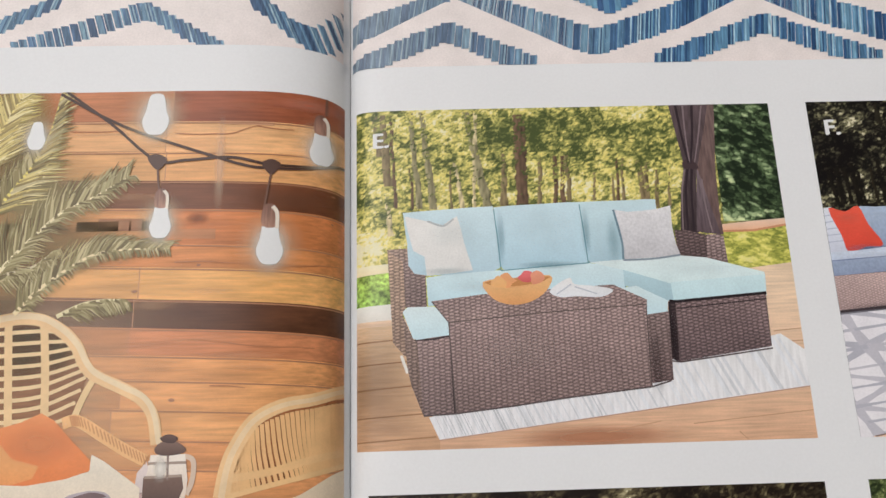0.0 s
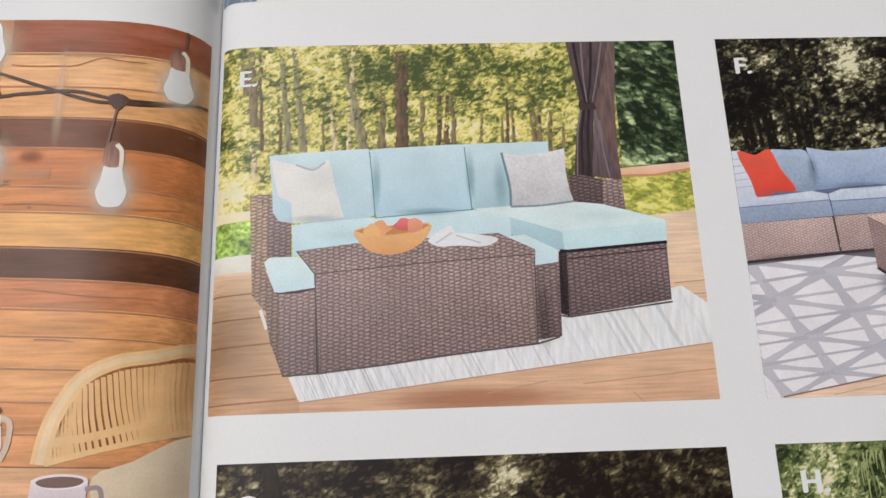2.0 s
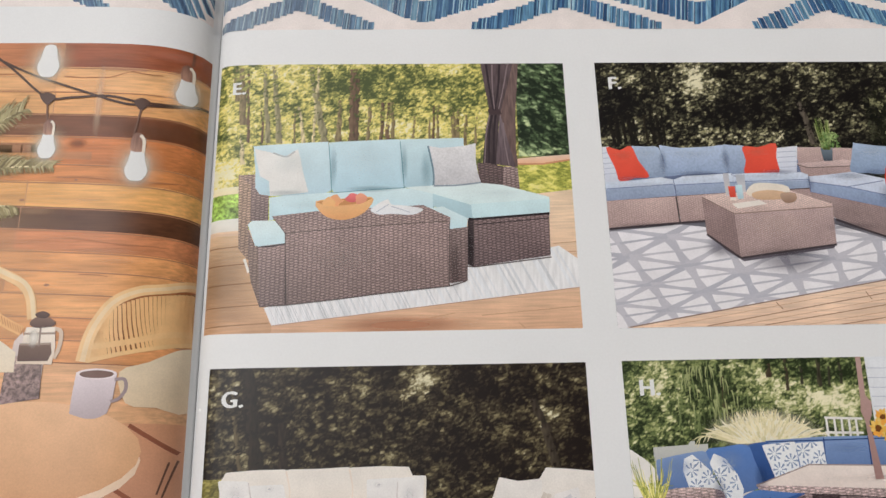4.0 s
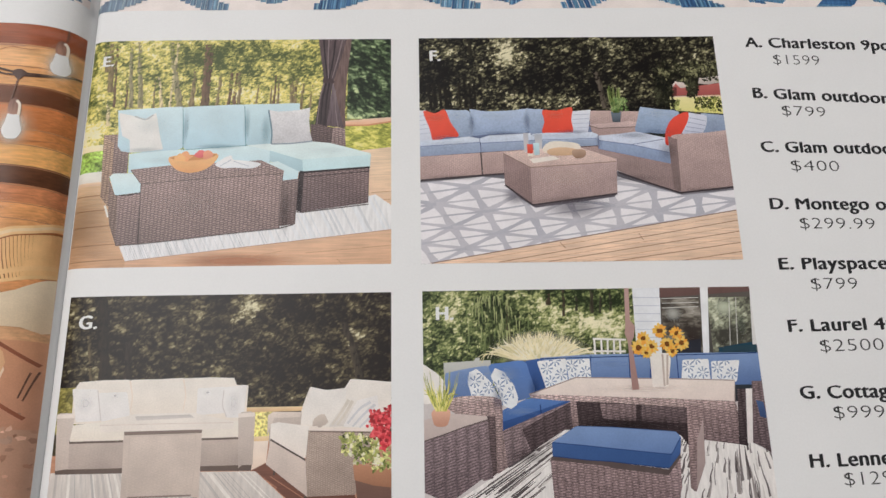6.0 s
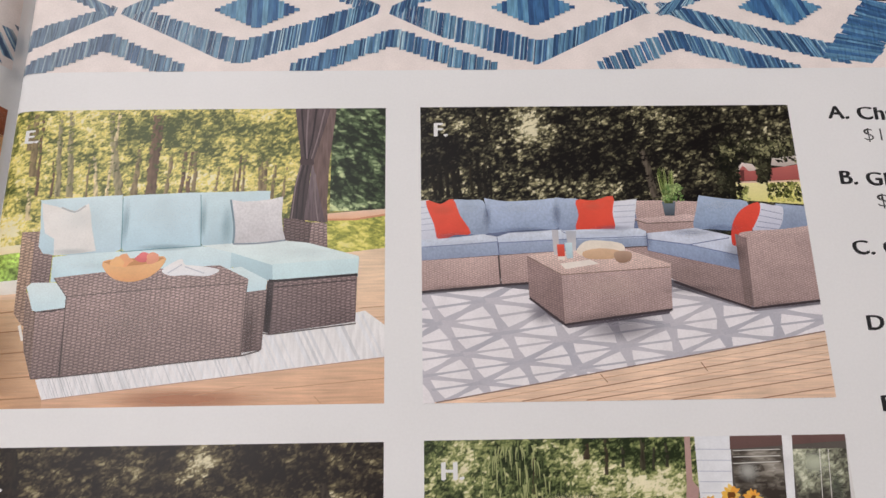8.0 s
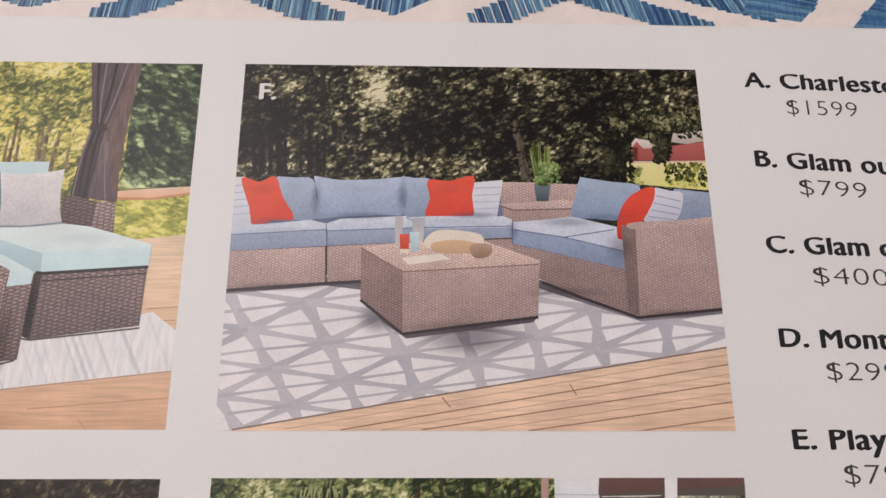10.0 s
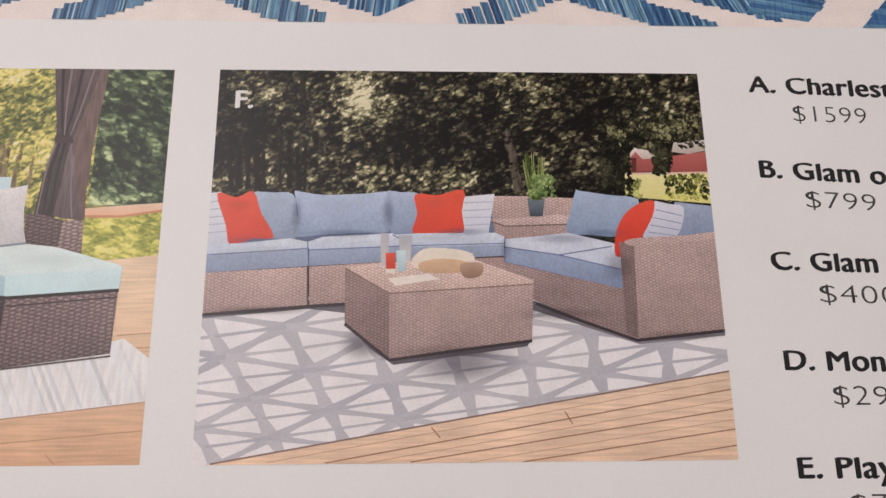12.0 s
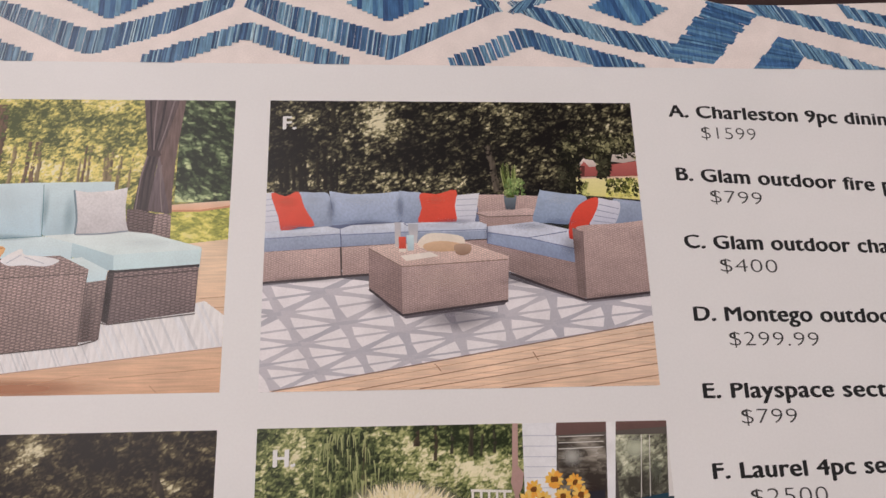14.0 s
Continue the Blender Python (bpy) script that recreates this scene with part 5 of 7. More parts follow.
g.lines("printed_seam", [curve([(5.5, -20.9), (6.2, -24.2), (6.0, -27.1)]), curve([(16.0, -20.7), (16.6, -23.9), (16.3, -27.0)])], 0.3, (214, 199, 184), 0.2)
for pts in ([(-5.8, -22.2), (-0.7, -22.4), (0.5, -28.5), (-4.4, -28.7)], [(-0.6, -23.1), (5.1, -23.0), (6.1, -27.6), (0.6, -28.7)], [(18.9, -22.5), (24.3, -22.3), (24.8, -27.4), (19.0, -27.8)], [(23.5, -22.5), (28.6, -22.0), (28.2, -28.4), (24.8, -28.3)]):
    g.put("printed_pillow", [padded(pts)], (243, 239, 235), (226, 220, 217), CLOTH)
for x, y, rx, ry in ((*(-2.8, -25.1), 2.2, 2.6), (*(2.8, -23.7), 0.9, 0.6), (*(20.9, -23.4), 1.0, 0.6), (*(26.1, -25.5), 1.8, 3.0)):
    glow(g, "printed_pillow_pattern", x, y, rx, ry, (212, 211, 213), 0.35)
g.lines("printed_pillow_edge", [curve([(-0.7, -22.6), (-0.1, -25.6), (0.5, -28.5)]), curve([(24.1, -23.0), (24.0, -25.9), (24.9, -28.2)])], 0.2, (192, 184, 180))
g.put("printed_seat_cushion", [padded([(-5.2, -29.3), (6.1, -28.3), (17.1, -28.2), (27.5, -29.1), (27.8, -32.1), (19.8, -32.3), (5.1, -32.4), (-5.1, -32.5)])], (244, 236, 224), (222, 210, 196), CLOTH)
g.lines("printed_gap", [[(-5.2, -32.6), (5.2, -32.5)], [(20.2, -32.4), (27.7, -32.3)]], 0.4, (96, 82, 74))
g.put("printed_arm", [[(-8.3, -27.4), (-7.8, -26.9), (-5.4, -26.9), (-4.6, -27.5), (-4.8, -28.9), (-5.2, -32.4), (-4.8, -37.5), (-7.4, -37.8)]], (196, 182, 172), (176, 160, 150), PALE)
g.lines("printed_arm_top", [[(-8.3, -27.5), (-4.7, -27.5)]], 0.8, (214, 202, 192))
g.put("printed_arm", [[(27.2, -27.9), (27.9, -27.3), (29.6, -27.2), (30.5, -27.8), (30.4, -37.4), (28.4, -37.4), (27.7, -38.0)]], (190, 176, 166), (168, 152, 143), PALE)
g.lines("printed_arm_top", [[(27.2, -28.0), (30.4, -27.8)]], 0.8, (212, 200, 190))
g.put("printed_table_body", [[(5.2, -30.8), (20.3, -30.6), (20.4, -36.3), (20.5, -43.2), (19.7, -43.4), (19.0, -42.8), (7.1, -42.9), (6.6, -43.5), (5.7, -43.5), (5.5, -37.0)]], (192, 176, 165), (178, 162, 151), PALE)
g.lines("printed_panel_line", [[(6.4, -31.6), (6.6, -37.0), (6.9, -42.8)], [(19.1, -31.4), (19.3, -37.2), (19.0, -42.8)], [(6.4, -31.6), (19.1, -31.4)]], 0.14, (182, 166, 155))
g.lines("printed_table_foot", [[(5.8, -43.5), (6.8, -43.5)], [(19.0, -43.4), (20.2, -43.4)], [(7.0, -43.0), (19.0, -42.8)]], 0.35, (128, 112, 104))
g.put("printed_shadow", [[(5.2, -30.7), (20.3, -30.5), (20.3, -31.2), (5.4, -31.4)]], (120, 103, 94))
g.put("printed_table_top", [[(0.3, -29.2), (7.0, -27.3), (18.5, -27.3), (26.4, -29.1), (26.3, -30.5), (13.5, -30.6), (0.7, -30.7)]], (232, 223, 214), (216, 205, 195), CLOTH)
g.lines("printed_edge", [[(0.4, -29.4), (13.4, -29.3), (26.3, -29.3)]], 0.22, (204, 191, 181))
g.put("printed_burner", [[(7.1, -27.8), (17.8, -27.6), (18.6, -28.2), (7.5, -28.6)]], (178, 170, 165), (196, 187, 181), CLOTH)
# the armchair and the pot of flowers
g.lines("printed_chair_leg", [[(34.7, -37.8), (34.6, -39.4)], [(40.9, -43.1), (40.4, -44.7)]], 0.5, (74, 60, 54), 0.3)
g.put("printed_chair_back", [padded([(38.9, -30.0), (39.8, -26.1), (41.1, -22.6), (44.3, -23.3), (47.9, -23.0), (49.1, -21.2), (53.0, -21.5), (57.9, -22.0), (57.9, -31.0), (41.7, -30.8)])], (244, 237, 229), (222, 211, 200), CLOTH)
g.put("printed_pillow", [padded([(39.2, -29.9), (41.2, -22.8), (44.6, -23.4), (48.3, -23.2), (48.1, -26.2), (45.1, -30.4)])], (248, 242, 236), (230, 221, 212), CLOTH)
g.put("printed_pillow", [padded([(44.9, -30.5), (48.5, -24.8), (50.6, -24.7), (48.2, -30.4)])], (226, 219, 211), (200, 191, 184), CLOTH)
g.lines("printed_pillow_pattern", [curve([(45.6, -30.1), (47.4, -27.6), (48.8, -25.3)]), curve([(46.6, -30.2), (48.4, -27.6), (49.5, -25.5)])], 0.4, (196, 186, 174), 0.7, kind="stuff")
g.put("printed_pillow", [padded([(47.7, -30.5), (50.4, -25.5), (54.4, -24.5), (54.7, -27.2), (52.6, -30.8)])], (238, 232, 228), (214, 208, 205), CLOTH)
g.lines("printed_pillow_pattern", [curve([(48.6, -29.9), (50.9, -27.2), (53.1, -25.8)]), curve([(49.6, -30.5), (51.9, -28.1), (54.0, -26.3)]), curve([(51.0, -30.7), (52.8, -29.0), (54.0, -27.7)])], 0.35, (188, 186, 188), 0.6, kind="stuff")
g.put("printed_arm_inside", [[(33.0, -28.2), (39.6, -27.7), (39.4, -30.7), (33.5, -33.8)]], (186, 171, 161), (160, 144, 135), PALE)
g.put("printed_ball", [jot(*(43.2, -29.5), 1.4, 1.0, 0, 12)], (196, 182, 170), (166, 150, 140), CLOTH)
g.put("printed_arm", [[(33.0, -28.1), (33.9, -27.4), (39.6, -27.5), (39.2, -28.5), (34.3, -28.6), (33.1, -31.5), (33.0, -33.3)]], (204, 190, 179), (176, 160, 150), PALE)
g.put("printed_seat_cushion", [padded([(33.6, -29.7), (35.2, -29.4), (41.3, -30.3), (41.4, -32.5), (40.5, -36.5), (36.8, -34.7), (33.6, -32.6)])], (246, 238, 230), (216, 204, 194), CLOTH)
g.put("printed_chair_front", [[(33.7, -32.8), (36.8, -34.7), (40.6, -36.8), (41.1, -43.5), (37.1, -40.5), (33.0, -37.3)]], (196, 180, 170), (178, 161, 151), PALE)
g.lines("printed_gap", [[(33.7, -32.7), (37.1, -34.7), (40.6, -36.7)]], 0.35, (82, 69, 63))
g.put("printed_chair_side", [[(41.0, -31.0), (41.7, -30.5), (53.8, -31.0), (52.9, -35.4), (50.3, -43.3), (41.1, -43.5), (40.6, -36.8)]], (156, 142, 133), (134, 120, 112), FINE)
g.lines("printed_edge", [[(41.1, -30.8), (47.3, -31.0), (53.8, -31.2)]], 0.6, (214, 201, 191))
g.lines("printed_edge", [[(41.3, -31.3), (47.3, -31.5), (53.1, -31.7)]], 0.25, (112, 97, 88))
g.put("printed_pot_body", [[(50.2, -40.4), (57.9, -42.2), (57.9, -48.7), (51.1, -48.5)]], (112, 82, 70), (92, 66, 58), CLOTH)
g.put("printed_pot", [[(49.7, -37.1), (52.9, -38.2), (57.9, -39.0), (57.9, -42.2), (53.8, -41.7), (50.1, -40.6)]], (176, 124, 92), (142, 96, 70), CLOTH)
for x, y, rx, ry, n in ((*(49.6, -34.0), 1.9, 1.9, 150), (*(52.4, -35.0), 2.4, 2.6, 190), (*(55.4, -35.9), 2.4, 3.2, 190), (*(48.5, -32.6), 1.2, 0.9, 50)):
    foliage(g, "printed_plant_leaves", (x - rx, x + rx, y - ry, y + ry), n, 0.4, [(70, 76, 38), (104, 112, 52), (146, 150, 78), (190, 188, 118), (232, 226, 190)], 0.6, -0.3, 12.0)
for x, y, r, n in ((*(54.4, -29.1), 1.6, 90), (*(56.3, -29.1), 1.5, 80), (*(55.6, -31.4), 1.5, 80), (*(56.2, -33.4), 1.5, 80), (*(54.0, -32.0), 0.9, 30), (*(57.1, -26.9), 0.5, 12)):
    g.put("printed_red_bloom", [jot(x + random.gauss(0, r * 0.45), y + random.gauss(0, r * 0.45), 0.42, 0.8, random.uniform(0, 3)) for _ in range(n)], [random.choice([(140, 28, 34), (178, 36, 46), (204, 52, 62), (220, 84, 90)]) for _ in range(n)], kind="stuff", spread=0.004)
write("G.", *[(-6, -10.2)][0], 2.7, True, WHITE_INK, g.ob, g.up + 0.002, label="white letter and full stop")

# ---- photo H: blue corner sofa round a dining table ----
BLUE, BLUE2 = (116, 140, 180), (80, 104, 150)
h = Sheet("corner_sofa_photo", 63.6, 131.7, -57.5, -3.4, False, "printed photo of a blue corner sofa round a dining table", (96, 116, 70), LEAF, (120, 140, 84))
wood(h, "printed_wood", (63.6, 107.5, -24, -3.4), [(40, 48, 32), (58, 68, 42), (84, 96, 56), (116, 126, 74), (156, 160, 102), (198, 194, 146), (226, 218, 182)], 64.0,
     [(*(71.8, -8.2), 5, 6, 0.16), (*(73.1, -15.7), 6, 4, -0.1), (*(80.7, -9.1), 5, 8, -0.26), (*(77.7, -15.8), 4, 3, -0.3), (*(83.2, -4.7), 3, 3, 0.24), (*(87.3, -8.4), 4, 5, 0.12), (*(87.1, -4.8), 2, 3, 0.2), (*(90.3, -4.8), 2, 4, -0.2), (*(98.1, -5.3), 8, 4, -0.26), (*(93.3, -12.4), 5, 4, 0.34), (*(99.3, -9.7), 7, 2.6, 0.5), (*(96.9, -11.7), 5, 2, 0.12), (*(101.5, -11.7), 4, 4, 0.36), (*(95.1, -14.0), 3, 1.4, -0.12), (*(69.0, -9.4), 1.4, 1.4, 0.4)],
     [((89.8, -2.7), (89.6, -6.8), 0.8, 1.0, (66, 56, 44)), ((92.9, -3.2), (92.5, -9.2), 0.5, 0.6, (66, 58, 46)), ((95.4, -4.8), (95.2, -8.1), 0.5, 0.5, (58, 56, 46)), ((98.8, -3.2), (98.5, -8.5), 0.7, 0.8, (64, 60, 48)), ((100.5, -4.9), (100.2, -8.5), 0.5, 0.5, (58, 56, 46)), ((102.5, -4.1), (102.3, -8.1), 0.5, 0.5, (58, 56, 46)), ((81.2, -6.3), (81.0, -14.2), 0.6, 0.8, (70, 58, 46))], leaf=0.55, wide=1.5, rough=0.66, mean=0.42, veil=0.4)
for n, c, low in ((40, (70, 80, 48), -17), (40, (104, 116, 70), -15), (40, (146, 152, 100), -12)):
    h.lines("printed_weeping_foliage", [curve([(x, y), (x + d * 0.5, y - 1.0), (x + d * 0.6, y - random.uniform(1.5, 4))]) for x, y, d in [(random.gauss(78.5, 3.4), random.uniform(low, -3.6), random.uniform(-0.7, 0.6)) for _ in range(n)]], 0.32, c, 0.08, kind="stuff", spread=0.01)
h.put("printed_terrace", [[(67.7, -18.3), (73.8, -18.0), (74.2, -17.4), (75.0, -17.4), (75.0, -18.0), (77.2, -17.9), (77.2, -19.6), (67.7, -20.6)]], (180, 180, 174), (166, 166, 162), CLOTH)
h.put("printed_siding", [[(107.2, -1.5), (113.4, -1.6), (111.9, -20.6), (106.9, -20.5)]], (232, 234, 238), (220, 222, 226))
h.lines("printed_siding_joints", [[(107.1, -5.4), (112.7, -5.5)], [(107.2, -7.1), (112.7, -7.2)], [(107.2, -8.8), (112.6, -8.9)], [(107.3, -10.4), (112.5, -10.5)], [(107.4, -12.1), (112.3, -12.2)], [(107.3, -13.8), (112.2, -13.8)]], 0.14, (176, 180, 192))
h.put("printed_glass_door", [[(113.1, -1.6), (134, -1.4), (131.6, -23.1), (111.7, -22.8)]], (92, 86, 80), (62, 62, 62), CLOTH)
h.put("printed_porch_roof", [[(113.1, -1.6), (134, -1.4), (133.6, -4.3), (112.7, -5.5)]], (112, 84, 80), (96, 74, 70), CLOTH)
wood(h, "printed_reflection", (122.6, 131.7, -17, -5.6), [(66, 64, 58), (92, 92, 80), (126, 128, 108), (166, 170, 144), (206, 206, 184)], 71.0, [(*(124.2, -8.8), 2, 5, 0.3), (*(129.1, -7.6), 3, 3, 0.15), (*(126.8, -13.2), 4, 2, -0.4)], leaf=0.6, rough=0.5, mean=0.45)
wood(h, "printed_reflection", (112.9, 120.9, -17, -5.6), [(58, 52, 48), (88, 82, 74), (128, 122, 112), (166, 160, 150)], 72.0, [(*(118.1, -7.1), 3, 3, 0.3), (*(115.6, -11.5), 4, 3, -0.1), (*(119.2, -14.7), 3, 3, -0.4)], leaf=0.7, wide=3.0, turn=0, rough=0.5, mean=0.4)
for p, rx, ry, c in zip([(115.2, -8.9), (117.2, -14.8), (126, -7.8), (129.1, -11.5), (126.2, -15.6)], (2.2, 3, 3, 1.5, 3), (2, 2, 2.5, 3, 1.4), ((190, 190, 182), (70, 52, 50), (198, 204, 180), (90, 96, 84), (52, 48, 50))):
    glow(h, "printed_soft_reflection", *p, rx, ry, c, 0.6)
h.lines("printed_door_blind", [[(113.2, -5.7), (120.8, -5.6)], [(113.1, -6.7), (120.7, -6.6)], [(113, -7.7), (120.6, -7.5)], [(128.6, -5.7), (127.7, -16.2)], [(127.2, -5.7), (126.2, -16.1)]], 0.12, (198, 196, 190), kind="stuff")
h.put("printed_chairs_behind", [[(115.2, -14.8), (120.3, -14.3), (120, -18.9), (114.8, -18.9)]], (46, 48, 56))
h.put("printed_chairs_behind", [[(123.8, -16.1), (130.9, -15), (131.2, -22), (123.1, -21.9)]], (38, 66, 82), (30, 48, 60))
h.put("printed_door_frame", [[(121.5, -1.5), (123.2, -1.5), (121.6, -19), (120.4, -19)]], (236, 236, 236), (214, 216, 220))
h.put("printed_door_frame", [[(131.9, -1.6), (133.6, -1.6), (132.2, -16.2), (130.8, -16.2)]], (200, 198, 196))
glow(h, "printed_plume_mass", *(87.3, -15.7), 11, 4.2, (222, 212, 176), 0.9)
px, py = (87.2, -17.1)
blades = [random.gauss(0, 0.5) for _ in range(260)]
blades = [max(-1.15, min(1.15, x)) for x in blades]
h.lines("printed_plume_grass", [curve([(px + x * 4, py - 0.8), (px + x * 9, py + 2.6 - 1.6 * x * x), (px + x * 10.5 + random.uniform(-0.6, 0.6), py + 4.6 - 3.6 * x * x + random.uniform(-1.6, 0.5))]) for x in blades], 0.36, [random.choice([(228, 216, 180), (218, 206, 166), (238, 230, 204), (206, 194, 150), (196, 186, 140)]) for _ in blades], 0.08, kind="stuff", spread=0.01)
h.lines("printed_bench_back", [[(98.2, -13.9), (104.9, -14.2)], [(98, -16.4), (104.7, -16.6)], [(98.5, -14), (98.4, -17.8)], [(99.9, -14), (99.8, -17.4)], [(101.2, -14), (101, -17.4)], [(102.5, -14), (102.3, -17.4)], [(103.7, -14.1), (103.6, -17.4)]], 0.4, (240, 236, 230), kind="stuff")
h.put("printed_floor", [[(62, -25.4), (93.5, -25.9), (132.8, -26.6), (135.6, -60.4), (61.7, -58.9)]], (188, 180, 178), (190, 184, 184), CLOTH)
# sofa
h.put("printed_chairs_behind", [[(124.5, -16), (132.6, -15.5), (133.5, -27), (125.5, -27)]], (44, 66, 78), (50, 50, 54))
h.put("printed_sofa_back", [[(87.2, -17.6), (97, -17.1), (115.5, -17.1), (132.4, -17.2), (131.5, -23.7), (87.5, -23.4)]], BLUE, BLUE2, CLOTH)
h.lines("printed_seam", [[(97.5, -17.3), (97.1, -22.6)], [(105.3, -17.2), (105.1, -22.5)], [(109.7, -17.3), (109.2, -22.3)], [(115, -17.4), (114.9, -22.7)], [(87.2, -17.8), (132.4, -17.3)]], 0.2, (34, 58, 108))
h.put("printed_back_cushion", [rounded([(67.8, -20.8), (69.4, -20.1), (74, -19.3), (76.9, -19.3), (77.5, -22.3), (76, -25.6), (69.3, -26), (68.2, -23.8)], 3)], BLUE, BLUE2, CLOTH)
h.put("printed_back_cushion", [rounded([(83.8, -18.7), (85.9, -17.9), (88, -18.1), (88.3, -20.8), (88.1, -23.6), (85.7, -24.9), (84.8, -22.4)], 3)], (58, 90, 148), (40, 66, 116), CLOTH)
h.put("printed_back_cushion", [rounded([(76.7, -19.1), (79.7, -18.5), (83.9, -18.2), (84.9, -20.7), (85.8, -24.7), (82.8, -26), (80.1, -26.2), (78.4, -22.5)], 3)], (84, 120, 180), BLUE2, CLOTH)
h.put("printed_seat", [[(78.8, -28.1), (83.9, -25.8), (91.9, -24.8), (93.4, -25.9), (86.6, -29.4), (79.1, -32.5)]], (84, 120, 178), (46, 76, 130), CLOTH)
h.put("printed_seat_front", [[(79.2, -30.1), (86.6, -28), (93.2, -25.9), (93.3, -27.3), (86.5, -30), (79.1, -33)]], (52, 84, 140), (36, 62, 112), CLOTH)
h.lines("printed_seam", [[(86.7, -26.9), (86.9, -29.8)]], 0.2, (30, 52, 98))
for pts in ([(72.4, -22.2), (72.8, -20.3), (74.3, -19.6), (77.1, -22.3), (78.8, -25.7), (78.1, -25.7), (73.2, -25.2)], [(77.1, -21.1), (78.0, -19.5), (79.9, -20.4), (81.7, -23.1), (82.4, -25.4), (82.1, -26.9), (80.9, -27.7), (79.4, -27.0), (78.5, -24.6)], [(86.5, -18.3), (92.4, -17.8), (92.5, -22.5), (88.1, -23.8)], [(92.4, -18.1), (97.2, -17.9), (97.3, -22.2), (92.8, -22.5)], [(116.1, -18.5), (121.4, -18.4), (121.3, -23), (115.4, -22.9)], [(121.9, -18.9), (127.7, -18.7), (126.6, -23.1), (121.6, -23)]):
    h.put("printed_pillow", [padded(pts)], (238, 238, 238), (216, 218, 222), CLOTH)
    cx, cy = np.mean(pts, 0)
    rays = []
    for bx, by in ((-1.4, 0.8), (1.4, -0.4), (0.3, 2.4), (-0.8, -1.8)):
        for a in range(8):
            rays.append([(cx + bx + 0.3 * math.cos(a * 0.785), cy + by + 0.3 * math.sin(a * 0.785)), (cx + bx + 1.2 * math.cos(a * 0.785), cy + by + 1.2 * math.sin(a * 0.785))])
    inside = rounded(pts, 3)
    lo, hi = np.min(inside, 0), np.max(inside, 0)
    rays = [r for r in rays if all(lo[0] + 0.3 < p[0] < hi[0] - 0.3 and lo[1] + 0.3 < p[1] < hi[1] - 0.3 for p in r)]
    h.lines("printed_pillow_pattern", rays, 0.1, (122, 138, 166), 0.36, kind="stuff")
h.put("printed_sofa_base", [[(79.0, -31.9), (85.9, -29.1), (92.9, -26.4), (92.9, -31.9), (84.8, -36.7), (79.8, -40.1)]], (126, 110, 109), (104, 90, 90), SIDE)
h.put("printed_shadow", [[(82.9, -31.7), (87.4, -29.2), (92.9, -26.6), (92.9, -31.9), (84.8, -36.7)]], (84, 72, 72), (70, 59, 60), SIDE)
h.put("printed_arm", [curve([(68.3, -27.4), (68.5, -25.8), (70.6, -25.1), (74.7, -25.0), (78.0, -25.4), (79.1, -26.7), (79.1, -32.0)], 4) + [(79.9, -39.9), (79.0, -40.3), (77.1, -39.6), (76.7, -33.8), (76.0, -29.0), (69.8, -28.4)]], (152, 134, 129), (118, 102, 100), MIDDLE)
h.put("printed_arm_top", [curve([(68.5, -25.9), (70.6, -25.1), (74.7, -25.0), (78.0, -25.4)], 4) + [(77.8, -26.2), (74.0, -26.0), (70.2, -26.2)]], (178, 160, 152), (162, 145, 139), MIDDLE)
# floor and rug
h.put("printed_floor", [[(62.9, -45.8), (77.7, -41.7), (86.7, -36.8), (93.2, -32.6), (118.3, -33.5), (130.5, -34.8), (134.5, -60.4), (62.2, -58.9)]], (186, 179, 176), (176, 169, 167), CLOTH)
h.lines("printed_floor_joints", [[(67.6, -46.5), (73.0, -47.9)], [(78.3, -48.5), (79.5, -47.3)], [(71.9, -46.1), (84.8, -49.1)]], 0.18, (150, 142, 140))
mat_h = plane_map([(70.1, -44.7), (143.3, -59.9), (134.1, -34.8), (91.3, -31.9)])
h.put("printed_rug", [[mat_h(u, v) for u, v in ((0, 0), (0.3, 0), (0.6, 0), (1, 0), (1, 1), (0.5, 1), (0, 1))]], (216, 211, 208), (208, 203, 200), STRIPE)
for k in range(230):
    u, w, v = random.uniform(0, 1), random.uniform(0.0016, 0.007), random.uniform(-0.1, 0.85)
    v2 = min(v + random.uniform(0.12, 0.5), 1)
    c = random.choice([(92, 84, 84), (112, 104, 104), (80, 73, 74), (136, 128, 126), (190, 184, 180)])
    path = [mat_h(u + random.uniform(-0.003, 0.003), max(v, 0.015) + (v2 - max(v, 0.015)) * s) for s in (0, 0.35, 0.7, 1)]
    a, b = mat_h(u, 0.3), mat_h(u + w, 0.3)
    h.lines("printed_stripe", [path], math.hypot(a[0] - b[0], a[1] - b[1]) * 1.4, c, 0.12, mat=CLOTH)
    h.up -= 0.00095
h.up += 0.004
h.lines("printed_rug_edge", [[mat_h(0, 0), mat_h(0.5, 0), mat_h(1, 0)]], 0.3, (244, 240, 236))
h.put("printed_table_shade", [[(75.9, -28.9), (77.7, -29.0), (77.6, -39.9), (76.4, -40.8)]], (92, 79, 79), (74, 63, 63), MIDDLE)
h.put("printed_side_table_top", [[(62.5, -29.9), (67.5, -28.5), (69.8, -28.4), (76.0, -29.0), (76.2, -29.6), (67.5, -32.4), (62.4, -34.0)]], (190, 174, 168), (170, 154, 149), CLOTH)
h.put("printed_side_table", [[(62.4, -33.9), (67.5, -32.3), (71.6, -30.9), (76.2, -29.6), (76.5, -35.6), (76.9, -40.8), (75.0, -41.3), (74.7, -40.9), (68.3, -45.3), (62.4, -42.7)]], (124, 108, 108), (98, 84, 85), SIDE)
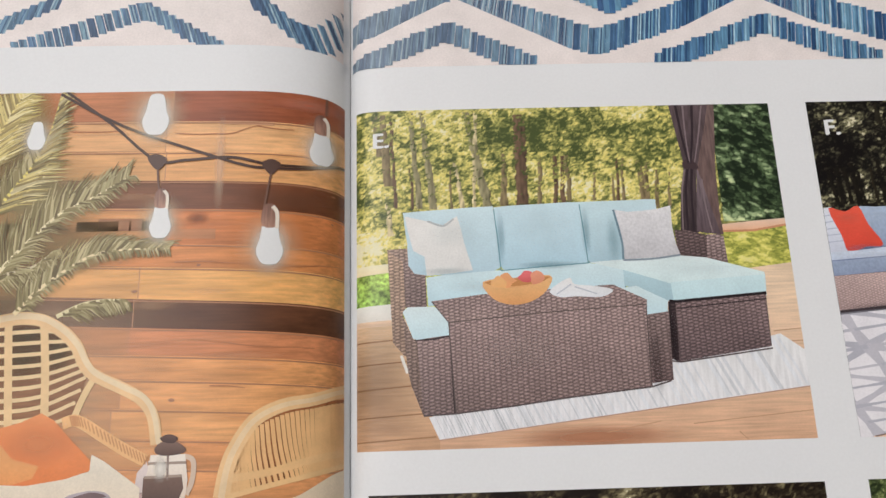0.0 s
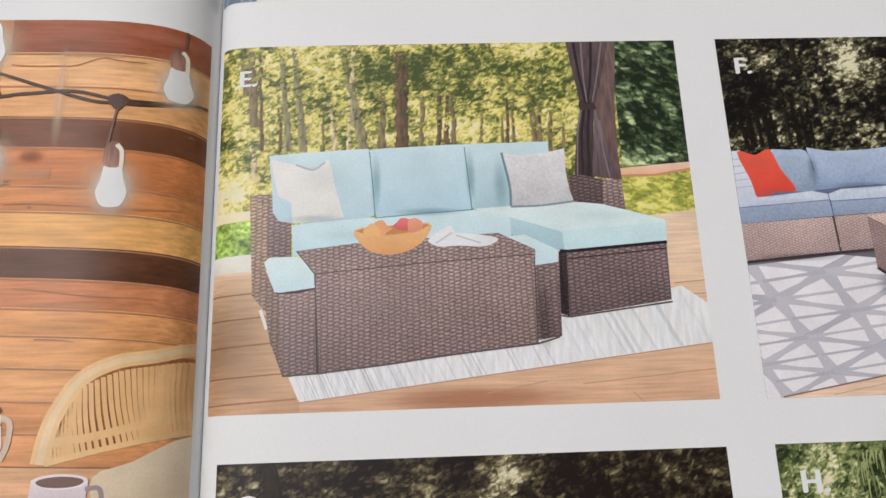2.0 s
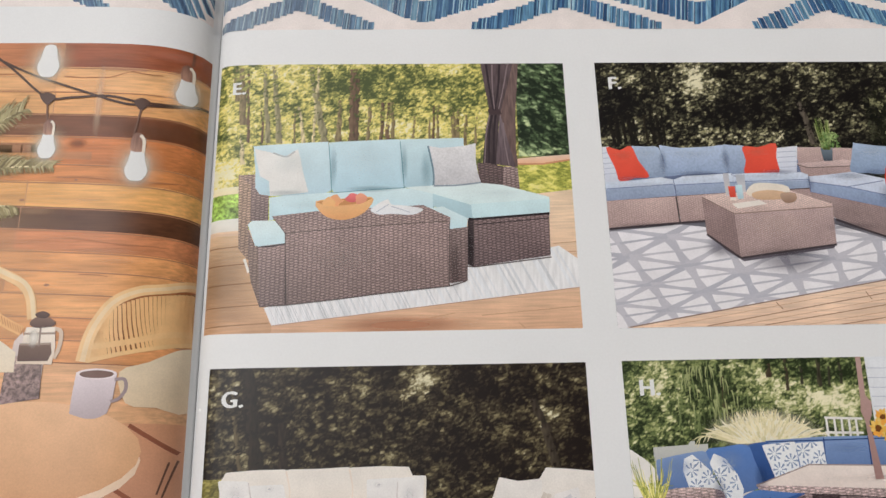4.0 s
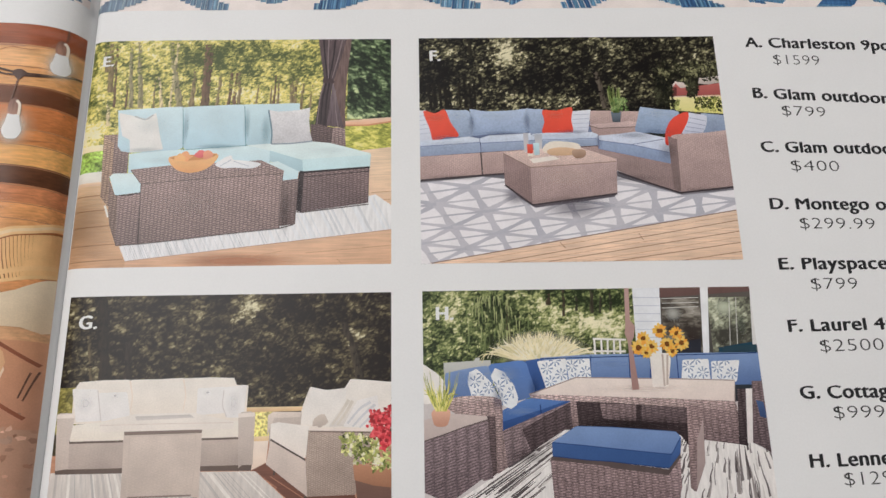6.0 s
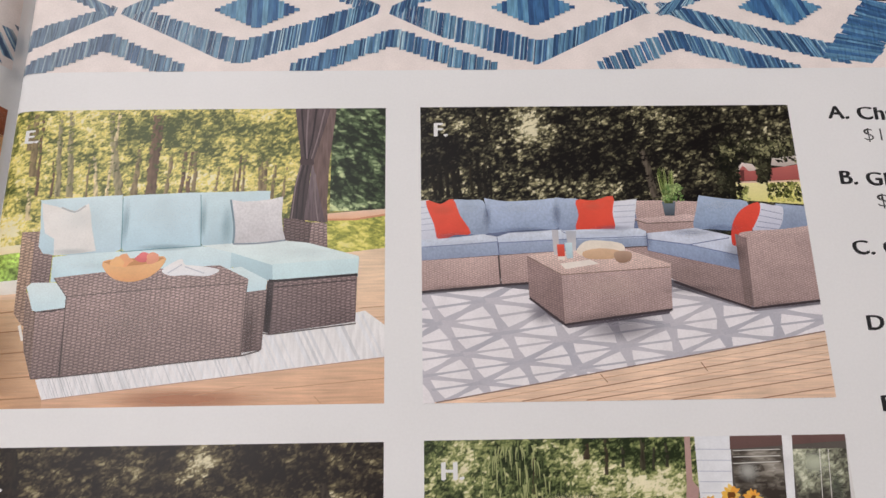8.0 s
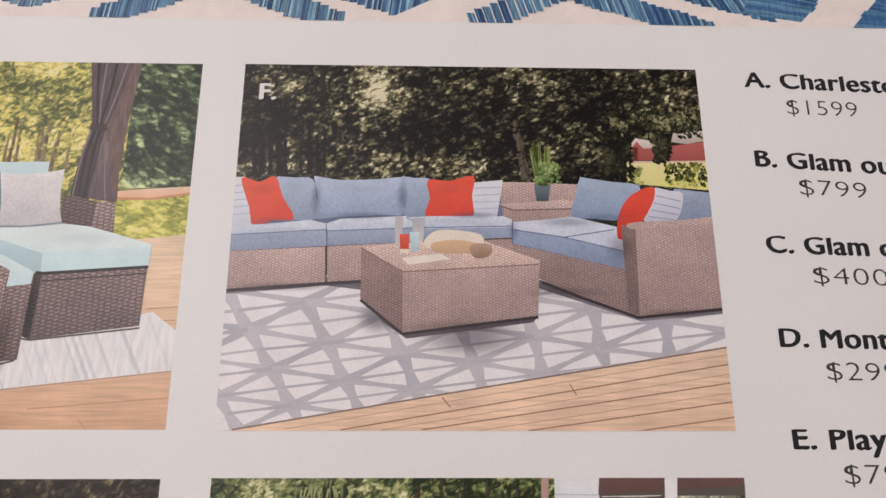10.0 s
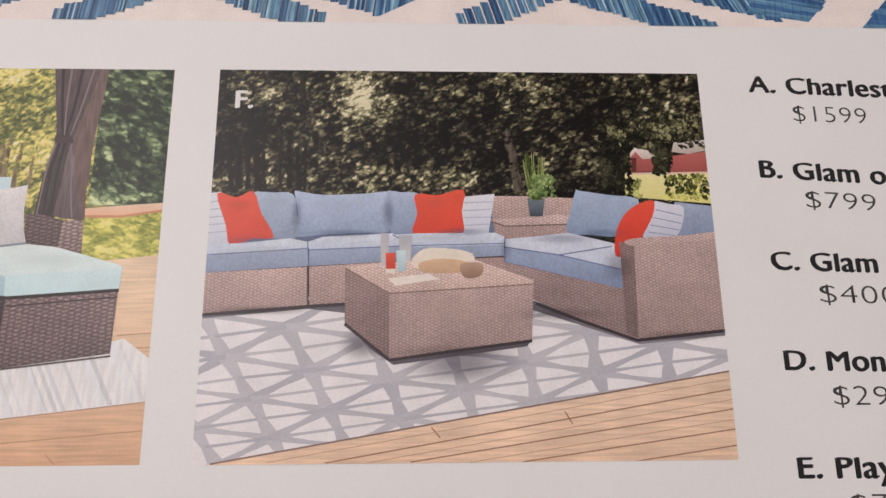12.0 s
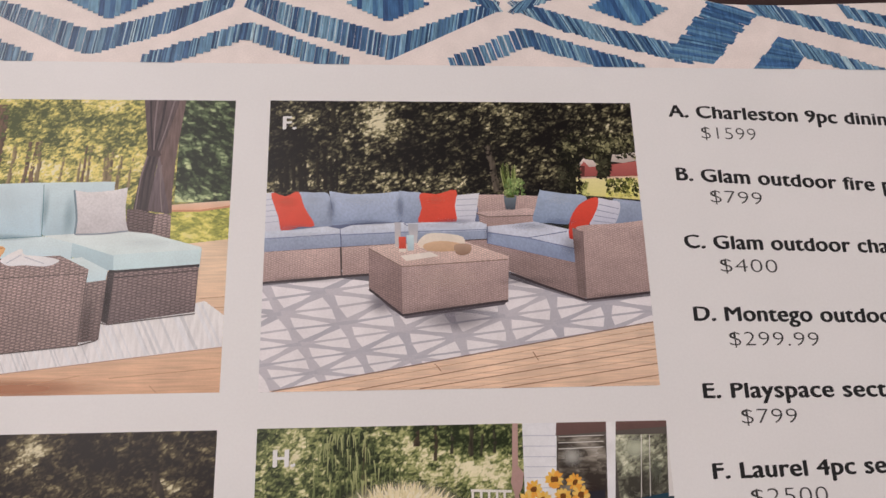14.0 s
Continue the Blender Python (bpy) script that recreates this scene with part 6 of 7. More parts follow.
h.lines("printed_edge", [[(62.4, -34.0), (67.5, -32.4), (71.6, -31.0), (76.2, -29.7)]], 0.25, (92, 79, 78))
h.put("printed_lampshade", [rounded([(62.8, -18.9), (64.9, -19.4), (67.8, -22.1), (67.3, -25.5), (62.8, -26)], 3)], (240, 236, 230), (222, 216, 210))
h.put("printed_pot", [rounded([(65.2, -27.9), (67, -27.3), (68.8, -27.8), (68.5, -30), (67.8, -30.8), (66, -30.8), (65.4, -29.9)], 3)], (214, 164, 138), (176, 126, 104), CLOTH)
h.lines("printed_grass_plant", [curve([([(67, -27.9)][0][0] + 0.3 * x, [(67, -27.9)][0][1]), ([(67, -27.9)][0][0] + 0.8 * x, [(67, -27.9)][0][1] + 3), ([(67, -27.9)][0][0] + 1.2 * x, [(67, -27.9)][0][1] + random.uniform(3, 8))]) for x in [random.uniform(-3, 3.2) for _ in range(60)]], 0.24, [random.choice([(186, 180, 80), (150, 156, 64), (212, 204, 120), (120, 130, 56)]) for _ in range(60)], 0.08, kind="stuff", spread=0.01)
# dining table
h.put("printed_dark_under", [[(93.9, -26.4), (100.7, -26.7), (116.0, -27.8), (115.5, -35.3), (114.1, -33.3), (100.3, -31.6), (94.0, -31.2)]], (66, 57, 58), (50, 43, 44), MIDDLE)
h.put("printed_far_base", [[(98.6, -26.9), (100.7, -27.0), (105.8, -27.3), (105.5, -30.5), (100.5, -30.1), (99.0, -29.9)]], (122, 107, 106), (98, 85, 85), MIDDLE)
h.put("printed_far_base", [[(106.9, -27.4), (115.8, -27.9), (115.6, -31.1), (106.6, -30.6)]], (100, 88, 88), (80, 69, 70), MIDDLE)
h.put("printed_far_sofa", [[(119.1, -28.2), (126.1, -28.7), (125.5, -35.3), (118.4, -34.3)]], (132, 115, 113), (104, 90, 90), MIDDLE)
h.put("printed_table_leg", [[(92.7, -26.2), (93.9, -26.4), (94.1, -31.1), (92.9, -31.5)]], (140, 123, 120), (116, 100, 98), MIDDLE)
h.put("printed_chair", [[(126.5, -24.5), (128.5, -24.5), (127.3, -35.7), (125.5, -35.3)]], (78, 68, 69), (62, 54, 56), MIDDLE)
h.put("printed_chair", [[(129.6, -23.0), (131.7, -23.0), (131.8, -29.1), (131.9, -37.2), (130.0, -35.9), (128.3, -35.1)]], (112, 98, 98), (86, 75, 77), MIDDLE)
h.put("printed_chair_cushion", [[(130.0, -26.8), (131.4, -27.2), (131.8, -30.5), (130.4, -30.0)]], (70, 92, 132), (52, 70, 108), CLOTH)
h.put("printed_chair_arm", [[(128.2, -24.5), (129.5, -24.5), (128.3, -35.0), (127.2, -35.1)]], (232, 226, 222), (206, 198, 196))
h.put("printed_table_edge", [[(84.6, -24.8), (94.4, -25.2), (100.8, -25.6), (125.7, -26.9), (126.1, -28.4), (125.6, -28.8), (112.0, -27.7), (100.7, -26.8), (90.5, -26.2), (85.0, -25.6)]], (176, 158, 152), (138, 121, 117), MIDDLE)
h.put("printed_table_top", [[(84.6, -24.9), (94.3, -21.7), (101.1, -21.8), (114.5, -22.2), (126.2, -22.7), (125.7, -26.9), (113.3, -26.2), (100.8, -25.6), (90.6, -25.1)]], (226, 212, 203), (208, 192, 184), CLOTH)
h.lines("printed_edge", [[(84.6, -24.9), (94.2, -21.7), (114.5, -22.3), (126.2, -22.8), (125.7, -26.9)]], 0.22, (150, 132, 126))
h.put("printed_table_leg", [[(115.9, -27.6), (119.2, -27.9), (118.6, -31.8), (118.3, -38.8), (116.0, -44.1), (115.0, -43.3)]], (140, 122, 119), (116, 100, 98), MIDDLE)
h.put("printed_leg_side", [[(117.3, -34.2), (118.9, -30.4), (118.4, -38.8), (116.1, -44.0)]], (166, 147, 144), (140, 123, 120), CLOTH)
for x, y, rx, ry, c, k in [(*p, rx, ry, c, k) for p, rx, ry, c, k in zip([(78.3, -25.7), (85.7, -23.8), (103.9, -31.1), (83.9, -36.7), (99.7, -41.5)], (1.5, 1.5, 12, 5, 12), (3, 3, 2.0, 2.0, 1.0), [(36, 56, 100)] * 2 + [(44, 38, 40)] * 3, (0.35, 0.35, 0.4, 0.35, 0.35))]:
    glow(h, "printed_soft_shade", x, y, rx, ry, c, k)
for x, y, rx, ry, c in [(*p, rx, ry, c) for p, rx, ry, c in zip([(71.6, -21.6), (80.8, -20.6), (101.5, -19), (82.7, -28.2), (107.9, -24.1)], (3, 3, 5, 4, 12), (2, 2, 1, 1, 1), [(124, 154, 200)] * 4 + [(226, 214, 206)])]:
    glow(h, "printed_soft_light", x, y, rx, ry, c, 0.4)
h.put("printed_pole", [[(105.6, -1.5), (106.5, -1.5), (106.1, -10.2), (107, -11.4), (106.6, -13.7), (106, -14.7), (106.8, -24.3), (105.3, -24.4), (105.3, -14.7), (104.8, -12.9), (105.1, -10.7)]], (176, 144, 136), (150, 116, 110), CLOTH)
h.put("printed_vase", [[(109.5, -17.0), (113.5, -17.1), (113.7, -18.5), (112.7, -23.8), (109.5, -23.9)]], (244, 238, 230), (214, 204, 196), CLOTH)
h.lines("printed_vase_flutes", [[(112.1, -17.3), (111.9, -23.7)], [(113.1, -17.4), (112.5, -23.5)]], 0.4, (176, 160, 150))
for x, r in zip([(107.4, -15.9), (108.5, -14), (110.1, -15.7), (112, -12.5), (113.2, -15.2), (115.4, -13), (116.2, -15.1), (108.9, -17), (114.2, -16.7)], (1.5, 1.35, 1.4, 1.5, 1.4, 1.4, 1.5, 1.1, 1.2)):
    h.put("printed_sunflower", [jot(x[0] + r * 0.62 * math.cos(a * 0.571), x[1] + r * 0.62 * math.sin(a * 0.571), r * 0.5, 0.5, a * 0.571) for a in range(11)], [random.choice([(244, 188, 62), (232, 160, 44), (250, 206, 96)]) for _ in range(11)], spread=0.001, kind="stuff")
    h.put("printed_flower_heart", [jot(x[0], x[1], r * 0.42, 0.9, 0, 8)], (110, 66, 30))
h.put("printed_ottoman_base", [[(88.1, -37.2), (99.4, -38.7), (99.8, -38.9), (110.9, -40.9), (111.1, -49.2), (99.0, -48.3), (98.7, -47.7), (90.8, -46.6), (90.4, -46.3), (88.5, -46.2)]], (132, 115, 113), (106, 91, 92), MIDDLE)
h.put("printed_ottoman_side", [[(110.8, -40.9), (113.6, -37.5), (113.3, -43.3), (111.2, -49.2)]], (136, 119, 118), (116, 101, 101), MIDDLE)
h.put("printed_shadow", [[(88.5, -36.9), (99.5, -38.0), (99.8, -38.1), (111.0, -39.8), (113.7, -36.8), (113.7, -37.5), (110.9, -40.9), (99.7, -39.3), (99.4, -39.0), (88.2, -37.6)]], (84, 73, 72))
h.put("printed_ottoman_cushion", [padded([(88.6, -34.3), (93.6, -31.2), (100.4, -31.5), (113.2, -32.6), (114.1, -33.7), (113.7, -36.8), (111.1, -39.7), (99.8, -38.1), (88.6, -37.0)])], (60, 90, 142), (50, 78, 126), CLOTH)
h.put("printed_cushion_top", [padded([(88.8, -34.2), (93.6, -31.3), (100.3, -31.6), (113.2, -32.7), (114.1, -33.7), (111.9, -36.9), (100.0, -35.6)])], (112, 138, 180), (92, 118, 164), CLOTH)
h.put("printed_cushion_side", [[(111.9, -37.0), (114.1, -33.8), (113.6, -36.7), (111.1, -39.5)]], (66, 96, 148), (54, 82, 132), CLOTH)
h.lines("printed_piping", [[(88.7, -34.3), (95.2, -35.0), (100.0, -35.6), (111.9, -37.0), (114.0, -33.8)]], 0.16, (38, 62, 110))
h.lines("printed_piping", [[(88.7, -36.9), (95.0, -37.7), (99.8, -38.1), (111.1, -39.6)]], 0.14, (36, 58, 104))
write("H.", *[(66.3, -9.5)][0], 2.7, True, WHITE_INK, h.ob, h.up + 0.002, label="white letter and full stop")

# ---- the left page's photo: string lights before a plank wall ----
l = Sheet("string_lights_photo", LEFT_EDGE, GUTTER - 0.7, -130, 56.9, True, "printed photo of string lights before a plank wall", (206, 156, 112), WOOD)
ROWS_AT = [p[1] for p in [(-46.6, 57.4), (-46.1, 51.9), (-45.8, 47), (-45.4, 42.4), (-45.1, 38.1), (-44.6, 32.8), (-44.4, 29.3), (-44, 24.6), (-43.7, 20.5), (-43.4, 16.7), (-43.1, 13.3), (-42.8, 9.3), (-42.5, 5.3), (-42.2, 1.5), (-41.9, -2.4)]]
TONES = [((182, 118, 84), (140, 80, 60)), ((212, 164, 124), (218, 170, 130)), ((214, 164, 118), (210, 158, 112)), ((124, 82, 60), (108, 68, 52)), ((204, 148, 102), (182, 114, 70)), ((204, 150, 104), (188, 124, 76)), ((216, 164, 106), (220, 168, 108)),
         ((92, 60, 48), (88, 58, 46)), ((188, 128, 90), (182, 120, 88)), ((208, 152, 106), (204, 146, 100)), ((194, 140, 98), (206, 150, 104)), ((198, 144, 102), (208, 154, 108)), ((200, 146, 104), (192, 134, 92)), ((190, 134, 94), (198, 140, 98))]
SEAMS = [-37.2, -38.0, -37.8, -38.4, -39.0, -46.5, -40.5, -41.0, -41.4, -48.0, -42.0, -43.0, -34.5, -44.0]
PLANKS = [(top, foot, *tone, seam) for top, foot, tone, seam in zip(ROWS_AT, ROWS_AT[1:], TONES, SEAMS)]


def tilted(y, x):
    """A joint of the wall, which falls to the right the more the lower it lies."""
    return y - 0.045 * min(max((57 - y) / 37, 0), 1) * (x + 45)


for top, foot, ca, cb, seam in PLANKS:
    ca, cb = ((r, v * 0.96, w * 0.82) for r, v, w in (ca, cb))
    l.put("printed_plank", [[(-140, tilted(top, -140)), (seam, tilted(top, seam)), (seam, tilted(foot, seam)), (-140, tilted(foot, -140))]], tuple(min(255, v * 1.04) for v in ca), tuple(v * 0.95 for v in ca), WOOD)
    l.put("printed_plank", [[(seam, tilted(top, seam)), (GUTTER, tilted(top, GUTTER)), (GUTTER, tilted(foot, GUTTER)), (seam, tilted(foot, seam))]], tuple(min(255, v * 1.09) for v in cb), cb, WOOD)
    l.lines("printed_plank_joint", [[(x, tilted(foot, x) + d) for x, d in ((-140, 0), (-60, 0.15), (-30, -0.1), (GUTTER, 0))]], 0.14, (140, 92, 64))
    l.lines("printed_plank_joint", [[(seam, tilted(top, seam)), (seam, tilted(foot, seam))]], 0.14, (176, 126, 92))
# short boards, knots and nail marks on the wall
for x0, x1, top, foot, c in ((-47, -40.5, 36.6, 34.6, (150, 100, 66)), (-36, -30, 34.8, 33.2, (170, 112, 70)), (-30, -22, 51.9, 51.2, (190, 138, 100))):
    l.put("printed_short_board", [[(x0, top), (x1, top - 0.1), (x1, foot), (x0, foot + 0.1)]], c, mat=WOOD)
for _ in range(12):
    x, y = random.uniform(-62, -13), random.uniform(-6, 56)
    l.put("printed_knot", [rounded(jot(x, y, random.uniform(0.2, 0.5), 0.45, 0, 7), 2)], random.choice([(150, 102, 74), (164, 114, 82)]))
for row in ROWS_AT[1:-1]:
    for _ in range(2):
        glow(l, "printed_wood_stain", random.uniform(-62, -14), row + random.uniform(0.8, 3.5), random.uniform(4, 9), random.uniform(0.5, 1.3), random.choice([(168, 112, 76), (226, 180, 132), (214, 164, 118)]), random.uniform(0.12, 0.26))
    l.lines("printed_board_shadow", [[(x, tilted(row, x) - 0.25) for x in (-140, -60, -30, GUTTER)]], 0.2, (164, 114, 80))
for path in ([(-36.7, 49.9), (-34.2, 49.7), (-31.0, 49.7), (-28.2, 49.8), (-26.1, 50.6), (-24.5, 51.1)], [(-24.5, 51.1), (-21.9, 50.7), (-19.1, 50.7)], [(-35.6, 29.8), (-31.5, 29.8), (-25.4, 29.4)], [(-25.4, 29.4), (-18.7, 29.2), (-12.6, 29.9)], [(-29.8, 12.0), (-27.1, 11.9), (-25.0, 11.6)], [(-33.1, 18.5), (-29.5, 18.2), (-23.4, 17.4), (-15.8, 17.2)], [(-52.2, 50.4), (-47.9, 50.3), (-44.4, 50.4)]):
    l.lines("printed_crack", [curve(path)], 0.2, (170, 112, 74), 0.08)
for x, y, rx, ry, c, k in ((*(-29.8, 45.0), 1.0, 9, (236, 204, 170), 0.5), (*(-19.9, 39.5), 9, 2.5, (120, 78, 56), 0.4), (*(-17.1, 55.1), 7, 1.5, (196, 120, 94), 0.5), (*(-32.7, 36.4), 2.2, 1.2, (140, 84, 54), 0.7)):
    glow(l, "printed_wall_mark", x, y, rx, ry, c, k)
# broad pale haze put into the ink of the wall's lower left
glow(l, "printed_haze", -52, 12, 22, 26, (246, 214, 176), 0.3)
l.put("printed_floor", [[(-140, -30), (-20, -28), (GUTTER, -24), (GUTTER, -130), (-140, -130)]], (184, 142, 118), (164, 122, 100), CLOTH)
l.put("printed_shade", [[(-50, -13), (GUTTER, -13), (GUTTER, -30), (-50, -32)]], (196, 140, 104), (184, 132, 106), CLOTH)
foliage(l, "printed_gravel", (-60, GUTTER, -75, -27), 900, 0.6, [(142, 102, 82), (160, 118, 96), (176, 134, 112), (190, 152, 130)], 0.4, -0.4, 31.0)
l.put("printed_seat_pad", [rounded([(-21.6, -4.7), (-17.3, -2.9), (-11.7, 0.3), (-9.8, -1.3), (-11.6, -10.7), (-15.8, -10.4), (-20.2, -9.8)], 3)], (232, 214, 184), (206, 182, 150), CLOTH)
l.lines("printed_chair_leg", [[(-19.4, -13.3), (-12.5, -17.7)], [(-21.6, -22.7), (-13.6, -28.1)]], 0.7, (140, 84, 62))
l.lines("printed_chair_leg", [[(-13.5, -19.1), (-14.8, -24.2)], [(-12.5, -18.8), (-14.1, -24.7)]], 0.28, (104, 74, 62))
# the right chair
weave_r = [curve([(-27.6, -3), (-27, 0.8), (-25.9, 3.7), (-23.6, 7.1), (-19.9, 9.1), (-15.5, 10), (-11.4, 11.6)])]
l.put("printed_chair_shell", [curve([(-27, -2.9), (-26.3, 3), (-23.6, 6.7), (-18.4, 8.8), (-11.4, 10.3)], 4) + [(-11.4, 0.9), (-19.7, -1.3)]], (150, 92, 52), (120, 72, 40), STREAK)
top_r, foot_r = curve([(-26.5, 0.8), (-24.3, 5.3), (-19.9, 7.8), (-15.4, 8.8), (-11.7, 9.8)], 7), curve([(-26.7, -2.9), (-23.3, -2.1), (-18.2, -1), (-14.6, -0.2), (-11.6, 0.6)], 7)
ribs = [curve([a, ((a[0] + b[0]) / 2 - 0.25, (a[1] + b[1]) / 2), b], 3) for a, b in zip(top_r, foot_r)]
l.lines("printed_chair_ribs", ribs, 0.56, (232, 182, 120), 0.52, kind="stuff")
l.lines("printed_chair_band", [curve([(-26.6, -0.5), (-21.5, 0.2), (-16.2, 1.6), (-12.2, 2.5)])], 1.0, (238, 190, 128))
l.lines("printed_chair_rim", weave_r, 2.2, (234, 190, 132), 1.6)
l.lines("printed_chair_rim", weave_r, 0.9, (246, 212, 164), 0.6)
l.lines("printed_chair_band", [curve([(-27, -2.9), (-21.1, -1.5), (-15.3, -0.2), (-11.6, 0.8)])], 0.7, (238, 192, 130))
# the round table with a mug and a coffee press
ring = [([(-35.9, -17.5)][0][0] + 18.6 * math.cos(a * 0.2618), [(-35.9, -17.5)][0][1] + 8.2 * math.sin(a * 0.2618)) for a in range(24)]
l.put("printed_table_rim", [[(x, y - 1.4) for x, y in ring]], (226, 190, 158), (236, 208, 180))
l.put("printed_table_top", [ring], (214, 168, 126), (196, 146, 104), CLOTH)
l.lines("printed_table_leg", [[(-31.4, -25.3), (-30.1, -31.7)], [(-28.8, -25.3), (-27.8, -31.8)], [(-29.8, -29.1), (-28.9, -25.9)]], 0.5, (92, 50, 38))
l.put("printed_mug", [curve([(-28.3, -4.7), (-28.6, -8.5), (-28.7, -11.4)], 3) + curve([(-26.3, -12.2), (-24.5, -12.2), (-22.9, -11.4)], 3) + curve([(-22.2, -9), (-21.9, -5.1)], 3)], (208, 194, 198), (166, 150, 154), CLOTH)
l.lines("printed_mug_handle", [curve([(-22.2, -5.9), (-20.7, -5.9), (-20.4, -7.5), (-21.3, -9), (-22.5, -9.5)])], 0.55, (150, 132, 134))
l.put("printed_mug_rim", [rounded([(-28.3, -5), (-27.6, -4.4), (-25.2, -4.1), (-22.7, -4.4), (-21.9, -5), (-22.6, -5.6), (-25, -5.9), (-27.4, -5.6)], 3)], (214, 200, 202))
l.put("printed_coffee", [rounded([(-27.8, -5), (-27.1, -4.6), (-25.1, -4.4), (-23.1, -4.6), (-22.4, -5), (-23.1, -5.5), (-25, -5.7), (-27, -5.5)], 3)], (112, 84, 76))
l.put("printed_press_glass", [[(-38.9, 0.6), (-37.7, 2.1), (-34.2, 2.1), (-33.4, 0.5), (-33.8, -3.5), (-33.8, -8.4), (-39.9, -9.3)]], (206, 190, 184), (168, 150, 146), CLOTH)
l.put("printed_press_coffee", [[(-39.7, -1.9), (-34, -2), (-33.7, -8.9), (-40, -9.8)]], (146, 122, 116), (116, 96, 94), LEAF)
# the left chair
l.put("printed_chair_shell", [curve([(-62.6, 21.8), (-54.8, 21.9), (-50.7, 19.9), (-47.1, 15)], 3) + [(-46.7, 13.4), (-48.3, 8.1), (-57.8, 7.3)]], (122, 84, 58), (150, 104, 70), WOOD)
for p, rx, ry in zip(((-55.6, 16.3), (-50.9, 17.1), (-55.7, 19.7)), (5, 3, 5), (4, 4, 2)):
    glow(l, "printed_plant_behind", *p, rx, ry, (84, 72, 48), 0.7)
starts = (132, 182, 232, 282, 330, 376, 424, 470, 516, 560)
ends_on = ((-50.2, 19.7), (-49.5, 18.7), (-48.9, 17.7), (-48.3, 16.6), (-47.7, 15.5), (-47.2, 14.6), (-46.8, 13.6), (-47.3, 11.9), (-47.9, 10.2), (-48.8, 8.1))
for y, tip in zip(starts, ends_on):
    (ax, ay), (bx, by), (cx, cy) = (-61.1, 19.9), (-59.3, 20.0), (-53.0, 20.2)
    down = (y - 132) * 0.0322
    l.lines("printed_chair_cane", [curve([(ax, ay - down), (bx, by - down), (cx, cy - down * 0.97), tip])], 0.62, (246, 212, 158), 0.5)
l.lines("printed_chair_slat", [curve([(-58.2, 21.6), (-57.5, 14.9), (-56.7, 7.2)]), curve([(-53.3, 21.8), (-52.5, 15.3), (-51.9, 8.2)])], 1.1, (240, 202, 146))
l.lines("printed_chair_strut", [curve([(-45.8, 13.2), (-47.0, 10.7), (-48.0, 7.8)])], 0.9, (244, 208, 150))
l.lines("printed_chair_rim", [curve([(-61.3, 21.5), (-59.5, 21.7), (-56.5, 22.1), (-53.5, 21.7), (-50.6, 20.1), (-48.5, 18.0), (-47.2, 15.5), (-45.7, 13.9), (-41.8, 12.0), (-39.0, 10.4), (-37.3, 8.1), (-36.5, 4.3)])], 1.9, (238, 196, 140), 1.6)
l.lines("printed_chair_rim", [curve([(-61.3, 21.8), (-59.5, 22.0), (-56.5, 22.4), (-53.3, 22.0), (-50.3, 20.2), (-48.2, 18.0), (-46.9, 15.7), (-45.4, 14.1), (-41.7, 12.2), (-38.6, 10.6), (-37.1, 8.2), (-36.2, 4.3)])], 0.9, (250, 222, 178), 0.7)
l.lines("printed_chair_band", [curve([(-49.4, 7.4), (-47.4, 7.7), (-43.7, 5.5), (-40.6, 3.6), (-37.9, 2.2)])], 1.6, (232, 180, 118), 1.6)
l.lines("printed_chair_rope", [[(x, y + 0.7), (x + 0.5, y - 0.7)] for x, y in curve([(-48.5, 7.7), (-47.0, 7.5), (-43.7, 5.5), (-40.6, 3.6), (-37.9, 2.2)], 6)], 0.2, (190, 132, 82), kind="stuff")
l.put("printed_seat_pad", [[(-58.6, -0.4), (-56.9, -0.4), (-48.4, 0.2), (-45.3, 1.0), (-45.1, 3.2), (-43.4, 2.3), (-40.9, 0.5), (-38.4, -1.3), (-38.3, -4.6), (-58.2, -4.0)]], (240, 228, 208), (224, 206, 180), CLOTH)
l.put("printed_orange_cushion", [padded([(-59.5, 6.4), (-57.8, 7.0), (-55.0, 7.7), (-52.4, 8.9), (-50.6, 7.9), (-48.0, 5.2), (-45.2, 2.4), (-45.2, 1.1), (-48.4, 0.1), (-53.5, -0.6), (-58.7, -0.3)])], (232, 146, 84), (216, 118, 52), CLOTH)
l.put("printed_cushion_edge", [padded([(-59.3, 5.0), (-57.6, 5.0), (-55.6, 2.9), (-52.0, 1.9), (-52.7, 0.3), (-55.2, -0.4), (-58.7, -0.3)])], (240, 178, 110), (226, 146, 76), CLOTH)
glow(l, "printed_soft_light", *(-52.3, 4.8), 7, 3.5, (238, 158, 100), 0.5)
l.put("printed_cup", [rounded([(-48.2, -2.3), (-46.5, -1.7), (-44.5, -1.5), (-42.5, -2.0), (-41.8, -3.7), (-44.6, -4.4), (-47.7, -3.7)], 3)], (170, 158, 162), (130, 116, 122))
l.put("printed_cup_inside", [rounded([(-47.3, -2.4), (-45.9, -1.9), (-44.5, -1.7), (-42.7, -2.2), (-44.4, -2.7), (-46.4, -2.7)], 3)], (112, 92, 92))
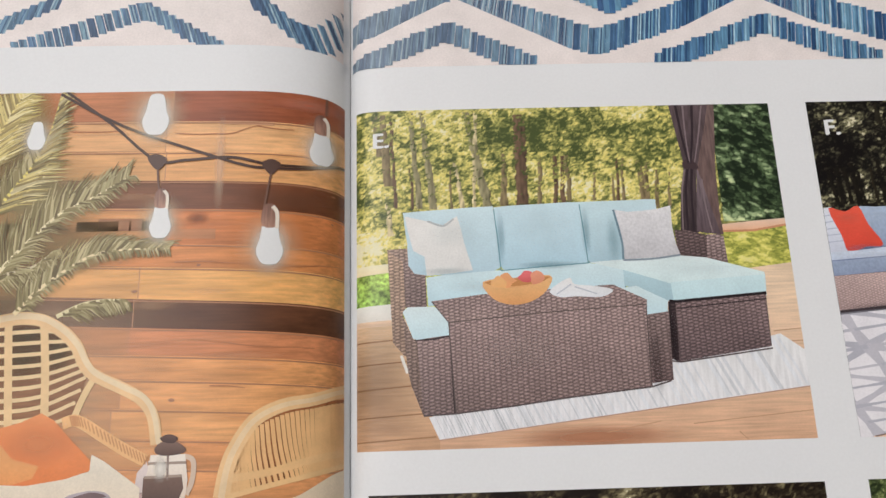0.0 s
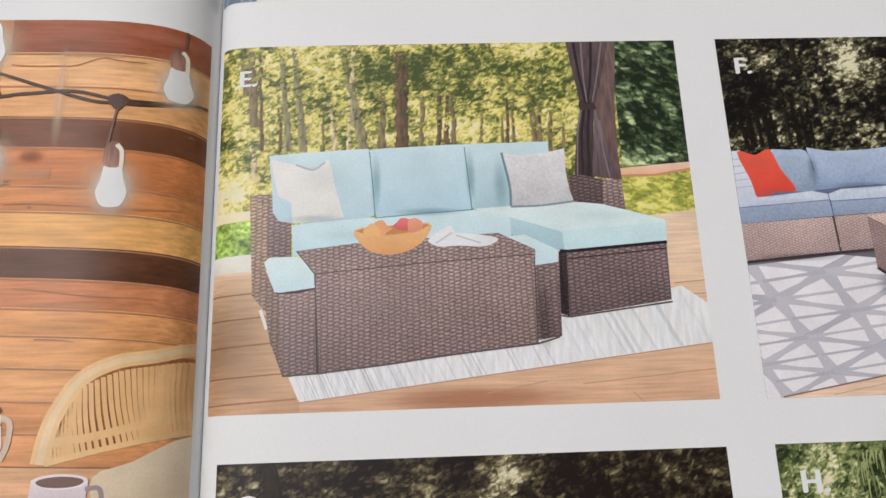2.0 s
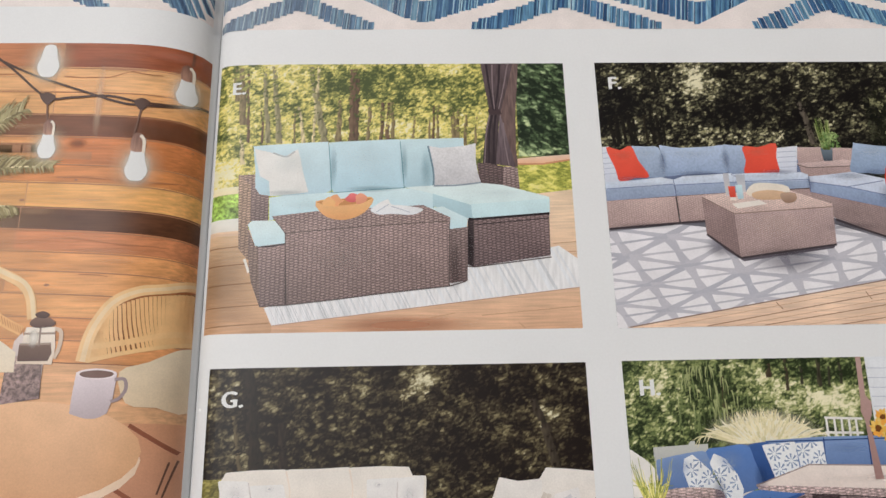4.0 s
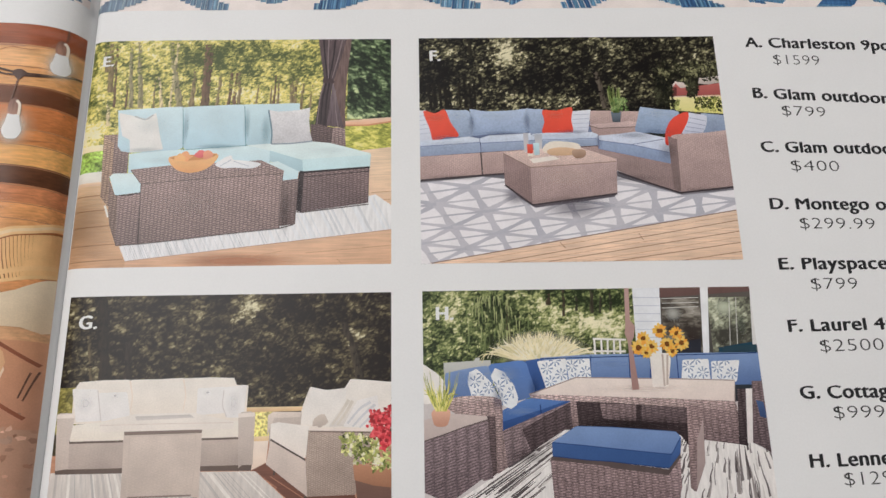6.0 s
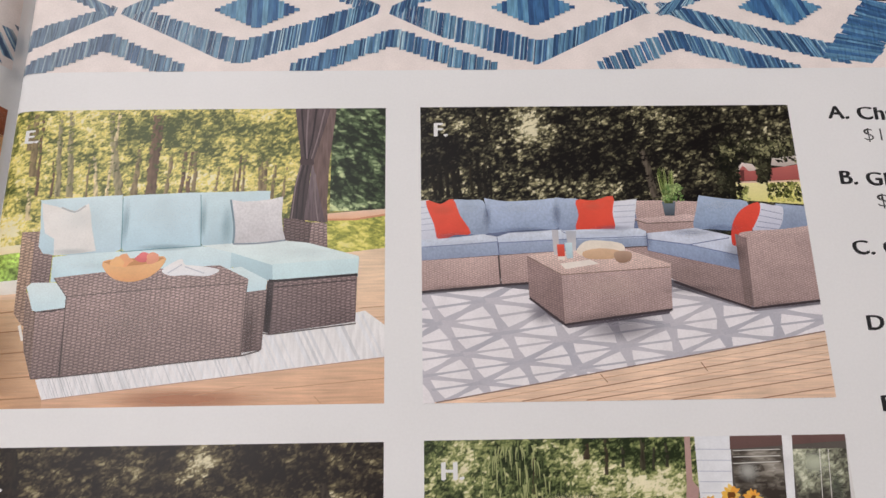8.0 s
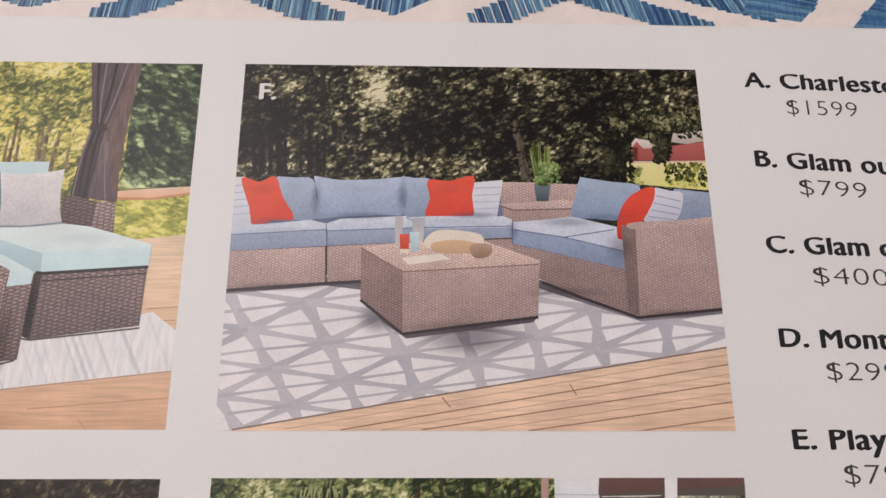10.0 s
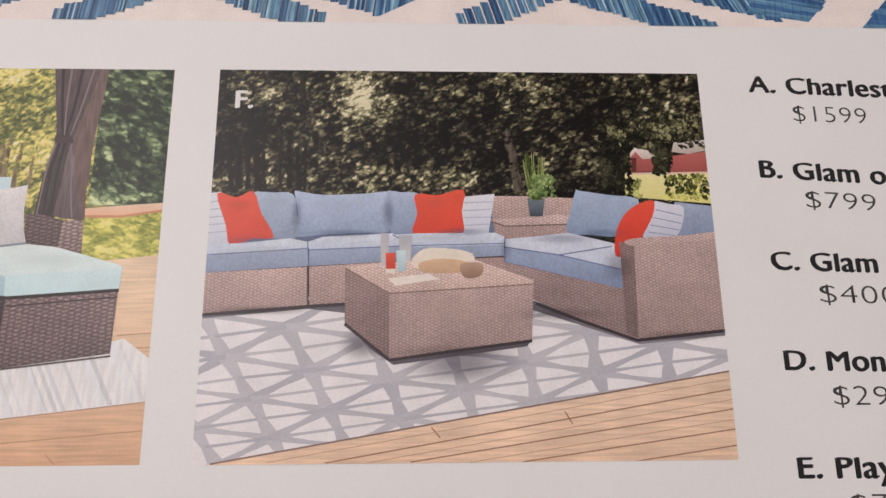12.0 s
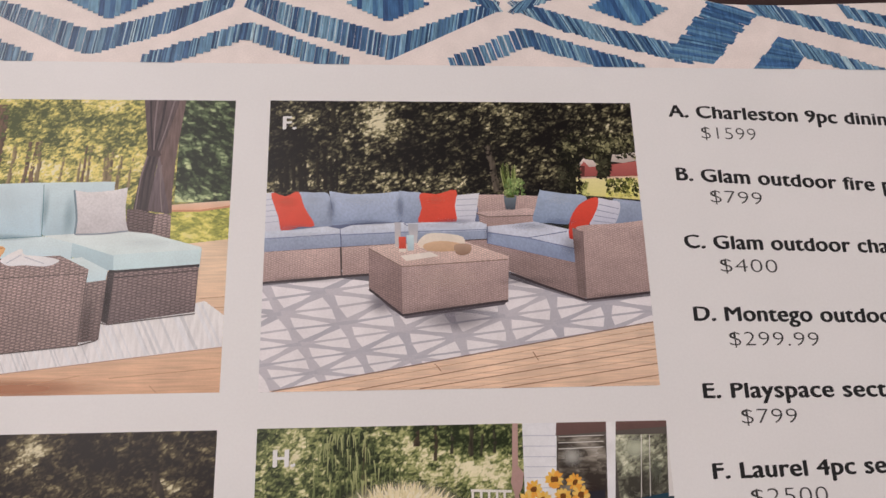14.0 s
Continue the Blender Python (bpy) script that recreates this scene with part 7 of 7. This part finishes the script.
# the coffee press before the chair
l.lines("printed_press_handle", [curve([(-32.8, 2.7), (-31.5, 2), (-31.5, -0.5), (-32.2, -2.4)])], 0.7, (196, 172, 150))
l.put("printed_press_body", [[(-37.2, 2.9), (-32.6, 2.9), (-32.1, -0.5), (-32.4, -3.4), (-38.2, -3.2), (-37.7, -0.3)]], (238, 226, 212), (206, 186, 166), CLOTH)
l.put("printed_press_coffee", [[(-38, -0), (-35.5, 0.2), (-32.9, 0.1), (-32.6, -1.5), (-33.1, -2.8), (-38, -2.8)]], (112, 86, 74), (92, 70, 62), CLOTH)
l.lines("printed_press_band", [[(-37.5, 1.8), (-32.4, 1.8)], [(-37.9, -0), (-32.9, 0.1)]], 0.35, (150, 130, 116))
l.lines("printed_press_rod", [[(-34.9, 3.2), (-34.8, -0.4)]], 0.3, (128, 108, 98))
l.put("printed_press_lid", [rounded([(-36.8, 3.6), (-36, 4.5), (-34.9, 4.7), (-33.5, 4.4), (-32.5, 3.5), (-33.4, 2.9), (-35.9, 2.8)], 3)], (120, 92, 80), (84, 62, 54))
l.put("printed_press_knob", [rounded([(-36.1, 5.1), (-34.9, 5.6), (-33.7, 5.1), (-34.2, 4.4), (-35.4, 4.5)], 3)], (96, 70, 62), (70, 50, 46))
glow(l, "printed_soft_light", *[(-35.8, 1.1)][0], 1.2, 2.0, (255, 250, 240), 0.8)
# palm
for p, rx, ry, c, k in (((-61.3, 49.8), 9, 15, (120, 104, 62), 0.8), ((-61.1, 53.7), 7, 7, (196, 174, 92), 0.6), ((-56.1, 39.9), 12, 9, (150, 136, 92), 0.7), ((-53.3, 32.5), 11, 5, (124, 98, 78), 0.6), ((-49.5, 32.1), 12, 4, (168, 140, 88), 0.5), ((-58.7, 26.3), 6, 6, (132, 112, 80), 0.6)):
    glow(l, "printed_palm_shade", *p, rx, ry, c, k)
fronds, tones = [], []
OLIVE, SUNNY = [(122, 110, 70), (142, 130, 86), (160, 148, 104), (104, 90, 58), (178, 164, 120), (134, 120, 78)], [(182, 162, 92), (200, 182, 112), (160, 140, 82), (212, 198, 142), (138, 120, 74)]
for spine, reach, sides, shades, rib in (
        ([(-62.0, 26.4), (-58.6, 31.2), (-52.4, 37.6), (-47.8, 40.0), (-43.1, 43.0)], 9.0, (1,), OLIVE, (222, 208, 164)), ([(-62.0, 26.4), (-58.6, 31.2), (-52.4, 37.6), (-47.8, 40.0), (-43.1, 43.0)], 5.0, (-1,), OLIVE, (222, 208, 164)),
        ([(-57.6, 22.7), (-54.0, 26.6), (-47.7, 30.9), (-42.3, 31.8), (-36.6, 31.8)], 6.5, (1,), OLIVE, (226, 206, 158)), ([(-57.6, 22.7), (-54.0, 26.6), (-47.7, 30.9), (-42.3, 31.8), (-36.6, 31.8)], 2.5, (-1,), OLIVE, (226, 206, 158)),
        ([(-62.6, 37.1), (-59.7, 41.4), (-57.3, 45.1), (-55.2, 50.4), (-54.1, 56.7)], 8.0, (-1,), SUNNY + OLIVE, (212, 194, 92)), ([(-62.6, 37.1), (-59.7, 41.4), (-57.3, 45.1), (-55.6, 48.9)], 6.0, (1,), OLIVE, (212, 194, 92)),
        ([(-64.7, 43.0), (-63.3, 48.3), (-61.4, 53.3), (-59.3, 57.6)], 8.0, (1, -1), SUNNY, (222, 204, 120)), ([(-51.6, 22.2), (-48.4, 23.8), (-45.5, 24.4), (-42.3, 24.4)], 4.5, (-1,), OLIVE, (206, 194, 150)),
        ([(-62.2, 27.8), (-58.3, 28.8), (-55.4, 29.7), (-52.9, 31.8)], 4.0, (-1,), OLIVE, (190, 176, 140))):
    spine = curve(spine, 12)
    fronds.append(ribbon(spine, 0.65, 0.15))
    tones.append(rib)
    for i in range(2, len(spine)):
        (ax, ay), (bx, by) = spine[i - 1], spine[i]
        n = math.hypot(bx - ax, by - ay) or 1
        dx, dy = (bx - ax) / n, (by - ay) / n
        for s in sides:
            for shift in (0.0, 0.33, 0.67):
                k = reach * (1 - 0.62 * i / len(spine)) * random.uniform(0.75, 1.1)
                lean = random.uniform(0.5, 0.75)
                sx, sy = ax + (bx - ax) * shift, ay + (by - ay) * shift
                ex, ey = sx + (dx * 0.8 - s * dy * lean) * k, sy + (dy * 0.8 + s * dx * lean) * k
                fronds.append(ribbon([(sx, sy), ((sx + ex) / 2 - s * dy * 0.3, (sy + ey) / 2 + 0.25), (ex, ey - 0.6)], 0.36, 0.05))
                tones.append(random.choice(shades))
l.put("printed_palm_fronds", [q for r in fronds for q in r], [c for r, c in zip(fronds, tones) for _ in r], kind="stuff", spread=0.01)
# cables and bulbs
CABLE = (74, 54, 46)
l.lines("printed_cable", [curve([(-58.9, 61.3), (-53.4, 57), (-46.1, 51.4), (-39.4, 45.6), (-34.8, 45.5), (-28.1, 45.9), (-22.3, 44.8), (-15.8, 45), (-11.6, 46.5)])], 0.42, CABLE)
l.lines("printed_cable", [curve([(-54.2, 56.6), (-47.9, 52.9), (-41.8, 50), (-33.2, 46.9), (-26.4, 44.7), (-23.1, 44.3), (-17.4, 44.5), (-11.6, 46.5)])], 0.42, CABLE)
l.put("printed_clamp", [rounded([(-40.5, 46.1), (-39, 46.5), (-37.6, 45.7), (-38.2, 44.5), (-38.9, 44), (-39.8, 44.7)], 3)], (84, 62, 54))
l.put("printed_clamp", [rounded([(-23.6, 45.1), (-22.2, 45.7), (-20.8, 44.9), (-21.6, 43.7), (-22.3, 43.2), (-23.1, 43.9)], 3)], (84, 62, 54))
l.lines("printed_cord", [curve([(-38.9, 44.1), (-38.7, 42.2), (-38.3, 40.1)]), curve([(-22.3, 43.3), (-22.7, 40.8), (-23.1, 38.1)]), curve([(-14.5, 58.5), (-14.4, 56.6), (-14.5, 54)])], 0.3, (110, 80, 66))
BULBS = [([(-39.7, 52.7)][0], 1.05, False), ([(-38, 35.8)][0], 0.82, True), ([(-22.2, 32.2)][0], 1.0, True), ([(-15.1, 48.1)][0], 0.9, True), ([(-57.2, 49.6)][0], 0.7, False)]
for (x, y), k, socket in BULBS:
    glow(l, "printed_halo", x, y, 5.4 * k, 6.2 * k, (255, 232, 190), 0.5)
    glow(l, "printed_halo", x, y - 0.2 * k, 3.2 * k, 4.4 * k, (255, 250, 238), 0.95)
    l.put("printed_bulb", [rounded([(x - 0.9 * k, y + 3.3 * k), (x + 0.9 * k, y + 3.3 * k), (x + 1.4 * k, y + 1 * k), (x + 1.9 * k, y - 0.9 * k), (x + 1.2 * k, y - 2.6 * k), (x, y - 2.9 * k), (x - 1.2 * k, y - 2.6 * k), (x - 1.9 * k, y - 0.9 * k), (x - 1.4 * k, y + 1 * k)], 3)], (255, 255, 252), (255, 255, 255), WHITE_INK)
    if socket:
        l.put("printed_socket", [rounded([(x - 1.1 * k, y + 2.9 * k), (x + 1.0 * k, y + 2.9 * k), (x + 1.05 * k, y + 5.0 * k), (x + 0.5 * k, y + 6.3 * k), (x - 0.6 * k, y + 6.3 * k), (x - 1.2 * k, y + 5.2 * k)], 3)], (116, 84, 72), (156, 118, 100), STREAK)
        l.lines("printed_socket_shine", [curve([(x + 0.3 * k, y + 6.0 * k), (x + 0.95 * k, y + 5.0 * k), (x + 1.0 * k, y + 2.6 * k)])], 0.6 * k, (246, 232, 214), 0.5 * k)
# plant at the foot
foliage(l, "printed_foot_plant", (-30, -14, -60, -44), 360, 0.7, [(40, 38, 28), (62, 58, 40), (88, 82, 56)], 0.3, -0.2, 41.0)

# ---- the price list ----
LIST = [("A. Charleston 9pc dinin", "$1599", [(138.5, 53.3), (181.5, 51.7), (144.5, 48.8)]), ("B. Glam outdoor fire p", "$799", [(138.6, 40.3), (179.9, 37.9), (144.6, 35.9)]), ("C. Glam outdoor cha", "$400", [(138.6, 27.1), (176.8, 25.9), (144.7, 22.6)]),
        ("D. Montego outdoo", "$299.99", [(138.7, 13.7), (174.8, 12.9), (144.6, 9.2)]), ("E. Playspace sect", "$799", [(138.7, 0.2), (171.2, -0.1), (144.9, -4.2)]), ("F. Laurel 4pc se", "$2500", [(138.7, -13.1), (168.7, -12.8), (144.7, -17.3)])]
LOW = [("G. Cottag", "$999", [(139.1, -26.7), (156.8, -26.7), (145.3, -30.7)]), ("H. Lenne", "$1299", [(139, -40), (155, -39.7), (145.3, -43.5)])]
PRICE_WIDTHS = {"$1599": 10.6, "$799": 9.8, "$400": 10.6, "$299.99": 16.2, "$2500": 13.2, "$999": 10.3, "$1299": 12.0}
for head, price, (a, b, c) in LIST + LOW:
    write(head, a[0], a[1], 2.5, True, INK, catalog, squeeze=b[0] - a[0], tilt=(b[1] - a[1]) / (b[0] - a[0]), label="bold black printed entry of the list")
    write(price, c[0], c[1], 2.5, False, GREY_INK, catalog, tilt=(b[1] - a[1]) / (b[0] - a[0]), squeeze=PRICE_WIDTHS[price], label="thin grey printed price")
